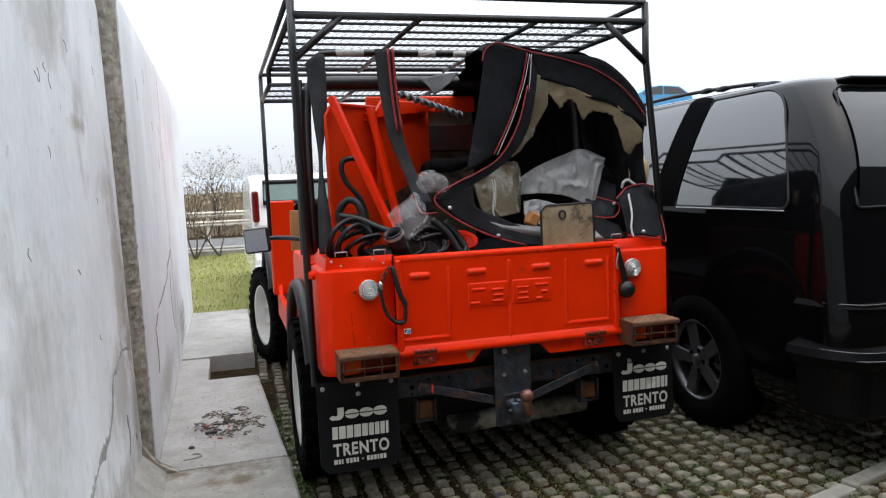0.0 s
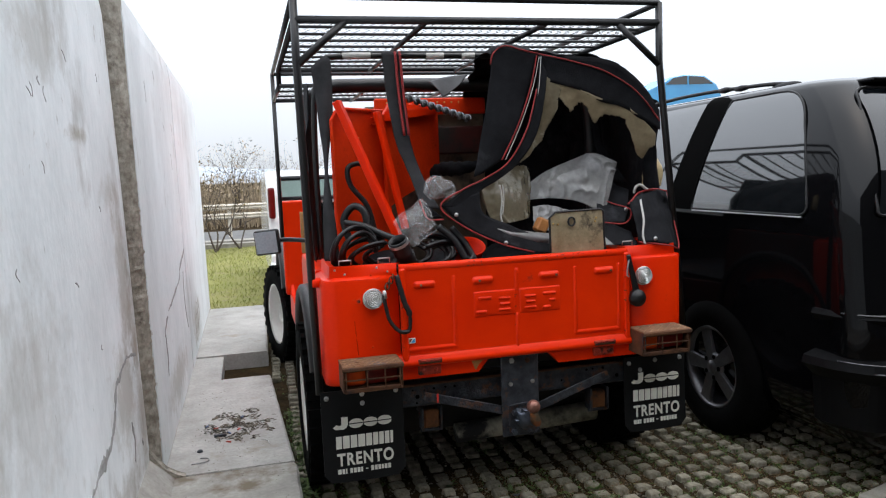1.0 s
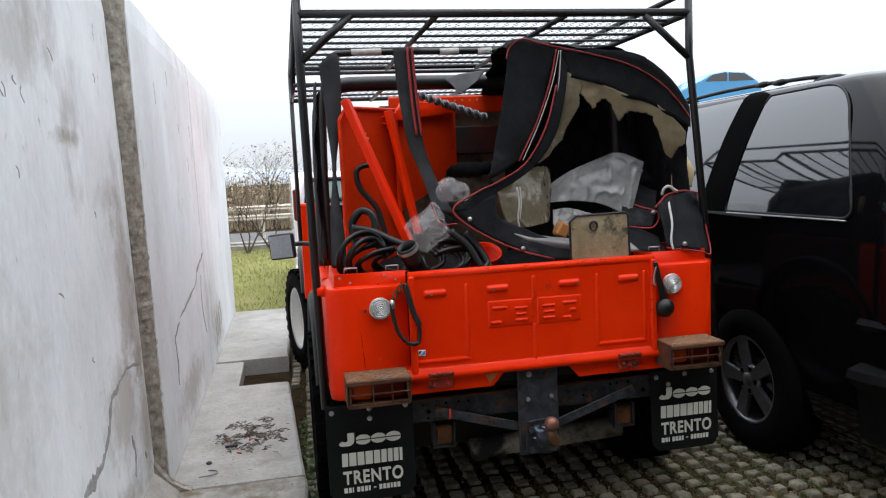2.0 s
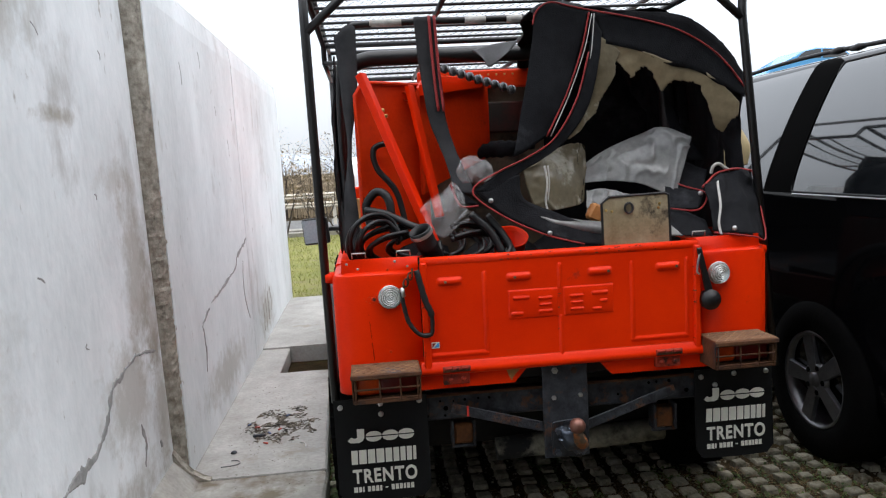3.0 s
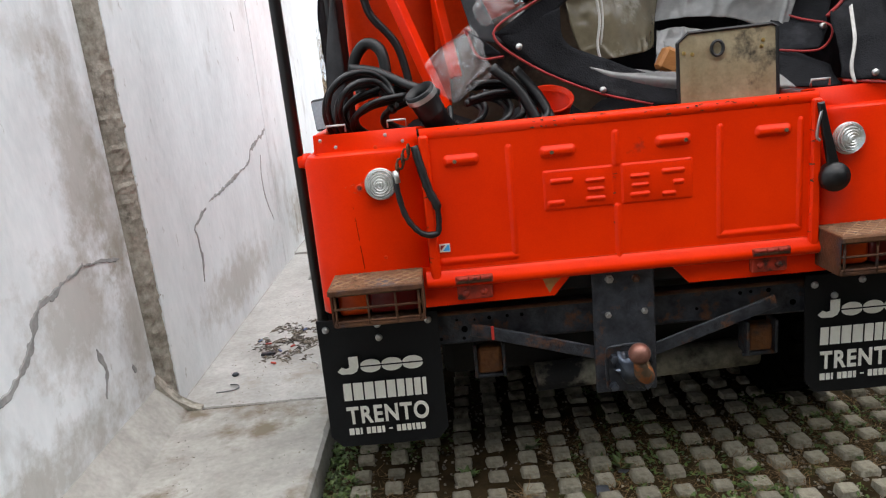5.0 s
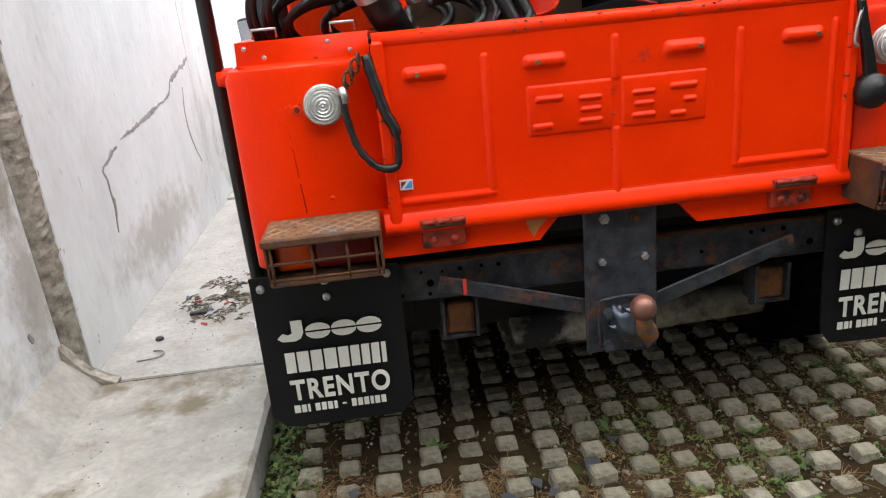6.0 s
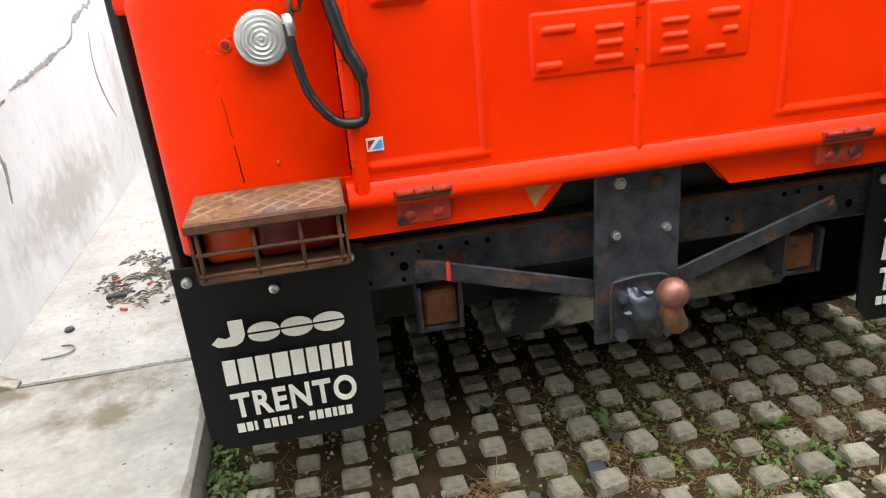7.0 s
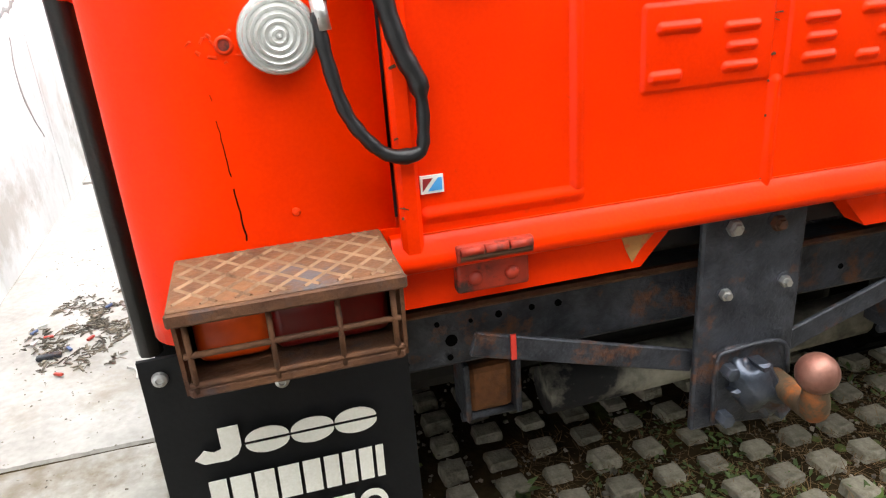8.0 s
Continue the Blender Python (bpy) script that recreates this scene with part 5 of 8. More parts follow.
cloth("grey_scrap", [[(0.395, 0.10, 1.105), (0.43, 0.09, 1.085)], [(0.40, 0.07, 1.045), (0.465, 0.06, 1.045)]], 8, 8, VINYL_GREY, None, "", 0.004)
cloth("white_strap", [[(0.606, 0.10, 1.220), (0.614, 0.10, 1.226)], [(0.590, 0.050, 1.145), (0.599, 0.050, 1.148)], [(0.572, 0.026, 1.085), (0.580, 0.026, 1.087)], [(0.576, 0.014, 1.048), (0.584, 0.014, 1.046)]], 4, 18, WHITE_TAPE, None, "white webbing strap", 0.003)
piping([(0.625, 0.18, 1.25), (0.630, 0.17, 1.275), (0.648, 0.165, 1.283), (0.668, 0.165, 1.27), (0.69, 0.17, 1.258)], 0.006, "strap_loop", WHITE_TAPE)
for x, y, z in ((-0.193, 0.104, 1.203), (0.002, 0.082, 1.082), (0.575, 0.158, 1.183), (0.625, 0.010, 1.066)):
    part("snap_fastener", lathe(bmesh.new(), [(0, 0.005), (0.005, 0.0045), (0.0085, 0.001), (0.0085, -0.002)], Matrix.Translation((x, y, z)) @ pose(0, 0, 0, 80), 14), STEEL, SOFT, smooth=True)
# tan canvas pocket outside on the right, and the grey scrap over the roll bar
TAN = surface("tan_canvas", (0.42, 0.33, 0.17), (0.5, 0.4, 0.22), 0.8, scale=8, bump=0.1, grain=300)
cloth("tan_lining", [[(0.74, 0.36, 1.46), (0.78, 0.36, 1.455), (0.82, 0.34, 1.41)], [(0.75, 0.33, 1.36), (0.80, 0.30, 1.36), (0.845, 0.30, 1.34)], [(0.74, 0.31, 1.27), (0.78, 0.29, 1.265), (0.82, 0.29, 1.27)]], 14, 18, TAN, None, "tan canvas lining", 0.010)
# Lighter canvas: light on the upturned scrap is put into its colour.
LIT_CANVAS = surface("lit_grey_canvas", (0.09, 0.09, 0.095), (0.14, 0.14, 0.145), 0.8, scale=9, bump=0.1, grain=300)
cloth("roof_scrap", [[(-0.15, 0.63, 1.784), (-0.07, 0.63, 1.800), (0.04, 0.63, 1.815)], [(-0.11, 0.61, 1.742), (-0.085, 0.61, 1.708), (-0.01, 0.61, 1.765)]], 12, 10, LIT_CANVAS, wrinkle=0.006)
STRAP = surface("worn_grey_canvas", (0.022, 0.022, 0.024), (0.045, 0.045, 0.048), 0.85, scale=9, bump=0.2, grain=400, spec=0.15)
# straps hanging on the left
cloth("hanging_strap", [[(-0.692, 0.44, 1.82), (-0.64, 0.43, 1.862), (-0.612, 0.43, 1.85)], [(-0.680, 0.40, 1.62), (-0.65, 0.385, 1.63), (-0.620, 0.39, 1.62)], [(-0.668, 0.37, 1.41), (-0.66, 0.345, 1.41), (-0.655, 0.36, 1.41)],
                        [(-0.690, 0.30, 1.22), (-0.67, 0.28, 1.21), (-0.645, 0.29, 1.20)], [(-0.700, 0.25, 1.04), (-0.67, 0.235, 1.04), (-0.640, 0.25, 1.04)]], 8, 40, STRAP, None, "twisted grey-black canvas strap", 0.003)
cloth("hanging_strap", [[(-0.396, 0.452, 1.885), (-0.312, 0.452, 1.885)], [(-0.384, 0.43, 1.70), (-0.308, 0.43, 1.70)], [(-0.366, 0.39, 1.52), (-0.300, 0.39, 1.515)], [(-0.320, 0.34, 1.36), (-0.262, 0.34, 1.35)], [(-0.290, 0.28, 1.23), (-0.215, 0.27, 1.22)]], 8, 44, STRAP, None, "grey-black canvas strap", 0.003)
for x0, x1 in ((-0.338, -0.330), (-0.318, -0.306)):
    piping([(x0, 0.443, 1.885), (x0 + 0.004, 0.42, 1.70), (x0 + 0.012, 0.385, 1.53)], 0.006, "zip_tape")
cloth("side_curtain", [[(-0.700, 0.52, 1.76), (-0.705, 0.70, 1.77), (-0.70, 0.90, 1.73)], [(-0.725, 0.50, 1.45), (-0.72, 0.64, 1.45), (-0.715, 0.80, 1.45)], [(-0.718, 0.44, 1.02), (-0.715, 0.50, 1.02), (-0.712, 0.56, 1.02)]], 16, 34, None, None, "", 0.010, 8, 19)

# ---- things in the load bed ----
def panel_point(u, z):
    """On the stored panel: u from its near left edge to its far right edge."""
    return Vector((-0.628 + 0.74 * u, 0.36 + 0.56 * u, z))


store = thing("body_panel", (-0.3, 0.6, 0.64), "spare red body panel stood upright in the load bed", "panel")
bm = bmesh.new()
d = Vector((0.74, 0.56, 0)).normalized()
nrm = Vector((d.y, -d.x, 0))
frame_m = Matrix((( d.x, 0, -nrm.x, -0.628), (d.y, 0, -nrm.y, 0.36), (0, 1, 0, 0), (0, 0, 0, 1)))
prism(bm, [(0, 0.64), (0.34, 0.64), (0.34, 1.650), (0.03, 1.640), (0, 1.60)], frame_m, 0.02, 0.004)
part("sheet_metal", bm, RED_OLD, store, "dirty red sheet metal")
GOLD = surface("brass_fitting", (0.62, 0.42, 0.15), (0.75, 0.55, 0.22), 0.3, metal=0.9, scale=30, bump=0.1)
for u, z in ((0.12, 1.545), (0.135, 1.525), (0.42, 1.60)):
    q = panel_point(u, z) + nrm * 0.004
    part("brass_screw", lathe(bmesh.new(), [(0, 0.016), (0.007, 0.014), (0.008, 0.0)], Matrix.Translation(q) @ nrm.to_track_quat("Z", "Y").to_matrix().to_4x4(), 10), GOLD, store, "brass screw", smooth=True)
for k in range(4):
    q = panel_point(0.26 + 0.02 * (k % 2), 1.615 - 0.014 * k)
    part("louvre", new_box((-0.02, -0.008, -0.003), (0.02, 0.004, 0.003), 0.002, 1, Matrix.Translation(q + nrm * 0.006) @ Matrix.Rotation(math.atan2(d.y, d.x), 4, "Z")), RED_OLD, store)
part("pressed_edge", new_box((0, -0.012, -0.014), (0.30, 0.0, 0.0), 0.004, 1, Matrix.Translation(panel_point(0.02, 1.652)) @ Matrix.Rotation(math.atan2(d.y, d.x), 4, "Z")), RED_OLD, store)
second = thing("body_panel", (-0.25, 0.7, 0.64), "second spare red body panel, stood behind the first", "panel")
m2 = Matrix.Translation((-0.385, 0.50, 0)) @ Matrix.Rotation(radians(45), 4, "Z") @ Matrix(((1, 0, 0, 0), (0, 0, 1, 0), (0, 1, 0, 0), (0, 0, 0, 1)))
part("sheet_metal", prism(bmesh.new(), [(0, 1.22), (0.10, 1.26), (0.46, 1.36), (0.46, 1.66), (0.40, 1.695), (0.05, 1.68), (0, 1.63)], m2, 0.02, 0.004), RED_OLD, second, "dirty red sheet metal")
part("flange", prism(bmesh.new(), [(0, 1.60), (0.44, 1.655), (0.44, 1.675), (0, 1.64)], m2 @ Matrix.Translation((0, 0, -0.03)), 0.03), RED, second)
# brown board behind
BOARD = surface("grimy_brown_board", (0.075, 0.052, 0.034), (0.15, 0.11, 0.07), 0.7, scale=5, bump=0.1, dirt=(0.02, 0.016, 0.012), dirt_scale=4, dirt_from=0.48)
solo("board", new_box((-0.40, 0.915, 0.64), (0.20, 0.935, 1.70), 0.004), BOARD, "grimy brown board stood in the load bed", "board")


def flat_bar(name, p, q, w, t, label):
    p, q = Vector(p), Vector(q)
    d = q - p
    m = Matrix.Translation(p) @ d.to_track_quat("Z", "Y").to_matrix().to_4x4()
    bm = new_box((-w / 2, -t / 2, 0), (w / 2, t / 2, d.length), 0.003)
    for v in bm.verts:
        v.co = m @ v.co
    return solo(name, bm, RED, label, "bar")


flat_bar("angle_bar", (-0.605, 0.36, 1.672), (-0.385, 0.20, 1.060), 0.034, 0.030, "bright red-orange painted steel bar, leaning")
flat_bar("angle_bar", (-0.425, 0.46, 1.635), (-0.345, 0.36, 1.140), 0.032, 0.022, "red-orange painted steel bar, leaning on the panel")

RED_BACK = part("cab_panel", new_box((-0.36, 0.875, 1.655), (0.20, 0.900, 1.735), 0.008, 2), RED_OLD, OFFROAD, "red cross panel with a row of brass rivets")
for k in range(11):
    part("rivet", lathe(bmesh.new(), [(0, 0.004), (0.004, 0.003), (0.005, 0)], Matrix.Translation((-0.30 + 0.036 * k, 0.874, 1.712)) @ pose(0, 0, 0, 90), 8), GOLD, RED_BACK)
part("lower_cab_panel", new_box((-0.36, 0.882, 1.46), (0.20, 0.905, 1.595), 0.008, 2), DIM_RED, OFFROAD, "dark red cross panel")
solo("cardboard", new_box((-0.70, 1.50, 0.95), (-0.64, 1.54, 1.18), 0.003), surface("orange_brown_card", (0.36, 0.18, 0.06), (0.42, 0.22, 0.08), 0.8, scale=6, bump=0.1), "orange-brown board standing behind the front seats", "board")
# hoses and rubber seals
def hose(pts, r, label, n=60, kind="hose"):
    return solo("hose", new_tube(spline(pts, n), r, 8), RUBBER, label, kind, "hoses in the load bed", smooth=True)


hose([(-0.62, 0.20, 1.19), (-0.55, 0.17, 1.175), (-0.47, 0.13, 1.135), (-0.40, 0.10, 1.11)], 0.013, "black ribbed rubber seal strip in the load bed", 24)
for k, (cx, cz, rx, rz, y) in enumerate(((-0.60, 1.075, 0.085, 0.095, 0.12), (-0.585, 1.07, 0.068, 0.078, 0.10), (-0.54, 1.06, 0.11, 0.065, 0.15), (-0.50, 1.05, 0.12, 0.055, 0.12), (-0.42, 1.05, 0.13, 0.05, 0.20),
                                         (-0.33, 1.05, 0.10, 0.045, 0.14), (-0.30, 1.055, 0.12, 0.06, 0.22), (-0.26, 1.04, 0.12, 0.05, 0.13))):
    pts = [(cx + rx * math.cos(a + 0.5 * k), y + 0.035 * math.sin(2 * a + k), cz + rz * math.sin(a + 0.5 * k)) for a in [2 * math.pi * i / 10 for i in range(9)]]
    hose(pts, 0.0088, "coiled black rubber hose in the load bed", 50)
    hose([(x + 0.010, y_ - 0.014, z + 0.010) for x, y_, z in pts], 0.0075, "coiled black rubber hose in the load bed", 50)
hose([(-0.60, 0.24, 1.12), (-0.615, 0.25, 1.20), (-0.575, 0.24, 1.25), (-0.535, 0.22, 1.22), (-0.53, 0.20, 1.12)], 0.015, "arched black rubber hose in the load bed", 30)
hose([(-0.47, 0.34, 1.10), (-0.50, 0.36, 1.24), (-0.565, 0.36, 1.33), (-0.575, 0.36, 1.40), (-0.53, 0.37, 1.42), (-0.49, 0.38, 1.405)], 0.011, "thin black cable looped over the red panel", 40)
hose([(-0.26, 0.14, 1.16), (-0.20, 0.12, 1.10), (-0.16, 0.10, 1.02)], 0.014, "black rubber hose end in the load bed", 16)
hose([(-0.20, 0.16, 1.15), (-0.15, 0.13, 1.08), (-0.12, 0.10, 1.01)], 0.013, "black rubber hose end in the load bed", 16)
# wide pipe with an open end and a clamp
axis = Vector((-0.40, -0.35, 0.85)).normalized()
pipe_m = Matrix.Translation((-0.395, 0.085, 1.015)) @ axis.to_track_quat("Z", "Y").to_matrix().to_4x4()
pipe = thing("intake_pipe", (-0.375, 0.12, 1.0), "wide black rubber pipe with an open end and a clamp", "pipe")
part("tube_wall", lathe(bmesh.new(), [(0.030, 0.0), (0.034, 0.0), (0.034, 0.06), (0.036, 0.065), (0.034, 0.07), (0.036, 0.10), (0.038, 0.128), (0.033, 0.130), (0.030, 0.10), (0.030, 0.0)], pipe_m, 28), RUBBER, pipe, smooth=True)
part("clamp", lathe(bmesh.new(), [(0.0365, 0.108), (0.0395, 0.108), (0.0395, 0.120), (0.0365, 0.120)], pipe_m, 28), STEEL, pipe, "dull steel hose clamp")
# twisted ground auger hung under the roll bar
def twist(p, q, r, turns, n):
    p, q = Vector(p), Vector(q)
    m = Matrix.Translation(p) @ (q - p).to_track_quat("Z", "Y").to_matrix().to_4x4()
    L = (q - p).length
    bm = bmesh.new()
    prev = None
    for i in range(n + 1):
        a = 2 * math.pi * turns * i / n
        z = L * i / n
        ring = [bm.verts.new(m @ Vector((r * math.cos(a + s_), r * math.sin(a + s_), z))) for s_ in (-0.35, 0.35, math.pi - 0.35, math.pi + 0.35)]
        if prev:
            for k in range(4):
                bm.faces.new((prev[k], prev[(k + 1) % 4], ring[(k + 1) % 4], ring[k]))
        prev = ring
    return bm


DARKSTEEL = surface("dark_worn_steel", (0.10, 0.10, 0.10), (0.32, 0.32, 0.33), 0.3, metal=0.8, scale=20, bump=0.2)
solo("spiral_bar", twist((-0.31, 0.40, 1.690), (-0.035, 0.385, 1.592), 0.017, 4.5, 120), DARKSTEEL, "dull twisted steel bar hung under the roll bar", "tool", smooth=False)
# crumpled clear plastic bag
BAG = surface("crumpled_clear_plastic", (0.62, 0.60, 0.60), (0.74, 0.72, 0.72), 0.16, scale=14, bump=0.25, grain=60, spec=0.9)
BAG.node_tree.nodes["Principled BSDF"].inputs["Alpha"].default_value = 0.24
solo("plastic_bag", sheet([[(-0.345, 0.22, 1.238), (-0.315, 0.215, 1.262), (-0.295, 0.21, 1.255)], [(-0.428, 0.20, 1.190), (-0.345, 0.165, 1.205), (-0.278, 0.175, 1.205)], [(-0.418, 0.18, 1.145), (-0.345, 0.145, 1.150), (-0.262, 0.16, 1.148)],
                           [(-0.405, 0.17, 1.115), (-0.365, 0.145, 1.085), (-0.325, 0.15, 1.10)]], 60, 60, 0.012, 15, 21, None, 0.018, 4.0), BAG, "crumpled clear plastic bag in the load bed", "bag", "plastic bags", smooth=True)
solo("plastic_bag", sheet([[(-0.285, 0.25, 1.335), (-0.235, 0.24, 1.362), (-0.180, 0.25, 1.330)], [(-0.290, 0.23, 1.305), (-0.23, 0.20, 1.315), (-0.160, 0.22, 1.300)], [(-0.275, 0.22, 1.270), (-0.225, 0.19, 1.265), (-0.175, 0.20, 1.265)]], 50, 50, 0.012, 17, 25, None, 0.016, 3.5), BAG, "crumpled clear plastic bag behind the window band", "bag", "plastic bags", smooth=True)
solo("canvas_roll", new_tube(spline([(-0.13, 0.78, 1.37), (-0.07, 0.74, 1.385), (0.0, 0.70, 1.385), (0.10, 0.70, 1.40)], 22), [0.018 + 0.018 * math.sin(math.pi * (k + 0.5) / 22) + 0.004 * math.sin(k * 1.9) for k in range(22)], 10), CLOTH, "rolled black canvas lying behind the window band", "canvas", smooth=True)
# dirty blank metal plate stood on the tailgate
PLATE = surface("dirty_yellowed_plate", (0.24, 0.185, 0.10), (0.47, 0.395, 0.26), 0.5, metal=0.1, scale=9, bump=0.15, grain=120, dirt=(0.02, 0.017, 0.013), dirt_scale=9, dirt_from=0.56)
plate = thing("metal_plate", (0.28, 0.03, 1.03), "dirty yellowed blank metal plate stood behind the tailgate", "plate")
part("plate_sheet", prism(bmesh.new(), [(0.174, 0.98), (0.408, 0.98), (0.402, 1.190), (0.391, 1.196), (0.196, 1.193), (0.172, 1.174)], BACK @ Matrix.Translation((0, 0, 0.036)), 0.004, 0.001), PLATE, plate)
part("black_edge", new_tube([(0.172, 0.036, 1.02), (0.170, 0.036, 1.174), (0.195, 0.036, 1.195), (0.391, 0.036, 1.199), (0.404, 0.036, 1.192), (0.409, 0.036, 1.02)], 0.0045, 6), RUBBER, plate)
part("plate_hook", new_tube([(0.262 + 0.014 * math.cos(a), 0.030, 1.155 + 0.017 * math.sin(a)) for a in [2 * math.pi * i / 14 for i in range(14)]], 0.004, 6, True), RUBBER, plate)
for x, z in ((0.185, 1.150), (0.372, 1.164), (0.205, 1.146), (0.368, 1.150)):
    part("rivet", lathe(bmesh.new(), [(0, 0.004), (0.004, 0.003), (0.005, 0)], Matrix.Translation((x, 0.0355, z)) @ pose(0, 0, 0, 90), 8), GOLD, plate)
# small orange wooden wedge, red can rim
WOOD = surface("orange_wood", (0.32, 0.12, 0.03), (0.42, 0.18, 0.05), 0.6, scale=12, bump=0.1, stretch=(1, 6, 6))
solo("wood_wedge", new_box((0.165, 0.15, 1.105), (0.215, 0.20, 1.165), 0.008, 1, Matrix.Translation((0.19, 0.175, 1.13)) @ Matrix.Rotation(0.5, 4, "Y") @ Matrix.Translation((-0.19, -0.175, -1.13))), WOOD, "orange-brown wooden wedge among the window film", "wood block")
solo("red_basin", lathe(bmesh.new(), [(0.055, 0.0), (0.062, 0.0), (0.066, 0.012), (0.06, 0.012), (0.05, -0.10), (0.0, -0.10)], Matrix.Translation((-0.115, 0.20, 1.058)) @ pose(0, 0, 0, 30, 0, 0), 24), RED, "red plastic basin in the load bed", "basin", smooth=True)
# dark bundles that fill the bed below
rng = random.Random(4)
for k, (x, y, w) in enumerate(((-0.45, 0.55, 0.22), (-0.10, 0.50, 0.20), (0.20, 0.55, 0.24), (0.48, 0.45, 0.20))):
    bm = bmesh.new()
    bmesh.ops.create_icosphere(bm, subdivisions=3, radius=1.0)
    for v in bm.verts:
        q = v.co.copy()
        v.co = Vector((x + q.x * w, y + q.y * 0.22, 0.84 + q.z * 0.20)) + Vector((1, 1, 1)) * 0.03 * noise.noise(q * 3 + Vector((k, 0, 0)))
    solo("crumpled_canvas", bm, CLOTH, "dark crumpled canvas bundle on the load floor", "bundle", "bundles in the load bed", smooth=True)
SEAT = surface("black_seat_vinyl", (0.015, 0.015, 0.016), (0.025, 0.025, 0.026), 0.5, scale=9, bump=0.1)
for x in (-0.36, 0.36):
    part("front_seat", new_box((x - 0.22, 1.10, 0.62), (x + 0.22, 1.25, 1.20), 0.05, 3), SEAT, OFFROAD, "black vinyl front seat", smooth=True)

# ---- catches on the rear ----
loop = part("catch_loop", new_tube(spline([(-0.519, -0.030, 0.935), (-0.517, -0.034, 0.900), (-0.506, -0.036, 0.845), (-0.488, -0.038, 0.812), (-0.465, -0.038, 0.791), (-0.436, -0.038, 0.789), (-0.428, -0.037, 0.806), (-0.428, -0.036, 0.856), (-0.443, -0.034, 0.893), (-0.456, -0.030, 0.945), (-0.468, -0.022, 1.000)], 60), [0.0070 + 0.0032 * (i > 40) + 0.0012 * (24 < i < 30) + 0.0006 * math.sin(i * 1.7) for i in range(60)], 8), RUBBER, OFFROAD, "black rubber-sleeved tailgate chain loop", smooth=True)
for k in range(5):
    cx, cz = -0.482 - 0.0075 * k, 0.994 - 0.0105 * k
    a0 = 0.3 if k % 2 else 1.3
    part("chain_link", new_tube([(cx + 0.007 * math.cos(a) * math.cos(a0), -0.028 + 0.007 * math.cos(a) * math.sin(a0), cz + 0.0125 * math.sin(a)) for a in [2 * math.pi * i / 14 for i in range(14)]], 0.0028, 6, True), RUST, loop, "rusty chain link", smooth=True)
part("ferrule", new_tube([(-0.518, -0.030, 0.948), (-0.515, -0.032, 0.918)], 0.0078, 10), STEEL, loop, smooth=True)
lever = part("catch_strap", prism(bmesh.new(), [(0.468, 1.012), (0.484, 1.014), (0.510, 0.905), (0.524, 0.862), (0.498, 0.850), (0.488, 0.91)], BACK @ Matrix.Translation((0, 0, -0.040)), 0.012, 0.004), RUBBER, OFFROAD, "black rubber tailgate catch with a round knob")
part("knob", lathe(bmesh.new(), [(0, 0.03), (0.018, 0.03), (0.022, 0.022), (0.033, 0.018), (0.035, 0.010), (0.033, -0.012), (0, -0.014)], Matrix.Translation((0.512, -0.030, 0.836)) @ pose(0, 0, 0, 90), 26), RUBBER, lever, smooth=True)
part("hook", new_tube(spline([(0.480, -0.036, 1.0), (0.470, -0.04, 0.97), (0.466, -0.04, 0.935), (0.474, -0.04, 0.925)], 12), 0.0035, 6), STEEL, lever, smooth=True)
for x in (-0.650, -0.505, 0.500):
    part("tie_loop", new_tube([(x - 0.022, 0.02, 1.046), (x - 0.022, 0.016, 1.062), (x + 0.022, 0.016, 1.062), (x + 0.022, 0.02, 1.046)], 0.0028, 6), STEEL, OFFROAD, "small steel tie-down loop", smooth=True)
for x, z in ((-0.690, 1.030), (-0.655, 1.012), (-0.535, 1.030), (-0.495, 1.012)):
    part("rivet", lathe(bmesh.new(), [(0, 0.003), (0.003, 0.0025), (0.0045, 0)], Matrix.Translation((x, 0.008 if z > 1.01 else -0.002, z)) @ pose(0, 0, 0, 90), 10), STEEL, OFFROAD)
# rust hole beside the lamp, open seam in the left corner, scratches
hole = part("rust_hole", lathe(bmesh.new(), [(0, 0.0003), (0.0055, 0.0006), (0.007, 0.003), (0.0095, 0.0)], Matrix.Translation((-0.609, -0.003, 0.911)) @ pose(0, 0, 0, 90), 14), RED_OLD, OFFROAD, "rusty empty screw hole", smooth=True)
part("hollow", lathe(bmesh.new(), [(0, 0.0016), (0.0055, 0.0016), (0.0055, 0.0)], Matrix.Translation((-0.609, -0.003, 0.911)) @ pose(0, 0, 0, 90), 12), HINGE, hole)
bm = bmesh.new()
rng = random.Random(8)
seam = [(-0.630 + 0.010 * i / 24 + rng.uniform(-.0006, .0006), -0.0030, 0.866 - 0.155 * i / 24) for i in range(25)]
for a, b in ((0, 2), (4, 9), (8, 14), (15, 25)):
    tube(bm, seam[a:b], [0.0003 + 0.0007 * (a + i) / 24 for i in range(b - a)], 5)
part("open_seam", bm, BLACK_AND_SHADE, OFFROAD, "dark cracked paint seam")
for x, z in ((-0.565, 0.735), (-0.56, 1.005)):
    part("dent_screw", lathe(bmesh.new(), [(0, 0.003), (0.004, 0.002), (0.005, 0)], Matrix.Translation((x, -0.003, z)) @ pose(0, 0, 0, 90), 8), RED_OLD, OFFROAD)
BARE = surface("flaked_primer", (0.34, 0.16, 0.05), (0.5, 0.20, 0.05), 0.7, scale=40, bump=0.2, dirt=(0.6, 0.03, 0.002), dirt_scale=40, dirt_from=0.5)
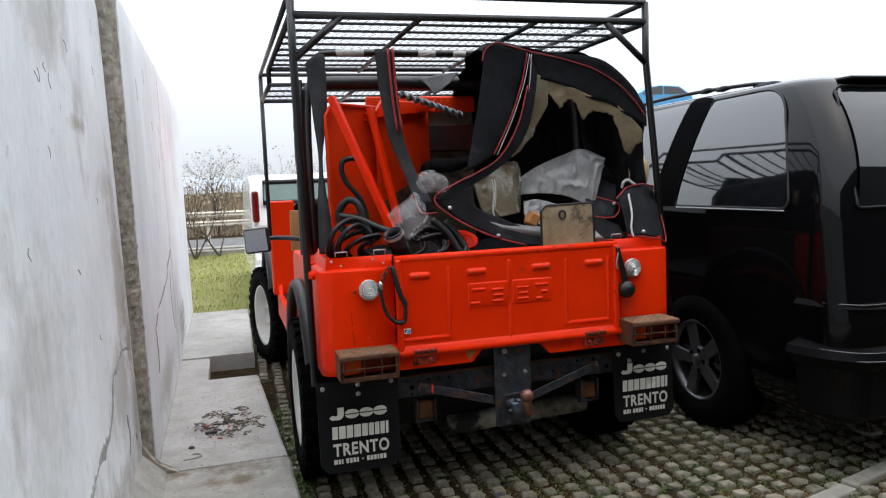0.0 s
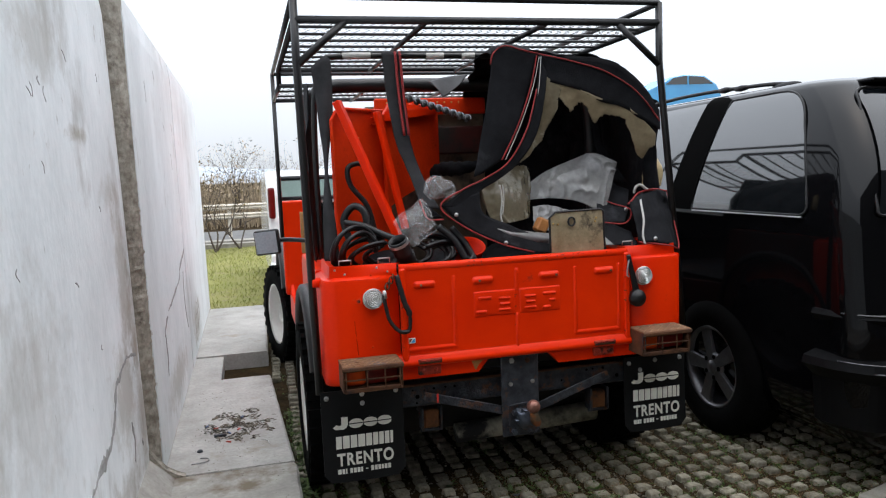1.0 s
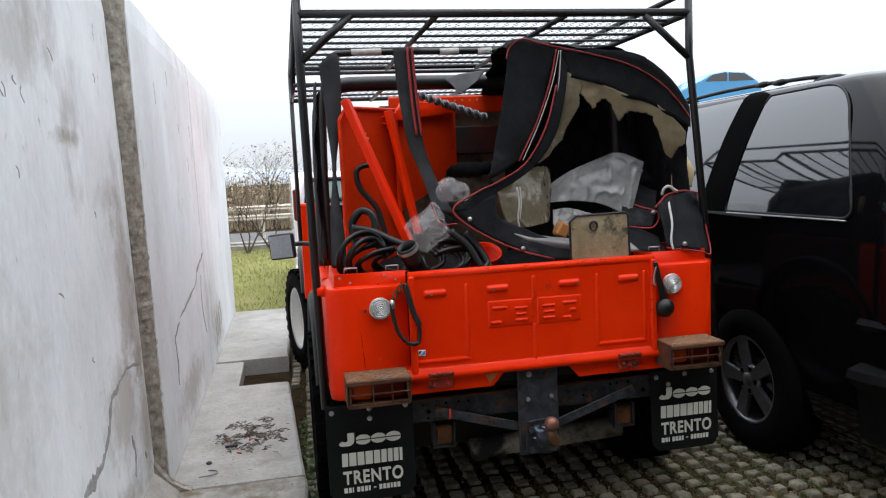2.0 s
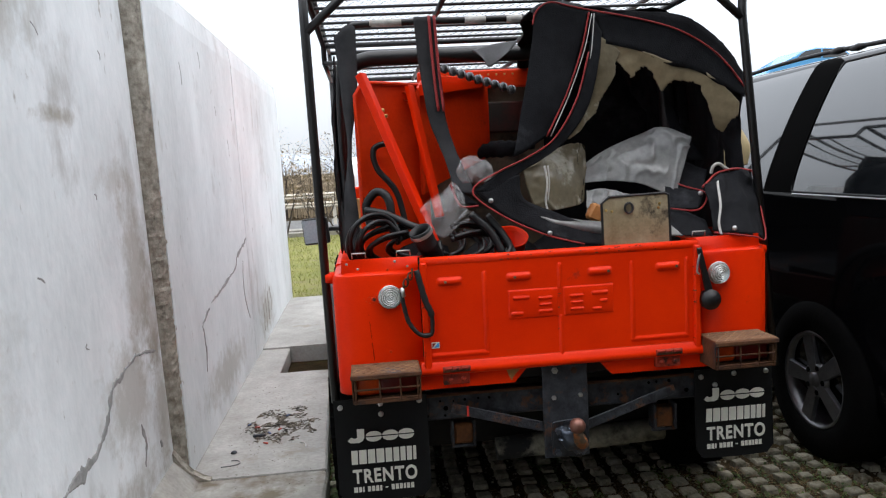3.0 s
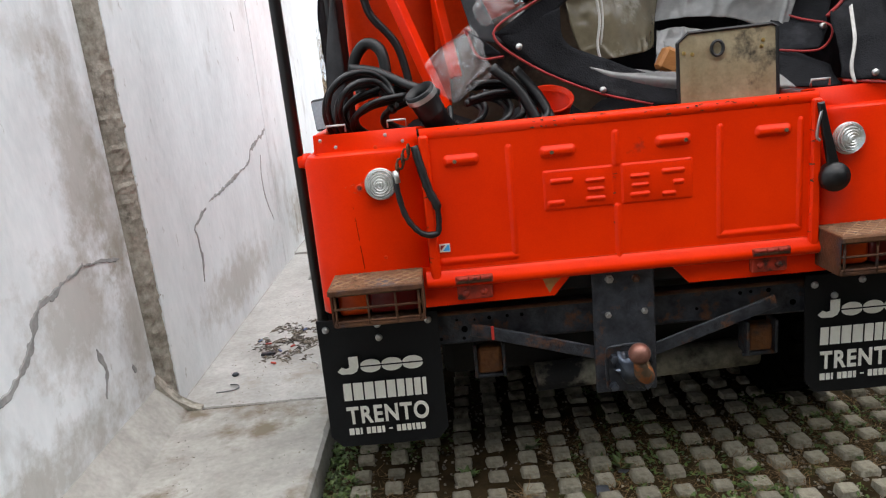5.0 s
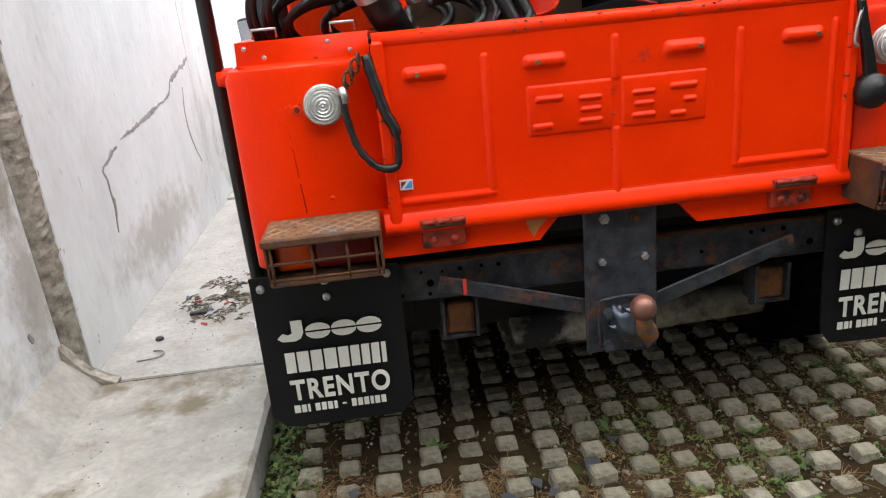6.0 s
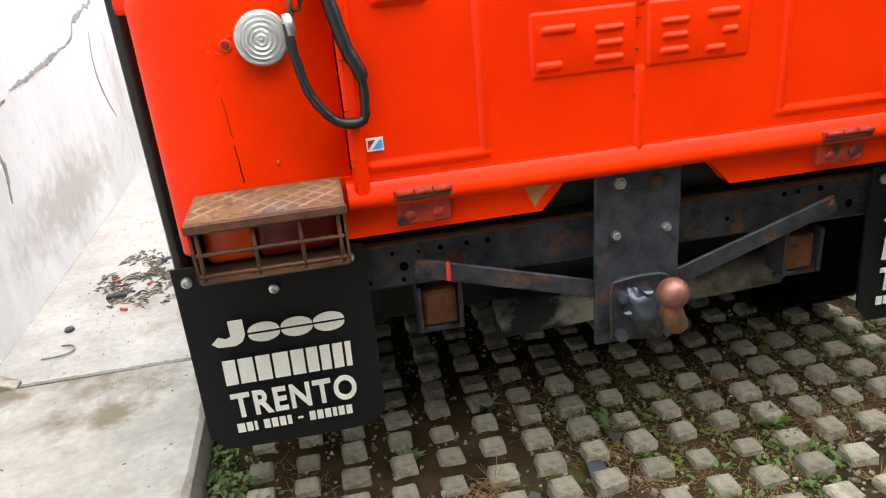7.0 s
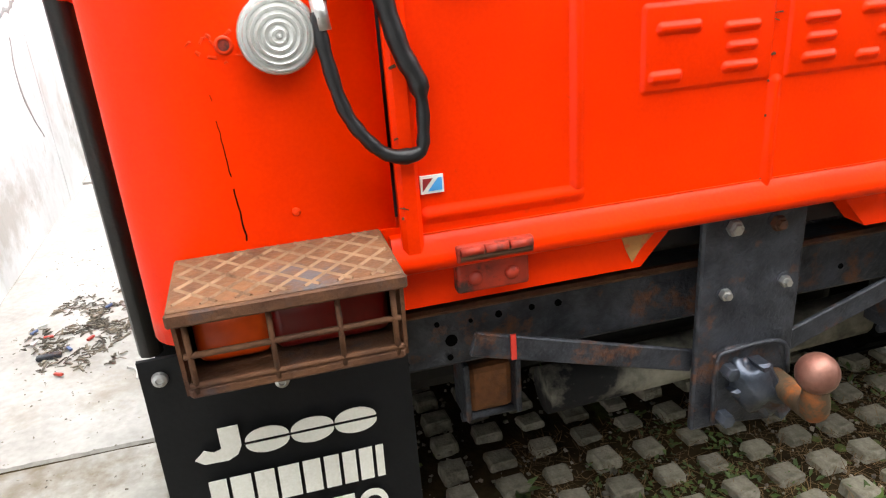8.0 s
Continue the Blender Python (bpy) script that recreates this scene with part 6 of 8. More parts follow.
part("flaked_patch", prism(bmesh.new(), [(-0.190, 0.655), (-0.140, 0.650), (-0.142, 0.640), (-0.160, 0.622), (-0.170, 0.606), (-0.180, 0.626)], BACK @ Matrix.Translation((0, 0, -0.0072)), 0.003), BARE, OFFROAD, "flaked paint showing brown primer")
for x, z in ((-0.168, 0.622), (-0.44, 0.622), (0.30, 0.625), (0.44, 0.622)):
    part("sill_screw", lathe(bmesh.new(), [(0, 0.004), (0.003, 0.003), (0.004, 0)], Matrix.Translation((x, -0.001, z)) @ pose(0, 0, 0, 90), 8), STEEL, OFFROAD)

# chipped paint along the edges of the tailgate and corner panels
rng = random.Random(61)
turn_up = pose(0, 0, 0, 90)
items = []
for k in range(150):
    q = rng.random()
    if q < 0.34:
        x, y, z = rng.uniform(-0.45, 0.46), -0.0185, 1.026 + rng.uniform(-0.010, 0.008)
    elif q < 0.62:
        x, y, z = rng.uniform(-0.46, 0.46), -0.0166, 0.674 + rng.uniform(-0.004, 0.006)
    elif q < 0.80:
        x, y, z = rng.choice((-0.452, 0.462, 0.0)) + rng.uniform(-0.006, 0.006), -0.0285 if q < 0.74 else -0.0166, rng.uniform(0.69, 0.99)
        y = -0.0166 if abs(x) < 0.1 else -0.0283
    else:
        x, y, z = rng.choice((rng.uniform(-0.70, -0.50), rng.uniform(0.50, 0.68))), -0.0035, rng.uniform(0.608, 0.635)
    items.append((Matrix.Translation((x, y, z)) @ turn_up @ Matrix.Rotation(rng.uniform(-0.4, 0.4), 4, "Z"), rng.uniform(0.001, 0.006), rng.uniform(0.0006, 0.002), 0.0008))
tagged(part("paint_chips", flecks(items), RUST, OFFROAD, "small rusty chips in the red paint"), "small rusty chips in the red paint", kind="stuff")
items = []
for k in range(14):                                      # flaked paint round the empty screw hole
    a, r = rng.uniform(0, 6.3), rng.uniform(0.008, 0.030)
    items.append((Matrix.Translation((-0.618 + r * math.cos(a) * 1.2, -0.0032, 0.908 + r * math.sin(a) * 0.6)) @ turn_up @ Matrix.Rotation(rng.uniform(-1, 1), 4, "Z"), rng.uniform(0.001, 0.005), rng.uniform(0.0008, 0.002), 0.0006))
tagged(part("paint_flakes", flecks(items), RED_OLD, OFFROAD, "flaked paint round a rusty hole"), "flaked paint round a rusty hole", kind="stuff")


# ---- the black minivan beside it ----
VAN = thing("minivan", (2.19, 1.5, 0), "glossy black minivan with tinted windows and roof rails", "car")
VX = 2.185


def van_hw(z):
    return float(np.interp(z, [0.200, 0.300, 0.550, 0.881, 1.130, 1.200, 1.250, 1.300, 1.350, 1.400, 1.450, 1.500, 1.550, 1.600, 1.650, 1.690, 1.708, 1.723, 1.735, 1.744, 1.747], [0.86, 0.93, 0.955, 0.965, 0.960, 0.944, 0.930, 0.9135, 0.896, 0.877, 0.857, 0.8355, 0.812, 0.7875, 0.760, 0.733, 0.692, 0.62, 0.49, 0.28, 0.10]))
def van_back(z):
    return float(np.interp(z, [0.200, 0.400, 0.623, 0.825, 1.130, 1.200, 1.270, 1.340, 1.410, 1.480, 1.550, 1.630, 1.690, 1.720, 1.735, 1.747], [-0.390, -0.450, -0.460, -0.440, -0.410, -0.394, -0.370, -0.338, -0.298, -0.250, -0.194, -0.115, -0.042, 0.080, 0.370, 1.170]))
def van_front(z):
    return float(np.interp(z, [0.200, 0.500, 0.881, 1.050, 1.200, 1.550, 1.696, 1.726, 1.747], [4.350, 4.420, 4.250, 3.900, 3.200, 2.500, 2.100, 2.000, 1.900]))
def van_rc(z):
    return min(0.13, van_hw(z) * 0.6, (van_front(z) - van_back(z)) * 0.4)
def van_side(y, z, out=0.0):
    """Left flank: x at (y, z), rounded towards the rear corner."""
    rc, yb = van_rc(z), van_back(z)
    d = max(0.0, min(rc, yb + rc - y))
    return VX - van_hw(z) + rc - math.sqrt(max(rc * rc - d * d, 0)) - out
def van_rear(x, z, out=0.0):
    rc, yb = van_rc(z), van_back(z)
    edge = VX - van_hw(z) + rc
    d = max(0.0, min(rc, edge - x))
    return yb + rc - math.sqrt(max(rc * rc - d * d, 0)) - out


def van_loop(z):
    hw, yb, yf, rc = van_hw(z), van_back(z), van_front(z), van_rc(z)
    pts = []
    for k in range(9):                                   # rear left corner
        a = math.pi / 2 * k / 8
        pts.append((VX - hw + rc - rc * math.cos(a), yb + rc - rc * math.sin(a)))
    for k in range(1, 6):
        pts.append((VX - hw + rc + (2 * hw - 2 * rc) * k / 6, yb))
    for k in range(9):
        a = math.pi / 2 * k / 8
        pts.append((VX + hw - rc + rc * math.sin(a), yb + rc - rc * math.cos(a)))
    n = 26
    for k in range(1, n):
        pts.append((VX + hw, yb + rc + (yf - yb - 2 * rc) * k / n))
    for k in range(9):
        a = math.pi / 2 * k / 8
        pts.append((VX + hw - rc + rc * math.cos(a), yf - rc + rc * math.sin(a)))
    for k in range(1, 6):
        pts.append((VX + hw - rc - (2 * hw - 2 * rc) * k / 6, yf))
    for k in range(9):
        a = math.pi / 2 * k / 8
        pts.append((VX - hw + rc - rc * math.sin(a), yf - rc + rc * math.cos(a)))
    for k in range(1, n):
        pts.append((VX - hw, yf - rc - (yf - yb - 2 * rc) * k / n))
    return pts


bm = bmesh.new()
levels = [0.200, 0.240, 0.300, 0.400, 0.500, 0.600, 0.712, 0.825, 0.938, 1.050, 1.130, 1.200, 1.250, 1.300, 1.350, 1.400, 1.450, 1.500, 1.550, 1.600, 1.650, 1.670, 1.690, 1.699, 1.708, 1.715, 1.723, 1.729, 1.735, 1.740, 1.744, 1.746, 1.747]
loops = [[bm.verts.new((x, y, z)) for x, y in van_loop(z)] for z in levels]
for a, b in zip(loops, loops[1:]):
    for k in range(len(a)):
        bm.faces.new((a[k], a[(k + 1) % len(a)], b[(k + 1) % len(a)], b[k]))
bm.faces.new(loops[-1])
bm.faces.new(list(reversed(loops[0])))
VBODY = part("body", bm, VAN_PAINT, VAN, smooth=True)


def rounded(corners, seg=7):
    """An outline with rounded corners, from (a, z, radius) at each corner."""
    out, n = [], len(corners)
    for k in range(n):
        p, a, b = (Vector(corners[i % n][:2]) for i in (k, k - 1, k + 1))
        r = corners[k][2]
        s, e = p + (a - p).normalized() * r, p + (b - p).normalized() * r
        for q in range(seg + 1):
            f = q / seg
            out.append(s * (1 - f) ** 2 + p * 2 * f * (1 - f) + e * f * f)
    return out


def van_pane(name, fn, corners, material, parent, label="", n=14, m=22, grow=0.0):
    """A curved pane or trim that follows the body: fn(a, z) gives the point on it, within a rounded outline."""
    ring = rounded(corners)
    z0, z1 = min(p.y for p in ring), max(p.y for p in ring)
    bm = bmesh.new()
    g = []
    for j in range(m + 1):
        z = z0 + (z1 - z0) * (0.5 - 0.5 * math.cos(math.pi * (0.01 + 0.98 * j / m)))
        xs = []
        for p, q in zip(ring, ring[1:] + ring[:1]):
            if (p.y - z) * (q.y - z) <= 0 and abs(p.y - q.y) > 1e-9:
                xs.append(p.x + (q.x - p.x) * (z - p.y) / (q.y - p.y))
        a, b = min(xs) - grow, max(xs) + grow
        g.append([bm.verts.new(fn(a + (b - a) * i / n, z)) for i in range(n + 1)])
    for j in range(m):
        for i in range(n):
            bm.faces.new((g[j][i], g[j][i + 1], g[j + 1][i + 1], g[j + 1][i]))
    return part(name, bm, material, parent, label, smooth=True)


def flank(out):
    return lambda y, z: (van_side(y, z, out), y, z)


QUARTER = [(-0.165, 1.135, 0.07), (0.655, 1.135, 0.02), (0.612, 1.672, 0.02), (0.090, 1.680, 0.17)]
quarter = van_pane("quarter_window", flank(0.006), QUARTER, VAN_GLASS, VAN, "tinted rear quarter window")
edge = rounded(QUARTER)
part("window_seal", new_tube([flank(0.006)(p.x, p.y) for p in edge], 0.0055, 6, True), PLASTIC, quarter, "black rubber window seal", smooth=True)
part("window_trim", new_tube([flank(0.009)(y, 1.127) for y in np.linspace(-0.13, 0.64, 16)], 0.0035, 6), STEEL, quarter, "thin bright window trim")
van_pane("pillar", flank(0.010), [(0.652, 1.13, 0.01), (0.87, 1.13, 0.01), (0.81, 1.71, 0.01), (0.615, 1.69, 0.02)], BLACK_AND_SHADE, VAN, "black window pillar")
van_pane("door_window", flank(0.006), [(0.88, 1.135, 0.02), (1.89, 1.135, 0.03), (1.64, 1.66, 0.08), (0.82, 1.68, 0.02)], VAN_GLASS, VAN, "tinted side door window")
rearwin = van_pane("rear_window", lambda x, z: (x, van_rear(x, z, 0.012), z), [(1.315, 1.145, 0.03), (3.055, 1.145, 0.03), (2.870, 1.650, 0.06), (1.500, 1.650, 0.06)], REAR_GLASS, VAN, "tinted rear window", 24)
part("window_seal", new_tube([(p.x, van_rear(p.x, p.y, 0.012), p.y) for p in rounded([(1.309, 1.141, 0.03), (3.061, 1.141, 0.03), (2.876, 1.654, 0.06), (1.494, 1.654, 0.06)], 10)], 0.006, 6, True), PLASTIC, rearwin, "black rubber window seal", smooth=True)
# bumper with its step
bm = bmesh.new()
prev, ledges = None, [[], [], []]
for k in range(27):
    f = k / 26
    if f < 0.35:
        a = f / 0.35 * math.pi / 2
        x, y = 1.215 + 0.14 - 0.14 * math.cos(a), -0.20 - 0.26 * math.sin(a)
    else:
        x, y = 1.355 + (f - 0.35) / 0.65 * 1.66, -0.46
    nx, ny = (math.cos(min(f / 0.35, 1) * math.pi / 2), math.sin(min(f / 0.35, 1) * math.pi / 2))
    ring = [bm.verts.new((x + nx * o, y + ny * o, z)) for o, z in ((0.12, 0.775), (0.0, 0.765), (-0.012, 0.745), (0.015, 0.71), (0.03, 0.60), (-0.045, 0.575), (-0.055, 0.545), (0.0, 0.49), (0.015, 0.30), (0.10, 0.24))]
    for row, o, z in zip(ledges, (-0.009, -0.042, -0.054), (0.762, 0.578, 0.547)):
        row.append((x + nx * o, y + ny * o, z))
    if prev:
        for i in range(len(ring) - 1):
            bm.faces.new((prev[i], prev[i + 1], ring[i + 1], ring[i]))
    prev = ring
bumper = part("bumper", bm, BUMPER, VAN, "black rear bumper with a flat step", smooth=False)
# Lighter glossy tubes added to carry the sky highlight along the bumper ledges.
GLINT_EDGE = surface("glossy_glint_edge", (0.02, 0.021, 0.024), (0.05, 0.052, 0.057), 0.22, scale=30, bump=0.1, spec=0.9)
for row, a in zip(ledges, (3, 3, 6)):
    part("glint_edge", new_tube(row[a:], 0.0035, 6), GLINT_EDGE, bumper, "added glossy line for the ledge highlight", smooth=True)
for s in (0, 1):
    x = 1.585 + s * 1.20
    rail = part("roof_rail", new_tube(spline([(x, 0.27, 1.708), (x, 0.37, 1.726), (x, 0.60, 1.746), (x, 1.24, 1.758), (x, 1.94, 1.728)], 20), 0.010, 8), PLASTIC, VAN, "black roof rail", smooth=True)
    for y, z in ((0.40, 1.718), (0.74, 1.748), (0.88, 1.754)):
        part("rail_foot", lathe(bmesh.new(), [(0.0, -0.10), (0.012, -0.095), (0.020, -0.05), (0.022, 0.0), (0.020, 0.05), (0.010, 0.095), (0.0, 0.10)] if y < 0.5 else [(0, -0.05), (0.012, -0.045), (0.017, 0), (0.012, 0.045), (0, 0.05)], Matrix.Translation((x, y, z)) @ pose(0, 0, 0, 90), 12), PLASTIC, rail, smooth=True)
part("spoiler", new_box((1.57, -0.125, 1.674), (2.80, 0.06, 1.696), 0.010, 3), VAN_PAINT, VAN, smooth=True)


def alloy_wheel(x, y, z, r, rim_r):
    m = Matrix.Translation((x, y, z)) @ pose(0, 0, 0, 0, -90, 0)
    wheel = part("wheel", lathe(bmesh.new(), [(rim_r, -0.1), (r * 0.93, -0.1), (r, -0.07), (r, 0.07), (r * 0.93, 0.1), (rim_r * 1.02, 0.105), (rim_r, 0.09)], m, 40), TYRE, VAN, "road tyre on a five-spoke alloy rim", smooth=True)
    rim = part("rim", lathe(bmesh.new(), [(rim_r, 0.09), (rim_r * 0.99, 0.100), (rim_r * 0.93, 0.096), (rim_r * 0.90, 0.05), (rim_r * 0.88, -0.08)], m, 40), ALLOY, wheel, "dull grey alloy rim", smooth=True)
    for k in range(5):
        q = m @ Matrix.Rotation(2 * math.pi * k / 5 + 0.3, 4, "Z")
        part("spoke", prism(bmesh.new(), [(0.03, -0.030), (rim_r * 0.5, -0.030), (rim_r * 0.94, -0.040), (rim_r * 0.94, 0.040), (rim_r * 0.5, 0.030), (0.03, 0.030)], q @ Matrix.Translation((0, 0, 0.068)), 0.022, 0.006), ALLOY, rim)
    part("hub_cap", lathe(bmesh.new(), [(0, 0.098), (0.030, 0.096), (0.034, 0.085), (0.07, 0.09), (0.075, 0.07)], m, 20), ALLOY, rim, smooth=True)
    for k in range(5):
        a = 2 * math.pi * (k + 0.5) / 5 + 0.3
        part("lug_hole", lathe(bmesh.new(), [(0, 0.0925), (0.012, 0.0925), (0.012, 0.085)], m @ Matrix.Translation((0.055 * math.cos(a), 0.055 * math.sin(a), 0)), 8), BLACK_AND_SHADE, rim)
    part("brake_disc", lathe(bmesh.new(), [(0, 0.0), (rim_r * 0.86, 0.0)], m, 24), BLACK_AND_SHADE, wheel)
    return wheel


alloy_wheel(1.312, 0.485, 0.345, 0.345, 0.208)
alloy_wheel(1.312, 3.38, 0.345, 0.345, 0.208)


# ---- joint, cracks and stains on the retaining wall ----
def strip_on_wall(number, path, width, proud, material, name, parent, seed=0, lift=0.0025):
    """A thin band along (y, z) points on the wall's face, with an uneven width."""
    rng = random.Random(seed)
    pts = spline([(0, y, z) for y, z in path], 22 * len(path))
    bm = bmesh.new()
    prev = None
    for i, p in enumerate(pts):
        q = pts[min(i + 1, len(pts) - 1)] - pts[max(i - 1, 0)]
        side = Vector((0, -q.z, q.y)).normalized()
        f = i / (len(pts) - 1)
        p = p + side * (width * 0.6 * noise.noise(p * 15 + Vector((seed, 3, 0))) + width * 0.2 * noise.noise(p * 50))
        w = width * max(0.12, 0.5 + 0.6 * noise.noise(p * 6 + Vector((seed, 0, 0))) + 0.7 * noise.noise(p * 35)) * min(1.0, 8 * f + 0.15, 8 * (1 - f) + 0.15) + 0.0015
        jit = Vector((0, rng.uniform(-1, 1), rng.uniform(-1, 1))) * width * 0.05
        ring = []
        for s, h in ((-1, -0.002), (-0.6, lift), (0.6, lift), (1, -0.002)):
            c = p + side * (s * w) + jit
            ring.append(bm.verts.new((wall_x(c.z, proud) + h + 0.004 * noise.noise(Vector((c.y * 1.1, c.z * 1.1, number))), c.y, c.z)))
        if prev:
            for k in range(3):
                bm.faces.new((prev[k], prev[k + 1], ring[k + 1], ring[k]))
        prev = ring
    return part(name, bm, material, parent)


CRACK = surface("grey_filled_crack", (0.20, 0.20, 0.195), (0.34, 0.34, 0.33), 0.95, scale=18, bump=0.5, grain=90)
strip_on_wall(1, [(-0.75, 0.37), (-0.60, 0.44), (-0.497, 0.480), (-0.366, 0.515), (-0.248, 0.520), (-0.121, 0.546), (-0.027, 0.602), (0.023, 0.663), (0.106, 0.689), (0.30, 0.717)], 0.026, -0.055, CRACK, "filled_crack", wall_1, 1)
strip_on_wall(1, [(0.30, 0.717), (0.42, 0.700), (0.529, 0.677)], 0.010, -0.055, CRACK, "filled_crack", wall_1, 2)
strip_on_wall(1, [(0.262, 0.475), (0.280, 0.43), (0.285, 0.378), (0.25, 0.324)], 0.022, -0.055, CRACK, "chipped_patch", wall_1, 3)
strip_on_wall(1, [(0.45, 0.34), (0.473, 0.317)], 0.012, -0.055, CRACK, "chipped_patch", wall_1, 4)
for k, (y, z, l) in enumerate(((-0.608, 1.635, .035), (-0.473, 1.64, .04), (-0.645, 1.62, .02), (-0.585, 1.44, .03), (-0.52, 1.66, .02), (-0.209, 1.78, .03), (0.10, 1.30, .02), (-0.9, 1.2, .03), (-0.38, 1.10, .02), (0.30, 1.78, .03), (-0.12, 0.86, .02))):
    strip_on_wall(1, [(y, z), (y + (0.016, -0.010, 0.024)[k % 3], z - l * 0.4), (y + (0.014, 0.012, 0.040)[k % 3], z - l)], 0.0028, -0.055, CRACK, "pit_mark", wall_1, 10 + k, 0.001)
strip_on_wall(2, [(2.533, 0.925), (2.438, 0.90), (2.26, 0.868), (2.136, 0.846)], 0.022, 0.0, CRACK, "filled_crack", wall_2, 5)
strip_on_wall(2, [(2.136, 0.846), (2.06, 0.790), (1.80, 0.755), (1.557, 0.732), (1.33, 0.712)], 0.012, 0.0, CRACK, "filled_crack", wall_2, 6)
strip_on_wall(2, [(1.28, 0.700), (1.18, 0.672), (1.105, 0.645), (1.121, 0.604), (1.128, 0.511), (1.10, 0.428)], 0.012, 0.0, CRACK, "filled_crack", wall_2, 7)
strip_on_wall(2, [(1.14, 0.54), (1.13, 0.48)], 0.010, 0.0, CRACK, "filled_crack", wall_2, 8)
strip_on_wall(2, [(2.335, 0.798), (2.29, 0.70), (2.288, 0.602), (2.34, 0.50), (2.416, 0.412)], 0.008, 0.0, CRACK, "filled_crack", wall_2, 9)
STAIN = surface("dark_damp_stain", (0.33, 0.315, 0.28), (0.46, 0.44, 0.40), 0.9, scale=14, bump=0.15, dirt=(0.20, 0.19, 0.17), dirt_scale=10, dirt_from=0.55)
for k, (y, z, l) in enumerate(((3.0, 0.40, .20), (3.12, 0.42, .22), (3.25, 0.45, .22), (3.4, 0.46, .18))):
    strip_on_wall(3, [(y, z), (y + 0.02, z - l * 0.5), (y, z - l)], 0.030, 0.004, STAIN, "damp_stain", wall_3, 30 + k, 0.0015)
for k, (y, z, l) in enumerate(((1.16, 1.86, .10), (1.59, 1.97, .08), (2.2, 1.55, .10), (2.4, 1.75, .08), (1.9, 1.72, 0.05))):
    strip_on_wall(2, [(y, z), (y + 0.02, z - l / 2), (y + 0.02, z - l)], 0.0025, 0.0, CRACK, "pit_mark", wall_2, 40 + k, 0.001)

# rough mortar in the open joint between the first two elements
bm = bmesh.new()
rows = []
nz, nw = 150, 7
for i in range(nz + 1):
    z = 0.115 + (2.165 - 0.115) * i / nz
    rough = 0.003 + 0.010 * (0.5 + 0.5 * math.tanh((1.25 - z) * 6)) * (0.5 + 0.5 * math.tanh((z - 0.32) * 12))
    row = []
    for j in range(nw + 1):
        f = j / nw
        x = wall_x(z, -0.055) - 0.050 * (1 - f) ** 4 + (wall_x(z, 0.0) - wall_x(z, -0.055) - 0.002) * f
        y = 0.604 + 0.056 * f * f
        d = rough * (noise.noise(Vector((z * 40, f * 3, 1))) + 0.6 * noise.noise(Vector((z * 95, f * 7, 4))))
        row.append(bm.verts.new((x + d * 0.6, y - abs(d) * (0.5 if 0 < j < nw else 0), z)))
    rows.append(row)
for a, b in zip(rows, rows[1:]):
    for j in range(nw):
        bm.faces.new((a[j], a[j + 1], b[j + 1], b[j]))
part("joint_mortar", bm, ROUGH_CONC, wall_2, "rough grey-brown broken mortar in the joint")
bm = prism(bmesh.new(), [(-1.475, 0.27), (-1.448, 0.235), (-1.425, 0.195), (-1.392, 0.150), (-1.350, 0.122), (-1.315, 0.114), (-1.315, 0.106), (-1.40, 0.106), (-1.475, 0.12)],
           Matrix(((1, 0, 0, 0), (0, 0, 1, 0.578), (0, 1, 0, 0), (0, 0, 0, 1))), 0.040, 0.004)
part("joint_foot", bm, ROUGH_CONC, wall_2)

# uneven mortar lip along the gap between the first two footing slabs
bm = bmesh.new()
prev = None
for k in range(61):
    x = -1.33 + 0.48 * k / 60
    p = Vector((x * 14, 0, 0))
    y, w, h = 0.600 + 0.002 * noise.noise(p), 0.0105 + 0.003 * noise.noise(p * 2.3 + Vector((4, 0, 0))), 0.106 + 0.003 * noise.noise(p * 3.1)
    ring = [bm.verts.new((x, y + s * w, z)) for s, z in ((-1, 0.100), (-0.7, h), (0.0, h + 0.003), (0.7, h - 0.001), (1, 0.098))]
    if prev:
        for i in range(4):
            bm.faces.new((prev[i], prev[i + 1], ring[i + 1], ring[i]))
    prev = ring
# Dark strip laid in the groove to draw its shadow line.
part("joint_shade_strip", new_box((-1.33, 0.5785, 0.08), (-0.852, 0.592, 0.1055)), SOIL, wall_2, "dark strip standing for the shaded slab joint")
JOINT = surface("grey_joint_mortar", (0.17, 0.165, 0.15), (0.27, 0.262, 0.24), 0.95, scale=22, bump=0.8, grain=90, dirt=(0.06, 0.065, 0.025), dirt_scale=7, dirt_from=0.62)
part("slab_joint", bm, JOINT, wall_2, "rough grey mortar along the gap between footing slabs")

# ---- small things on the footing ----
KERB = surface("kerb_concrete", (0.19, 0.18, 0.15), (0.34, 0.32, 0.28), 0.9, scale=9, bump=0.4, grain=120, dirt=(0.2, 0.18, 0.14), dirt_scale=6, dirt_from=0.58)
CHIP = surface("grit", (0.07, 0.055, 0.038), (0.30, 0.27, 0.22), 0.9, scale=30, bump=0.3, vary=0.5)
DEBRIS = surface("dead_leaf_litter", (0.03, 0.026, 0.022), (0.22, 0.185, 0.14), 0.9, scale=20, bump=0.3, vary=0.5)
rng = random.Random(21)
items = []
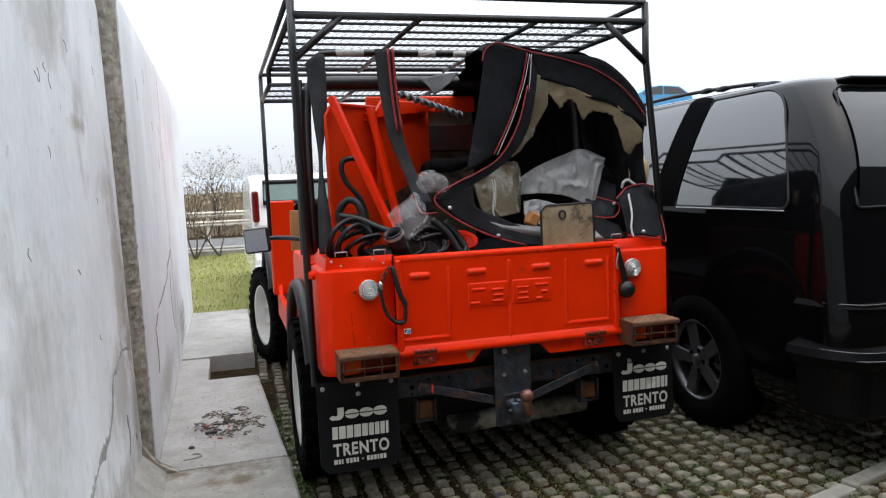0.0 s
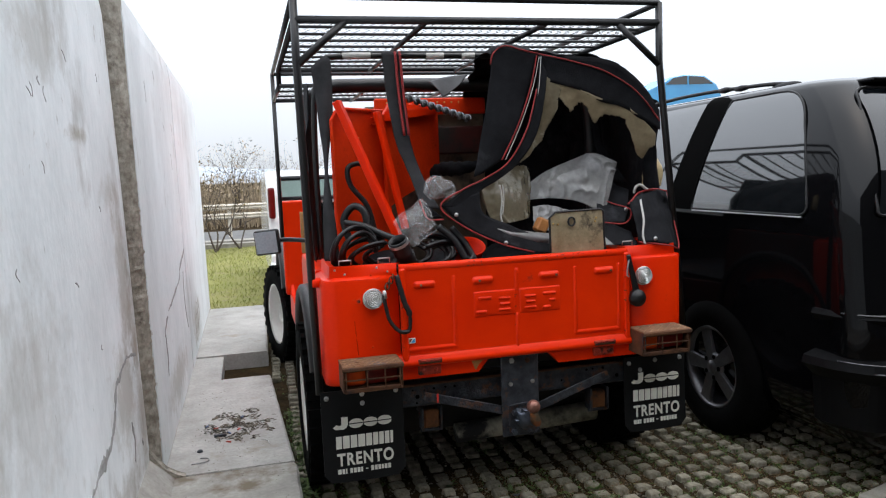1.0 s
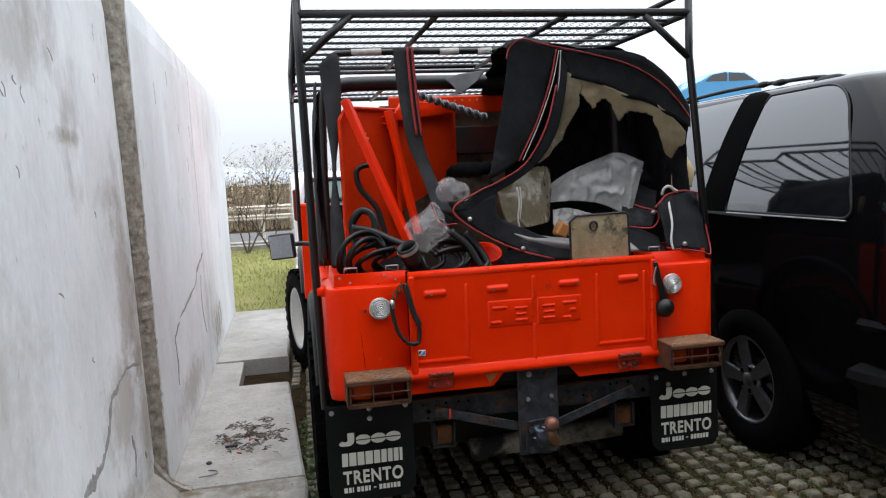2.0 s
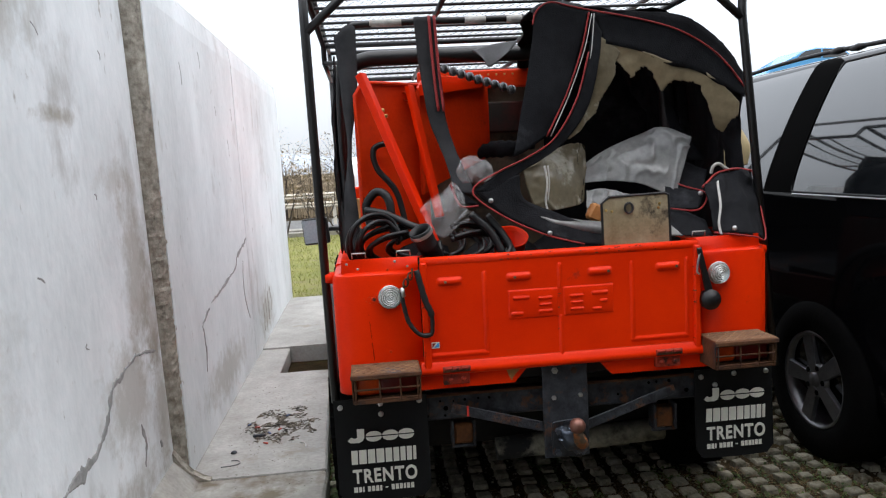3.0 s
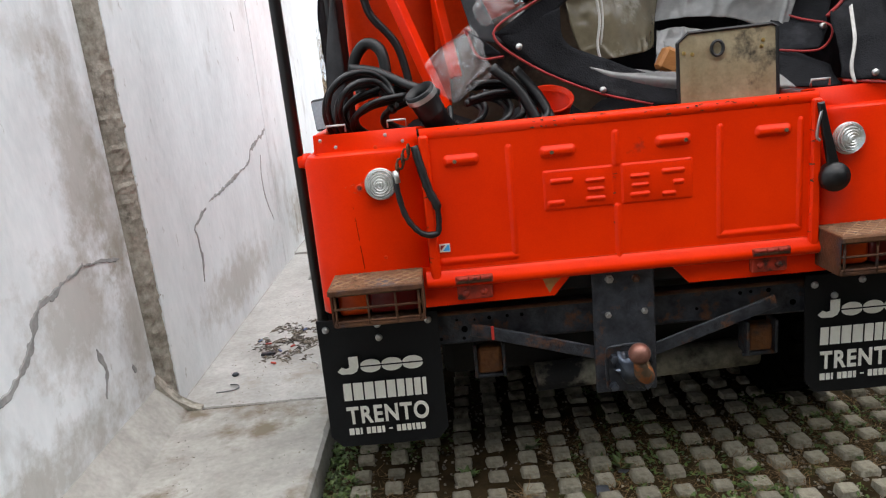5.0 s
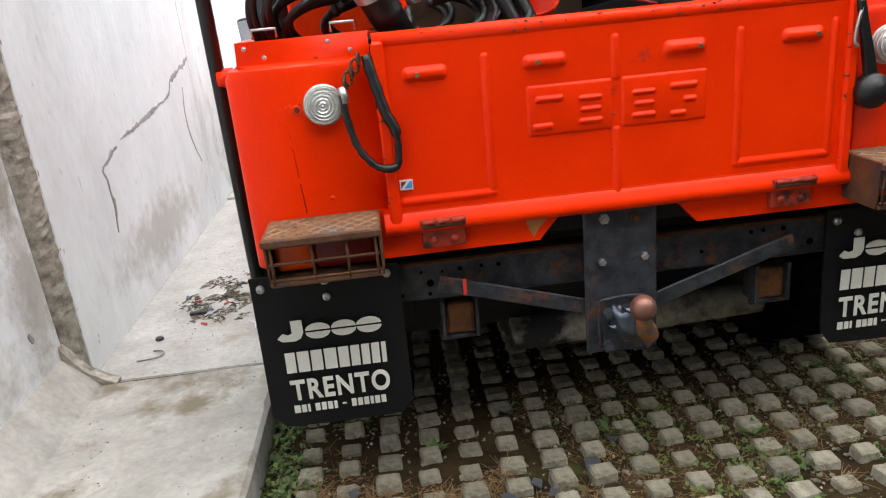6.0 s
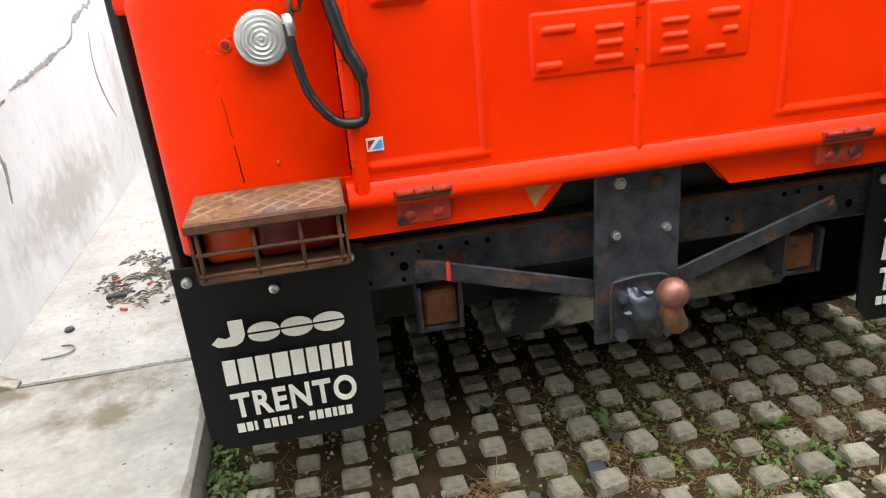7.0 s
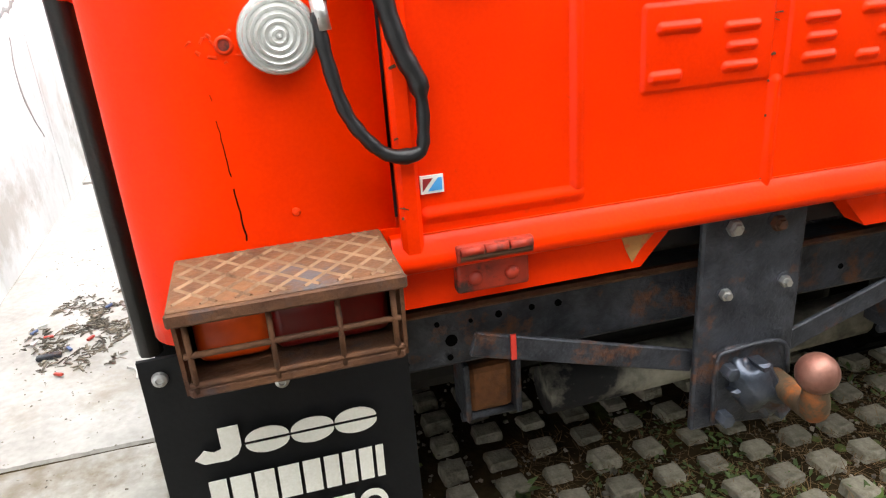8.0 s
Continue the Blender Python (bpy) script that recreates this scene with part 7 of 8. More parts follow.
for k in range(1050):
    t_, r = rng.uniform(0, 2 * math.pi), rng.uniform(0.0, 1.0) ** 0.7
    x, y = -1.085 + 0.185 * r * math.cos(t_), 1.20 + 0.27 * r * math.sin(t_)
    if noise.noise(Vector((x * 13, y * 9, 5))) < -0.12 * (k % 5 > 0):
        continue
    if x < -1.33 or x > -0.88:
        continue
    m = Matrix.Translation((x, y, 0.106 + rng.uniform(0, 0.005))) @ Matrix.Rotation(rng.uniform(0, 6.3), 4, "Z") @ Matrix.Rotation(rng.uniform(-0.3, 0.3), 4, "Y")
    items.append((m, rng.uniform(0.003, 0.017), rng.uniform(0.0009, 0.004), rng.uniform(0.0008, 0.003)))
bm = flecks(items)
solo("leaf_litter", bm, DEBRIS, "scattered dark leaf and twig litter on the footing", "litter", kind="stuff")
rng = random.Random(23)
items = []
for k in range(800):
    x, y = rng.uniform(-1.32, -0.895), rng.uniform(-0.9, 1.9)
    if noise.noise(Vector((x * 5, y * 4, 2))) < -0.1:
        continue
    s_ = rng.uniform(0.0006, 0.0018)
    items.append((Matrix.Translation((x, y, 0.1100 if y < 0.61 else 0.1050)) @ Matrix.Rotation(rng.uniform(0, 6.3), 4, "Z"), s_ * rng.uniform(1, 2.5), s_, s_))
bm = flecks(items)
solo("slab_grit", bm, CHIP, "fine grit scattered over the footing slab", "grit", kind="stuff")
BITS = [surface("blue_scrap", (0.05, 0.09, 0.2), (0.08, 0.12, 0.25), 0.5), surface("red_scrap", (0.4, 0.03, 0.02), (0.45, 0.05, 0.03), 0.5), surface("pale_scrap", (0.5, 0.5, 0.48), (0.6, 0.6, 0.58), 0.6)]
for k in range(9):
    x, y = -1.12 + rng.uniform(-0.14, 0.16), 1.10 + rng.uniform(-0.16, 0.22)
    m = Matrix.Translation((x, y, 0.112)) @ Matrix.Rotation(rng.uniform(0, 6.3), 4, "Z")
    solo("scrap", new_box((-0.012, -0.004, -0.003), (0.012, 0.004, 0.003), 0.001, 1, m), BITS[k % 3], ("small blue plastic scrap among the leaf litter", "small red plastic scrap among the leaf litter", "small pale plastic scrap among the leaf litter")[k % 3], "scrap", "scraps on the footing")
solo("wire_hook", new_tube(spline([(-1.300, 0.715, 0.110), (-1.255, 0.715, 0.112), (-1.225, 0.735, 0.112), (-1.235, 0.765, 0.112), (-1.265, 0.775, 0.111)], 24), 0.0025, 6), DARKSTEEL, "bent thin wire on the footing slab", "wire", smooth=True)
solo("twig", new_tube(spline([(-0.985, 0.93, 0.109), (-0.960, 0.90, 0.112), (-0.955, 0.86, 0.110)], 12), 0.0022, 6), BITS[2], "pale bent twig on the footing slab", "twig", smooth=True)
solo("stone_chip", new_box((-0.030, -0.010, -0.006), (0.030, 0.010, 0.007), 0.005, 2, Matrix.Translation((-1.185, 1.055, 0.112)) @ Matrix.Rotation(0.1, 4, "Z")), CHASSIS, "dark elongated stone chip beside the leaf litter", "stone")
solo("pebble", lathe(bmesh.new(), [(0, 0.012), (0.010, 0.010), (0.015, 0.003), (0.012, 0), (0, 0)], Matrix.Translation((-1.272, 0.872, 0.106)), 9), CHASSIS, "small dark pebble on the footing slab", "stone", smooth=True)

# ---- uneven soil that fills the joints ----
bm = bmesh.new()
nx, ny = 230, 120
g = []
for i in range(nx + 1):
    col = []
    for j in range(ny + 1):
        x, y = -0.90 + 3.4 * i / nx, -0.65 + 1.9 * j / ny
        p = Vector((x, y, 0))
        col.append(bm.verts.new((x, y, 0.009 + 0.007 * noise.noise(p * 3.1) + 0.005 * noise.noise(p * 14) + 0.004 * noise.noise(p * 45))))
    g.append(col)
for i in range(nx):
    for j in range(ny):
        bm.faces.new((g[i][j], g[i + 1][j], g[i + 1][j + 1], g[i][j + 1]))
tagged(part("soil", bm, SOIL, None, "", True), "loose brown soil filling the joints of the paving", "soil", kind="structure")

# ---- weeds, straw, chips between the studs ----
LEAF = surface("weed_leaf", (0.030, 0.060, 0.009), (0.080, 0.125, 0.022), 0.6, scale=30, bump=0.1, vary=0.35)
STRAW = surface("dry_straw", (0.09, 0.050, 0.020), (0.22, 0.135, 0.056), 0.85, scale=30, bump=0.1, vary=0.35)
MOSS = surface("green_moss", (0.05, 0.075, 0.014), (0.10, 0.12, 0.03), 0.95, scale=40, bump=0.6, grain=200, vary=0.3)
rng = random.Random(77)


def leaf(bm, x, y, z, l, w, yaw, lift):
    c, s_ = math.cos(yaw), math.sin(yaw)
    pts = [(0, 0, 0), (l * 0.45, w, lift * 0.7), (l, 0, lift), (l * 0.45, -w, lift * 0.7)]
    v = [bm.verts.new((x + a * c - b * s_, y + a * s_ + b * c, z + h)) for a, b, h in pts]
    bm.faces.new((v[0], v[1], v[2]))
    bm.faces.new((v[0], v[2], v[3]))


def clump_ok(x, y):
    return noise.noise(Vector((x * 2.3, y * 2.3, 3.0))) > (-0.12 if x > 0.55 and y < 0.4 else 0.08) or x < -0.72


bm = bmesh.new()
for k in range(5200):
    x, y = rng.uniform(-0.87, 2.4), rng.uniform(-0.5, 0.9) if k < 4800 else rng.uniform(0.9, 4.5)
    if not clump_ok(x, y):
        continue
    for q in range(rng.randrange(3, 7)):
        leaf(bm, x + rng.gauss(0, .012), y + rng.gauss(0, .012), rng.uniform(0.004, 0.018), rng.uniform(0.008, 0.022), rng.uniform(0.003, 0.007), rng.uniform(0, 6.3), rng.uniform(0.0, 0.012))
for k in range(520):                                     # along the footing's edge
    x, y = -0.838 + abs(rng.gauss(0, 0.05)), rng.uniform(-0.8, 1.6)
    for q in range(5):
        leaf(bm, x + rng.gauss(0, .012), y + rng.gauss(0, .012), rng.uniform(0.004, 0.03), rng.uniform(0.010, 0.024), rng.uniform(0.004, 0.009), rng.uniform(0, 6.3), rng.uniform(0.0, 0.015))
solo("weeds", bm, LEAF, "small green weeds growing between the paving studs", "weeds", kind="stuff")
bm = bmesh.new()
for k in range(26000):
    x, y = rng.uniform(-0.85, 2.2), rng.uniform(-0.5, 0.45)
    if noise.noise(Vector((x * 2.1 + 5, y * 2.1, 0))) < -0.08 - 0.5 * max(0, 0.05 - y):
        continue
    a, l = rng.uniform(0, 6.3), rng.uniform(0.010, 0.040)
    z = rng.uniform(0.003, 0.022)
    p, q = Vector((x, y, z)), Vector((x + l * math.cos(a), y + l * math.sin(a), z + rng.uniform(-0.004, 0.012)))
    n_ = Vector((-math.sin(a), math.cos(a), 0)) * 0.0008
    vs = [bm.verts.new(c) for c in (p - n_, q - n_ * 0.4, q + n_ * 0.4, p + n_)]
    bm.faces.new(vs)
for k in range(34):                                      # tufts of dead grass
    x, y = (rng.uniform(-0.72, -0.30), rng.uniform(-0.12, 0.06)) if k % 3 else (rng.uniform(-0.3, 1.6), rng.uniform(-0.25, 0.10))
    for q in range(45):
        a, l = rng.uniform(0, 6.3), rng.uniform(0.015, 0.060)
        p = Vector((x + rng.gauss(0, 0.016), y + rng.gauss(0, 0.014), rng.uniform(0.006, 0.028)))
        e = p + Vector((l * math.cos(a), l * math.sin(a), rng.uniform(-0.006, 0.016)))
        n_ = Vector((-math.sin(a), math.cos(a), 0)) * 0.0011
        bm.faces.new([bm.verts.new(c) for c in (p - n_, e - n_ * 0.4, e + n_ * 0.4, p + n_)])
solo("dry_straw", bm, STRAW, "dry straw and dead grass between the paving studs", "straw", kind="stuff")
bm = bmesh.new()
for k in range(4200):
    x, y = rng.uniform(-0.87, 2.4), rng.uniform(-0.5, 1.2)
    if noise.noise(Vector((x * 3 + 1, y * 3, 8))) < 0.05:
        continue
    r = rng.uniform(0.006, 0.016)
    lathe(bm, [(r, -0.002), (r * 0.8, r * 0.4), (0, r * 0.6)], Matrix.Translation((x, y, 0.001)) @ Matrix.Rotation(rng.uniform(0, 3), 4, "Z"), 6)
solo("moss", bm, MOSS, "green moss cushions between the paving studs", "moss", kind="stuff")
items = []
for k in range(7000):
    x, y = rng.uniform(-0.87, 2.4), rng.uniform(-0.5, 0.9)
    s_ = rng.uniform(0.0012, 0.0055) if k % 40 else rng.uniform(0.005, 0.009)
    items.append((Matrix.Translation((x, y, rng.uniform(0.004, 0.012))) @ Matrix.Rotation(rng.uniform(0, 6), 4, "Z") @ Matrix.Rotation(rng.uniform(-.5, .5), 4, "X"), s_, s_ * 0.8, s_ * 0.9))
bm = flecks(items)
solo("grit", bm, CHIP, "pale grit and gravel between the paving studs", "gravel", kind="stuff")
SLATE = surface("dark_slate_chip", (0.035, 0.04, 0.05), (0.06, 0.065, 0.08), 0.5, scale=20, bump=0.2)
for x, y, r, a in ((-0.06, 0.02, 0.024, 0.4), (-0.20, -0.03, 0.018, 1.4), (-0.27, -0.07, 0.022, 2.2), (-0.17, -0.07, 0.016, 0.2), (-0.62, 0.02, 0.018, 0.9), (0.02, 0.10, 0.015, 2.9)):
    solo("slate_chip", prism(bmesh.new(), [(-r, -r * .6), (r * .7, -r * .7), (r, r * .3), (-r * .2, r * .8)], Matrix.Translation((x, y, 0.024)) @ Matrix.Rotation(a, 4, "Z") @ Matrix.Rotation(0.15, 4, "X"), 0.004), SLATE, "dark slate chip lying on the paving", "stone chip", "chips on the paving")
for x, y, n_ in ((-0.215, 0.30, 14), (0.02, 0.14, 7), (0.36, 0.06, 9), (-0.42, 0.16, 8)):
    bm = bmesh.new()
    for q in range(n_):
        leaf(bm, x, y, 0.012, rng.uniform(0.025, 0.05), rng.uniform(0.006, 0.011), rng.uniform(0, 6.3), rng.uniform(0.008, 0.03))
    solo("weed_plant", bm, LEAF, "small leafy green weed between paving studs", "plant", "weed plants")

d = Vector((-0.006, -0.124, 0))
solo("concrete_strip", new_box((0, -0.012, 0.0), (d.length, 0.012, 0.016), 0.003, 1, Matrix.Translation((0.767, 0.575, 0.012)) @ Matrix.Rotation(math.atan2(d.y, d.x), 4, "Z")), KERB, "broken pale concrete strip lying on the paving", "rubble")

# ---- kerb stones by the minivan ----
for x, y, l, a in ((1.12, -0.47, 0.30, 14), (1.50, -0.35, 0.44, 16), (2.00, -0.21, 0.50, 15)):
    m = Matrix.Translation((x, y, 0)) @ Matrix.Rotation(radians(a), 4, "Z")
    solo("kerb_stone", new_box((-l / 2, -0.035, -0.02), (l / 2, 0.035, 0.034), 0.008, 2, m), KERB, "weathered concrete kerb stone set in the paving", "kerb", "kerb stones")

# ---- beyond: lawn, road, crash barrier, scrub ----
bm = bmesh.new()
bmesh.ops.create_grid(bm, x_segments=60, y_segments=40, size=0.5)
for v in bm.verts:
    x, y = v.co.x * 30 - 2, 8.95 + v.co.y * 7.7
    v.co = Vector((x, y, 0.02 + 0.03 * noise.noise(Vector((x * .8, y * .8, 0)))))
tagged(part("lawn", bm, GRASS), "short yellowish-green winter lawn", "lawn", kind="structure")
rng = random.Random(31)
bm = bmesh.new()
for k in range(26000):
    x, y = rng.uniform(-4.0, 1.5), rng.uniform(5.12, 12.6)
    h, a = rng.uniform(0.02, 0.06), rng.uniform(0, 6.3)
    b = Vector((x, y, 0.015 + 0.03 * noise.noise(Vector((x * .8, y * .8, 0)))))
    t = b + Vector((rng.gauss(0, .02), rng.gauss(0, .02), h))
    n_ = Vector((math.cos(a), math.sin(a), 0)) * 0.004
    bm.faces.new([bm.verts.new(c) for c in (b - n_, b + n_, t)])
BLADE = surface("grass_blade", (0.16, 0.19, 0.03), (0.28, 0.27, 0.07), 0.8, scale=3, bump=0, vary=0.35)
solo("grass_blades", bm, BLADE, "short winter grass blades on the lawn", "grass", kind="stuff")
solo("lawn_edging", new_box((-16, 4.98, -0.02), (-0.86, 5.10, 0.06), 0.01), SLAB, "low concrete edging along the lawn", "edging", kind="structure")
ASPHALT = surface("grey_asphalt", (0.10, 0.10, 0.10), (0.16, 0.16, 0.155), 0.9, scale=4, bump=0.3, grain=120)
tagged(part("road", new_box((-60, 14.0, -0.03), (60, 18.0, 0.012)), ASPHALT), "pale grey asphalt road behind the lawn", "road", kind="structure")
tagged(part("far_kerb", new_box((-60, 12.75, -0.02), (60, 13.0, 0.10), 0.01), KERB), "pale concrete kerb along the road", "kerb", kind="structure")
tagged(part("road_edge_kerb", new_box((-60, 13.9, -0.02), (60, 14.3, 0.07), 0.01), KERB), "pale concrete road edge", "kerb", kind="structure")
GALV = surface("galvanised_rail", (0.50, 0.45, 0.37), (0.62, 0.57, 0.48), 0.6, metal=0.1, scale=3, bump=0.05)
rail = thing("crash_barrier", (0, 15.7, 0), "galvanised steel crash barrier along the road", "barrier")
for z in (0.52, 0.74):
    prof = [(-0.03, -0.07), (-0.075, -0.035), (-0.03, 0.0), (-0.075, 0.035), (-0.03, 0.07), (-0.025, 0.07), (-0.025, -0.07)]
    part("beam", prism(bmesh.new(), prof, Matrix(((0, 0, 1, -30), (1, 0, 0, 15.7), (0, 1, 0, z), (0, 0, 0, 1))), 60), GALV, rail)
for k in range(16):
    x = -30 + 4 * k + 0.6
    part("post", new_box((x - 0.04, 15.68, 0), (x + 0.04, 15.78, 0.78), 0.005), GALV, rail)
# dry scrub behind the road
TWIG = surface("bare_twig", (0.045, 0.034, 0.028), (0.10, 0.078, 0.062), 0.9, scale=5, bump=0.1, vary=0.35)
REED = surface("dry_reed", (0.26, 0.20, 0.13), (0.38, 0.30, 0.20), 0.9, scale=3, bump=0, vary=0.35)
rng = random.Random(41)
bm = bmesh.new()
for k in range(7000):
    x, y = rng.uniform(-14, 9), rng.uniform(19, 24)
    h = rng.uniform(0.9, 2.0) * (0.8 + 0.3 * noise.noise(Vector((x * .5, y * .5, 0))))
    a = rng.uniform(0, 6.3)
    b, t = Vector((x, y, 0)), Vector((x + rng.gauss(0, .12), y + rng.gauss(0, .1), h))
    n_ = Vector((math.cos(a), math.sin(a), 0)) * rng.uniform(0.008, 0.022)
    bm.faces.new([bm.verts.new(c) for c in (b - n_, b + n_, t + n_ * .3, t - n_ * .3)])
solo("dry_scrub", bm, REED, "dense dry brown scrub behind the road", "scrub", kind="stuff")


def bare_tree(x, y, h, seed, leaves):
    t = thing("tree", (x, y, 0), "small bare winter tree with a few dead leaves", "tree", "bare trees")
    rng = random.Random(seed)
    bm = bmesh.new()
    tips = []

    def grow(p, d, l, r, depth):
        pts, rad = [p], [r]
        for i in range(4):
            d = (d + Vector((rng.gauss(0, .13), rng.gauss(0, .13), rng.gauss(0.03, .08)))).normalized()
            p = p + d * l / 4
            pts.append(p)
            rad.append(r * (1 - 0.13 * (i + 1)))
            if depth < 4 and i > 0 and rng.random() < 0.75:
                nd = (d + Vector((rng.gauss(0, .6), rng.gauss(0, .6), rng.gauss(0.1, .3)))).normalized()
                grow(p, nd, l * rng.uniform(0.5, 0.8), rad[-1] * 0.6, depth + 1)
        tube(bm, pts, rad, 4 if depth > 1 else 6)
        if depth < 4:
            for q in range(2):
                grow(p, (d + Vector((rng.gauss(0, .45), rng.gauss(0, .45), rng.gauss(0, .25)))).normalized(), l * 0.66, rad[-1] * 0.75, depth + 1)
        else:
            tips.append(p)

    stem = Vector((x, y, 0))
    for q in range(3):
        grow(stem, Vector((rng.gauss(0, .25), rng.gauss(0, .25), 1)).normalized(), h * 0.36, 0.03 * h / 3, 1)
    part("trunk", bm, TWIG, t)
    bm = bmesh.new()
    for p in tips:
        if rng.random() < leaves:
            for q in range(2):
                leaf(bm, p.x + rng.gauss(0, .05), p.y, p.z + rng.gauss(0, .05), rng.uniform(.05, .10), rng.uniform(.015, .03), rng.uniform(0, 6.3), rng.uniform(-.06, .03))
    part("crown", bm, REED, t, "sparse dead leaves")
    return t


for k, (x, y, h) in enumerate(((-1.6, 11.9, 2.1), (-1.15, 12.3, 1.9), (-2.25, 12.5, 2.2), (-2.9, 19.0, 3.4), (-1.2, 19.5, 3.2), (0.6, 20.0, 3.0), (-4.4, 20.5, 3.2), (2.4, 21.0, 3.0), (-0.2, 22.0, 2.6))):
    bare_tree(x, y, h, 50 + k, 0.55)
# Distance haze is put into the hills' blue-grey colour.
HILL = surface("haze_tinted_hill", (0.34, 0.38, 0.42), (0.42, 0.46, 0.5), 1.0, scale=0.02, bump=0)
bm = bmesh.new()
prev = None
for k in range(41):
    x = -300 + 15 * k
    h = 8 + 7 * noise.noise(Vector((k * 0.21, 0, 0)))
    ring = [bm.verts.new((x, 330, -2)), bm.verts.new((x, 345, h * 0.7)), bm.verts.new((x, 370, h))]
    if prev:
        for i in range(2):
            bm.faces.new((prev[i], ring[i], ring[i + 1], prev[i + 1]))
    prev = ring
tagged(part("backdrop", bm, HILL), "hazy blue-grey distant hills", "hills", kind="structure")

# ---- white car ahead of the off-roader ----
WHITE = surface("white_car_paint", (0.75, 0.75, 0.74), (0.8, 0.8, 0.79), 0.25, scale=2, bump=0, coat=0.6)
car = thing("white_car", (0.1, 6.5, 0), "white estate car parked with its tail lamps this way", "car")
prof = [(4.75, 0.30), (4.66, 0.42), (4.64, 0.62), (4.74, 0.66), (4.78, 0.95), (5.0, 1.38), (5.2, 1.45), (7.0, 1.46), (7.7, 1.02), (8.7, 0.88), (8.8, 0.6), (8.75, 0.30)]
bm = prism(bmesh.new(), prof, Matrix(((0, 0, 1, -0.785), (1, 0, 0, 0), (0, 1, 0, 0), (0, 0, 0, 1))), 1.78, 0.05, 3)
part("body", bm, WHITE, car, smooth=False)
GREENGLASS = surface("green_car_glass", (0.08, 0.14, 0.12), (0.12, 0.19, 0.165), 0.06, scale=2, bump=0)
for x in (-0.30, 0.50):
    rw = part("rear_window", prism(bmesh.new(), [(-0.36, 0.0), (0.36, 0.0), (0.35, 0.22), (-0.35, 0.22)], Matrix.Translation((x, 4.858, 1.165)) @ pose(0, 0, 0, 62.5), 0.008, 0.001), GREENGLASS, car, "greenish rear window")
    part("window_seal", new_tube([(x - 0.36, 4.85, 1.165), (x - 0.35, 4.952, 1.370), (x + 0.35, 4.952, 1.370), (x + 0.36, 4.85, 1.165)], 0.024, 8, True), RUBBER, rw, "thick black window seal", smooth=True)
for x in (-0.745, 0.955):
    part("tail_lamp", new_box((x - 0.032, 4.70, 0.98), (x + 0.032, 4.90, 1.285), 0.02, 2), DARK_RED, car, "tall red tail lamp")
part("bumper", new_box((-0.80, 4.58, 0.36), (1.02, 4.74, 0.56), 0.03, 2), WHITE, car, "white plastic bumper")
for x in (-0.60, 0.90):
    for y in (5.4, 7.9):
        part("wheel", lathe(bmesh.new(), [(0, 0.1), (0.19, 0.1), (0.2, 0.08), (0.29, 0.1), (0.31, 0.06), (0.31, -0.06), (0.29, -0.1), (0, -0.1)], Matrix.Translation((x, y, 0.31)) @ pose(0, 0, 0, 0, 90), 24), TYRE, car, smooth=True)

# ---- blue car on the higher ground behind the minivan ----
tagged(part("bank", prism(bmesh.new(), [(12, -0.2), (60, -0.2), (60, 3.16), (21.0, 3.14), (20.0, 2.95), (12.5, 0.2)], Matrix(((0, 0, 1, 11.5), (1, 0, 0, 0), (0, 1, 0, 0), (0, 0, 0, 1))), 60), GRASS), "raised grassy ground behind the minivan", "bank", kind="structure")
BLUE = surface("light_blue_car_paint", (0.05, 0.26, 0.55), (0.06, 0.30, 0.60), 0.25, scale=2, bump=0, coat=0.8)
bl = thing("blue_car", (15.4, 23.1, 3.14), "light blue hatchback parked on the higher ground", "car")
BL = Matrix.Translation((9.1, 14.75, 2.29))
prof = [(4.3, 1.0), (4.25, 1.45), (4.6, 1.78), (5.3, 1.95), (5.75, 2.30), (6.3, 2.40), (7.2, 2.36), (7.75, 2.02), (7.95, 1.6), (7.9, 1.0)]
part("body", prism(bmesh.new(), prof, BL @ Matrix(((1, 0, 0, 0), (0, 0, 1, 7.6), (0, 1, 0, 0), (0, 0, 0, 1))), 1.6, 0.08, 3), BLUE, bl)
part("side_window", prism(bmesh.new(), [(5.50, 2.03), (5.82, 2.27), (6.28, 2.34), (6.42, 2.34), (6.42, 2.03)], BL @ BACK @ Matrix.Translation((0, 0, 7.588)), 0.01), VAN_GLASS, bl)
part("side_window", prism(bmesh.new(), [(6.50, 2.03), (6.50, 2.34), (7.15, 2.30), (7.55, 2.05)], BL @ BACK @ Matrix.Translation((0, 0, 7.588)), 0.01), VAN_GLASS, bl)
for x in (4.95, 7.3):
    part("wheel", lathe(bmesh.new(), [(0, 0.1), (0.2, 0.1), (0.21, 0.08), (0.3, 0.1), (0.32, 0.06), (0.32, -0.06), (0, -0.06)], BL @ Matrix.Translation((x, 7.66, 1.17)) @ pose(0, 0, 0, 90), 24), TYRE, bl, smooth=True)

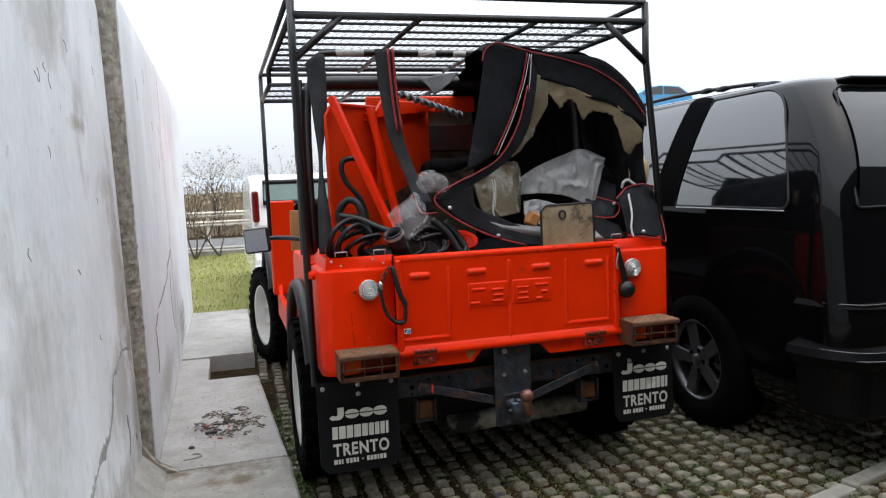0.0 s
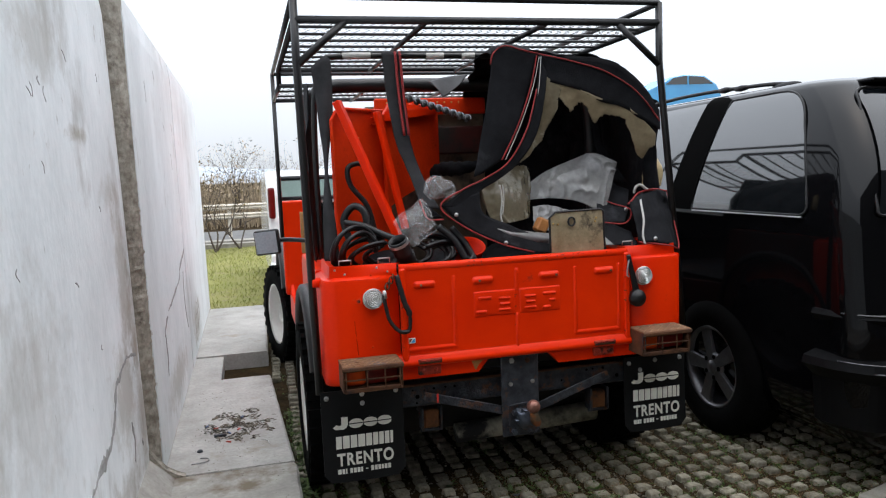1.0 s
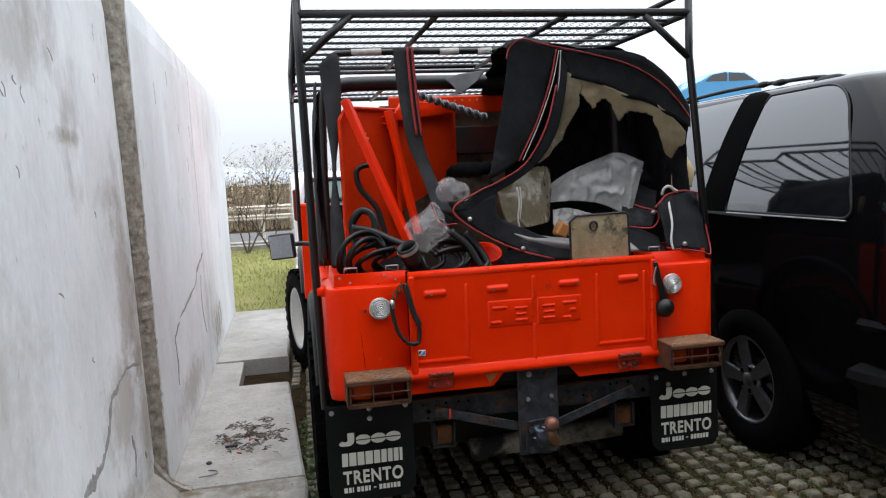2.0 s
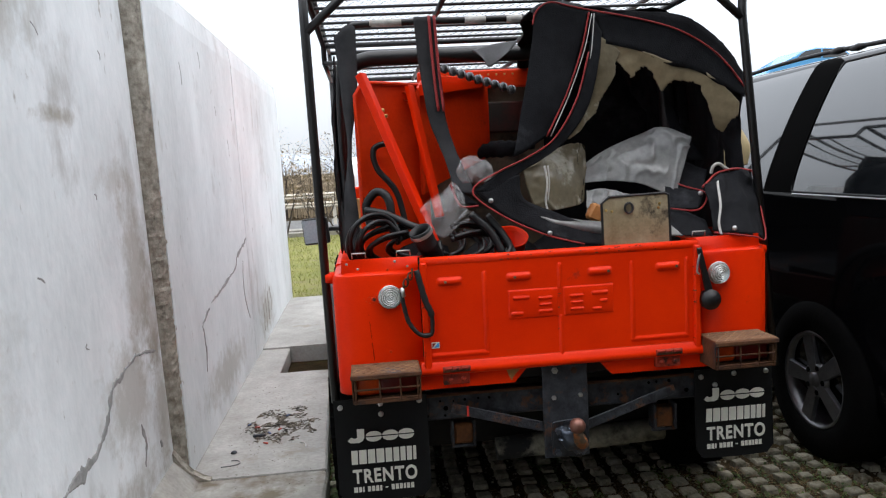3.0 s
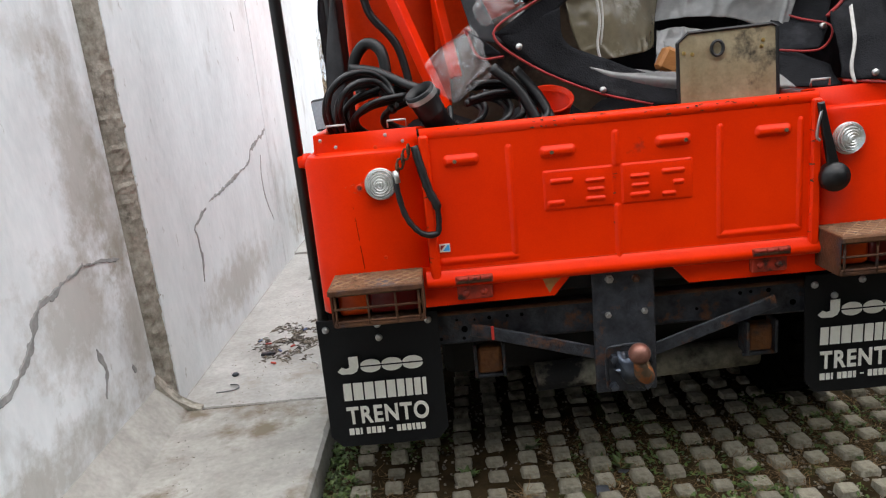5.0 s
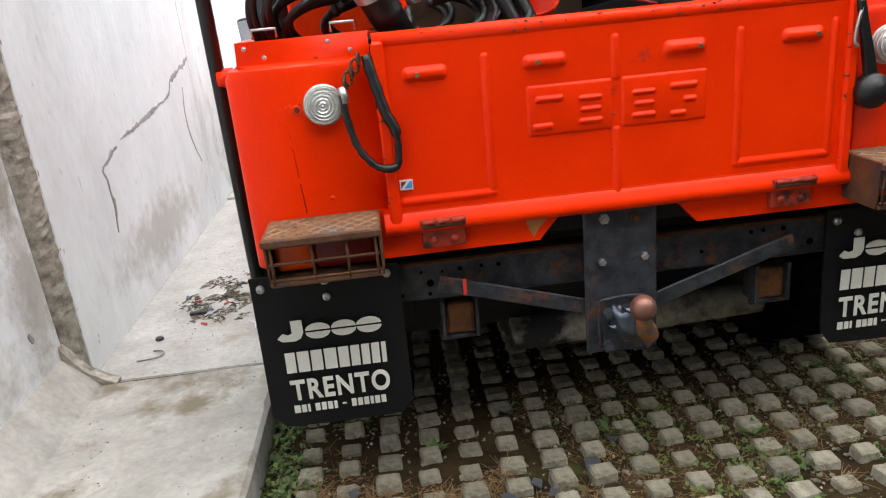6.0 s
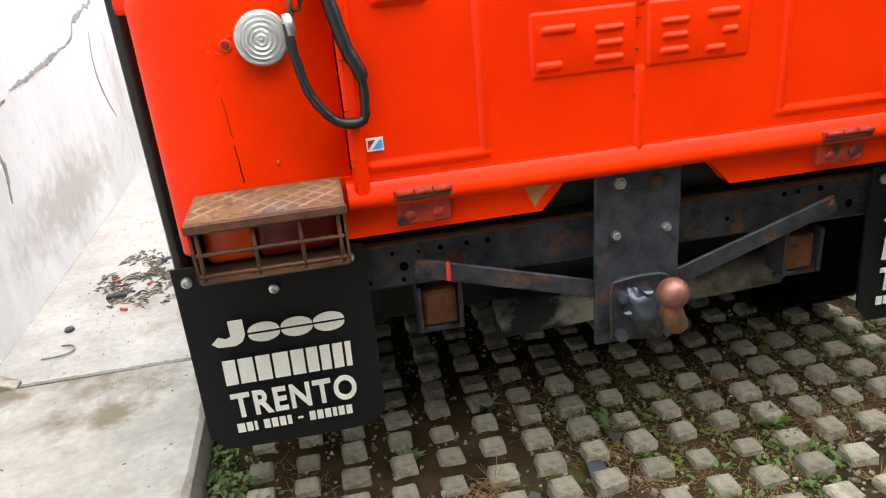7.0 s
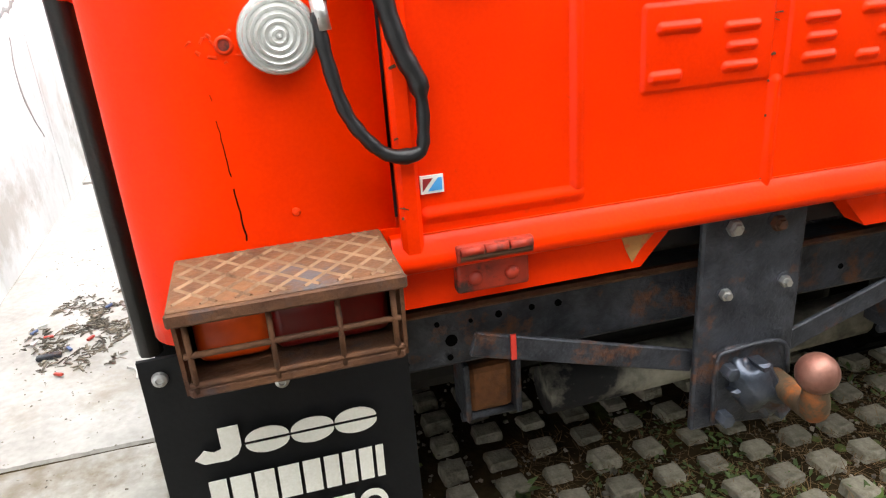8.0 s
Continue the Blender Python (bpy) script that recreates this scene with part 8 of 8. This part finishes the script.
# ---- unseen dark wall behind the camera, added to hold back low sky light ----
FACADE = surface("dark_facade", (0.05, 0.05, 0.05), (0.08, 0.078, 0.075), 0.9, scale=1.5, bump=0.1)
tagged(part("wall_south", new_box((-3.2, -5.8, 0), (14, -5.5, 7.0)), FACADE), "unseen dark plain wall behind the camera, holding back sky light", "wall", kind="structure")


# ---- paving studs, nearest as single pieces ----
paving = thing("paving", (0.5, 1.0, 0), "grass-joint paving of small square concrete studs", "paving", kind="structure")
stud_meshes = [stud_mesh(k) for k in range(6)]
rng = random.Random(11)
count = 0
templates = []
for me in stud_meshes:
    templates.append(([v.co.copy() for v in me.vertices], [tuple(p.vertices) for p in me.polygons]))
rest_v, rest_f = [], []
for j in range(-16, 75):
    for i in range(-14, 46):
        x = -0.137 + i * STEP_X + 0.0025 * j
        y = 0.070 + j * STEP_Y + math.tan(SKEW) * (x + 0.137)
        if not (-0.80 + 0.04 * (abs(y - 1.5) > 1.4) - 0.03 * y < x < 4.0 and -1.2 < y < 5.1):
            continue
        x += rng.uniform(-.004, .004)
        y += rng.uniform(-.004, .004)
        z = rng.uniform(-0.010, 0.003)
        rot = SKEW + rng.uniform(-0.07, 0.07)
        k = rng.randrange(6)
        near = -0.80 < x < 0.95 and -0.12 < y < 0.48
        if near and count < 300:
            ob = new("stud", stud_meshes[k])
            ob.parent = paving
            ob.matrix_parent_inverse = base_of(paving).inverted()
            ob.matrix_basis = Matrix.Translation((x, y, z)) @ Matrix.Rotation(rot, 4, "Z")
            count += 1
        else:
            b = len(rest_v)
            c, s_ = math.cos(rot), math.sin(rot)
            rest_v += [(x + p.x * c - p.y * s_, y + p.x * s_ + p.y * c, z + p.z) for p in templates[k][0]]
            rest_f += [tuple(b + q for q in f) for f in templates[k][1]]
me = bpy.data.meshes.new("far_studs")
me.from_pydata(rest_v, [], rest_f)
me.materials.append(STUD)
far = new("far_studs", me)
far.parent = paving
far.matrix_parent_inverse = base_of(paving).inverted()
tagged(far, "far concrete paving studs", kind="stuff")
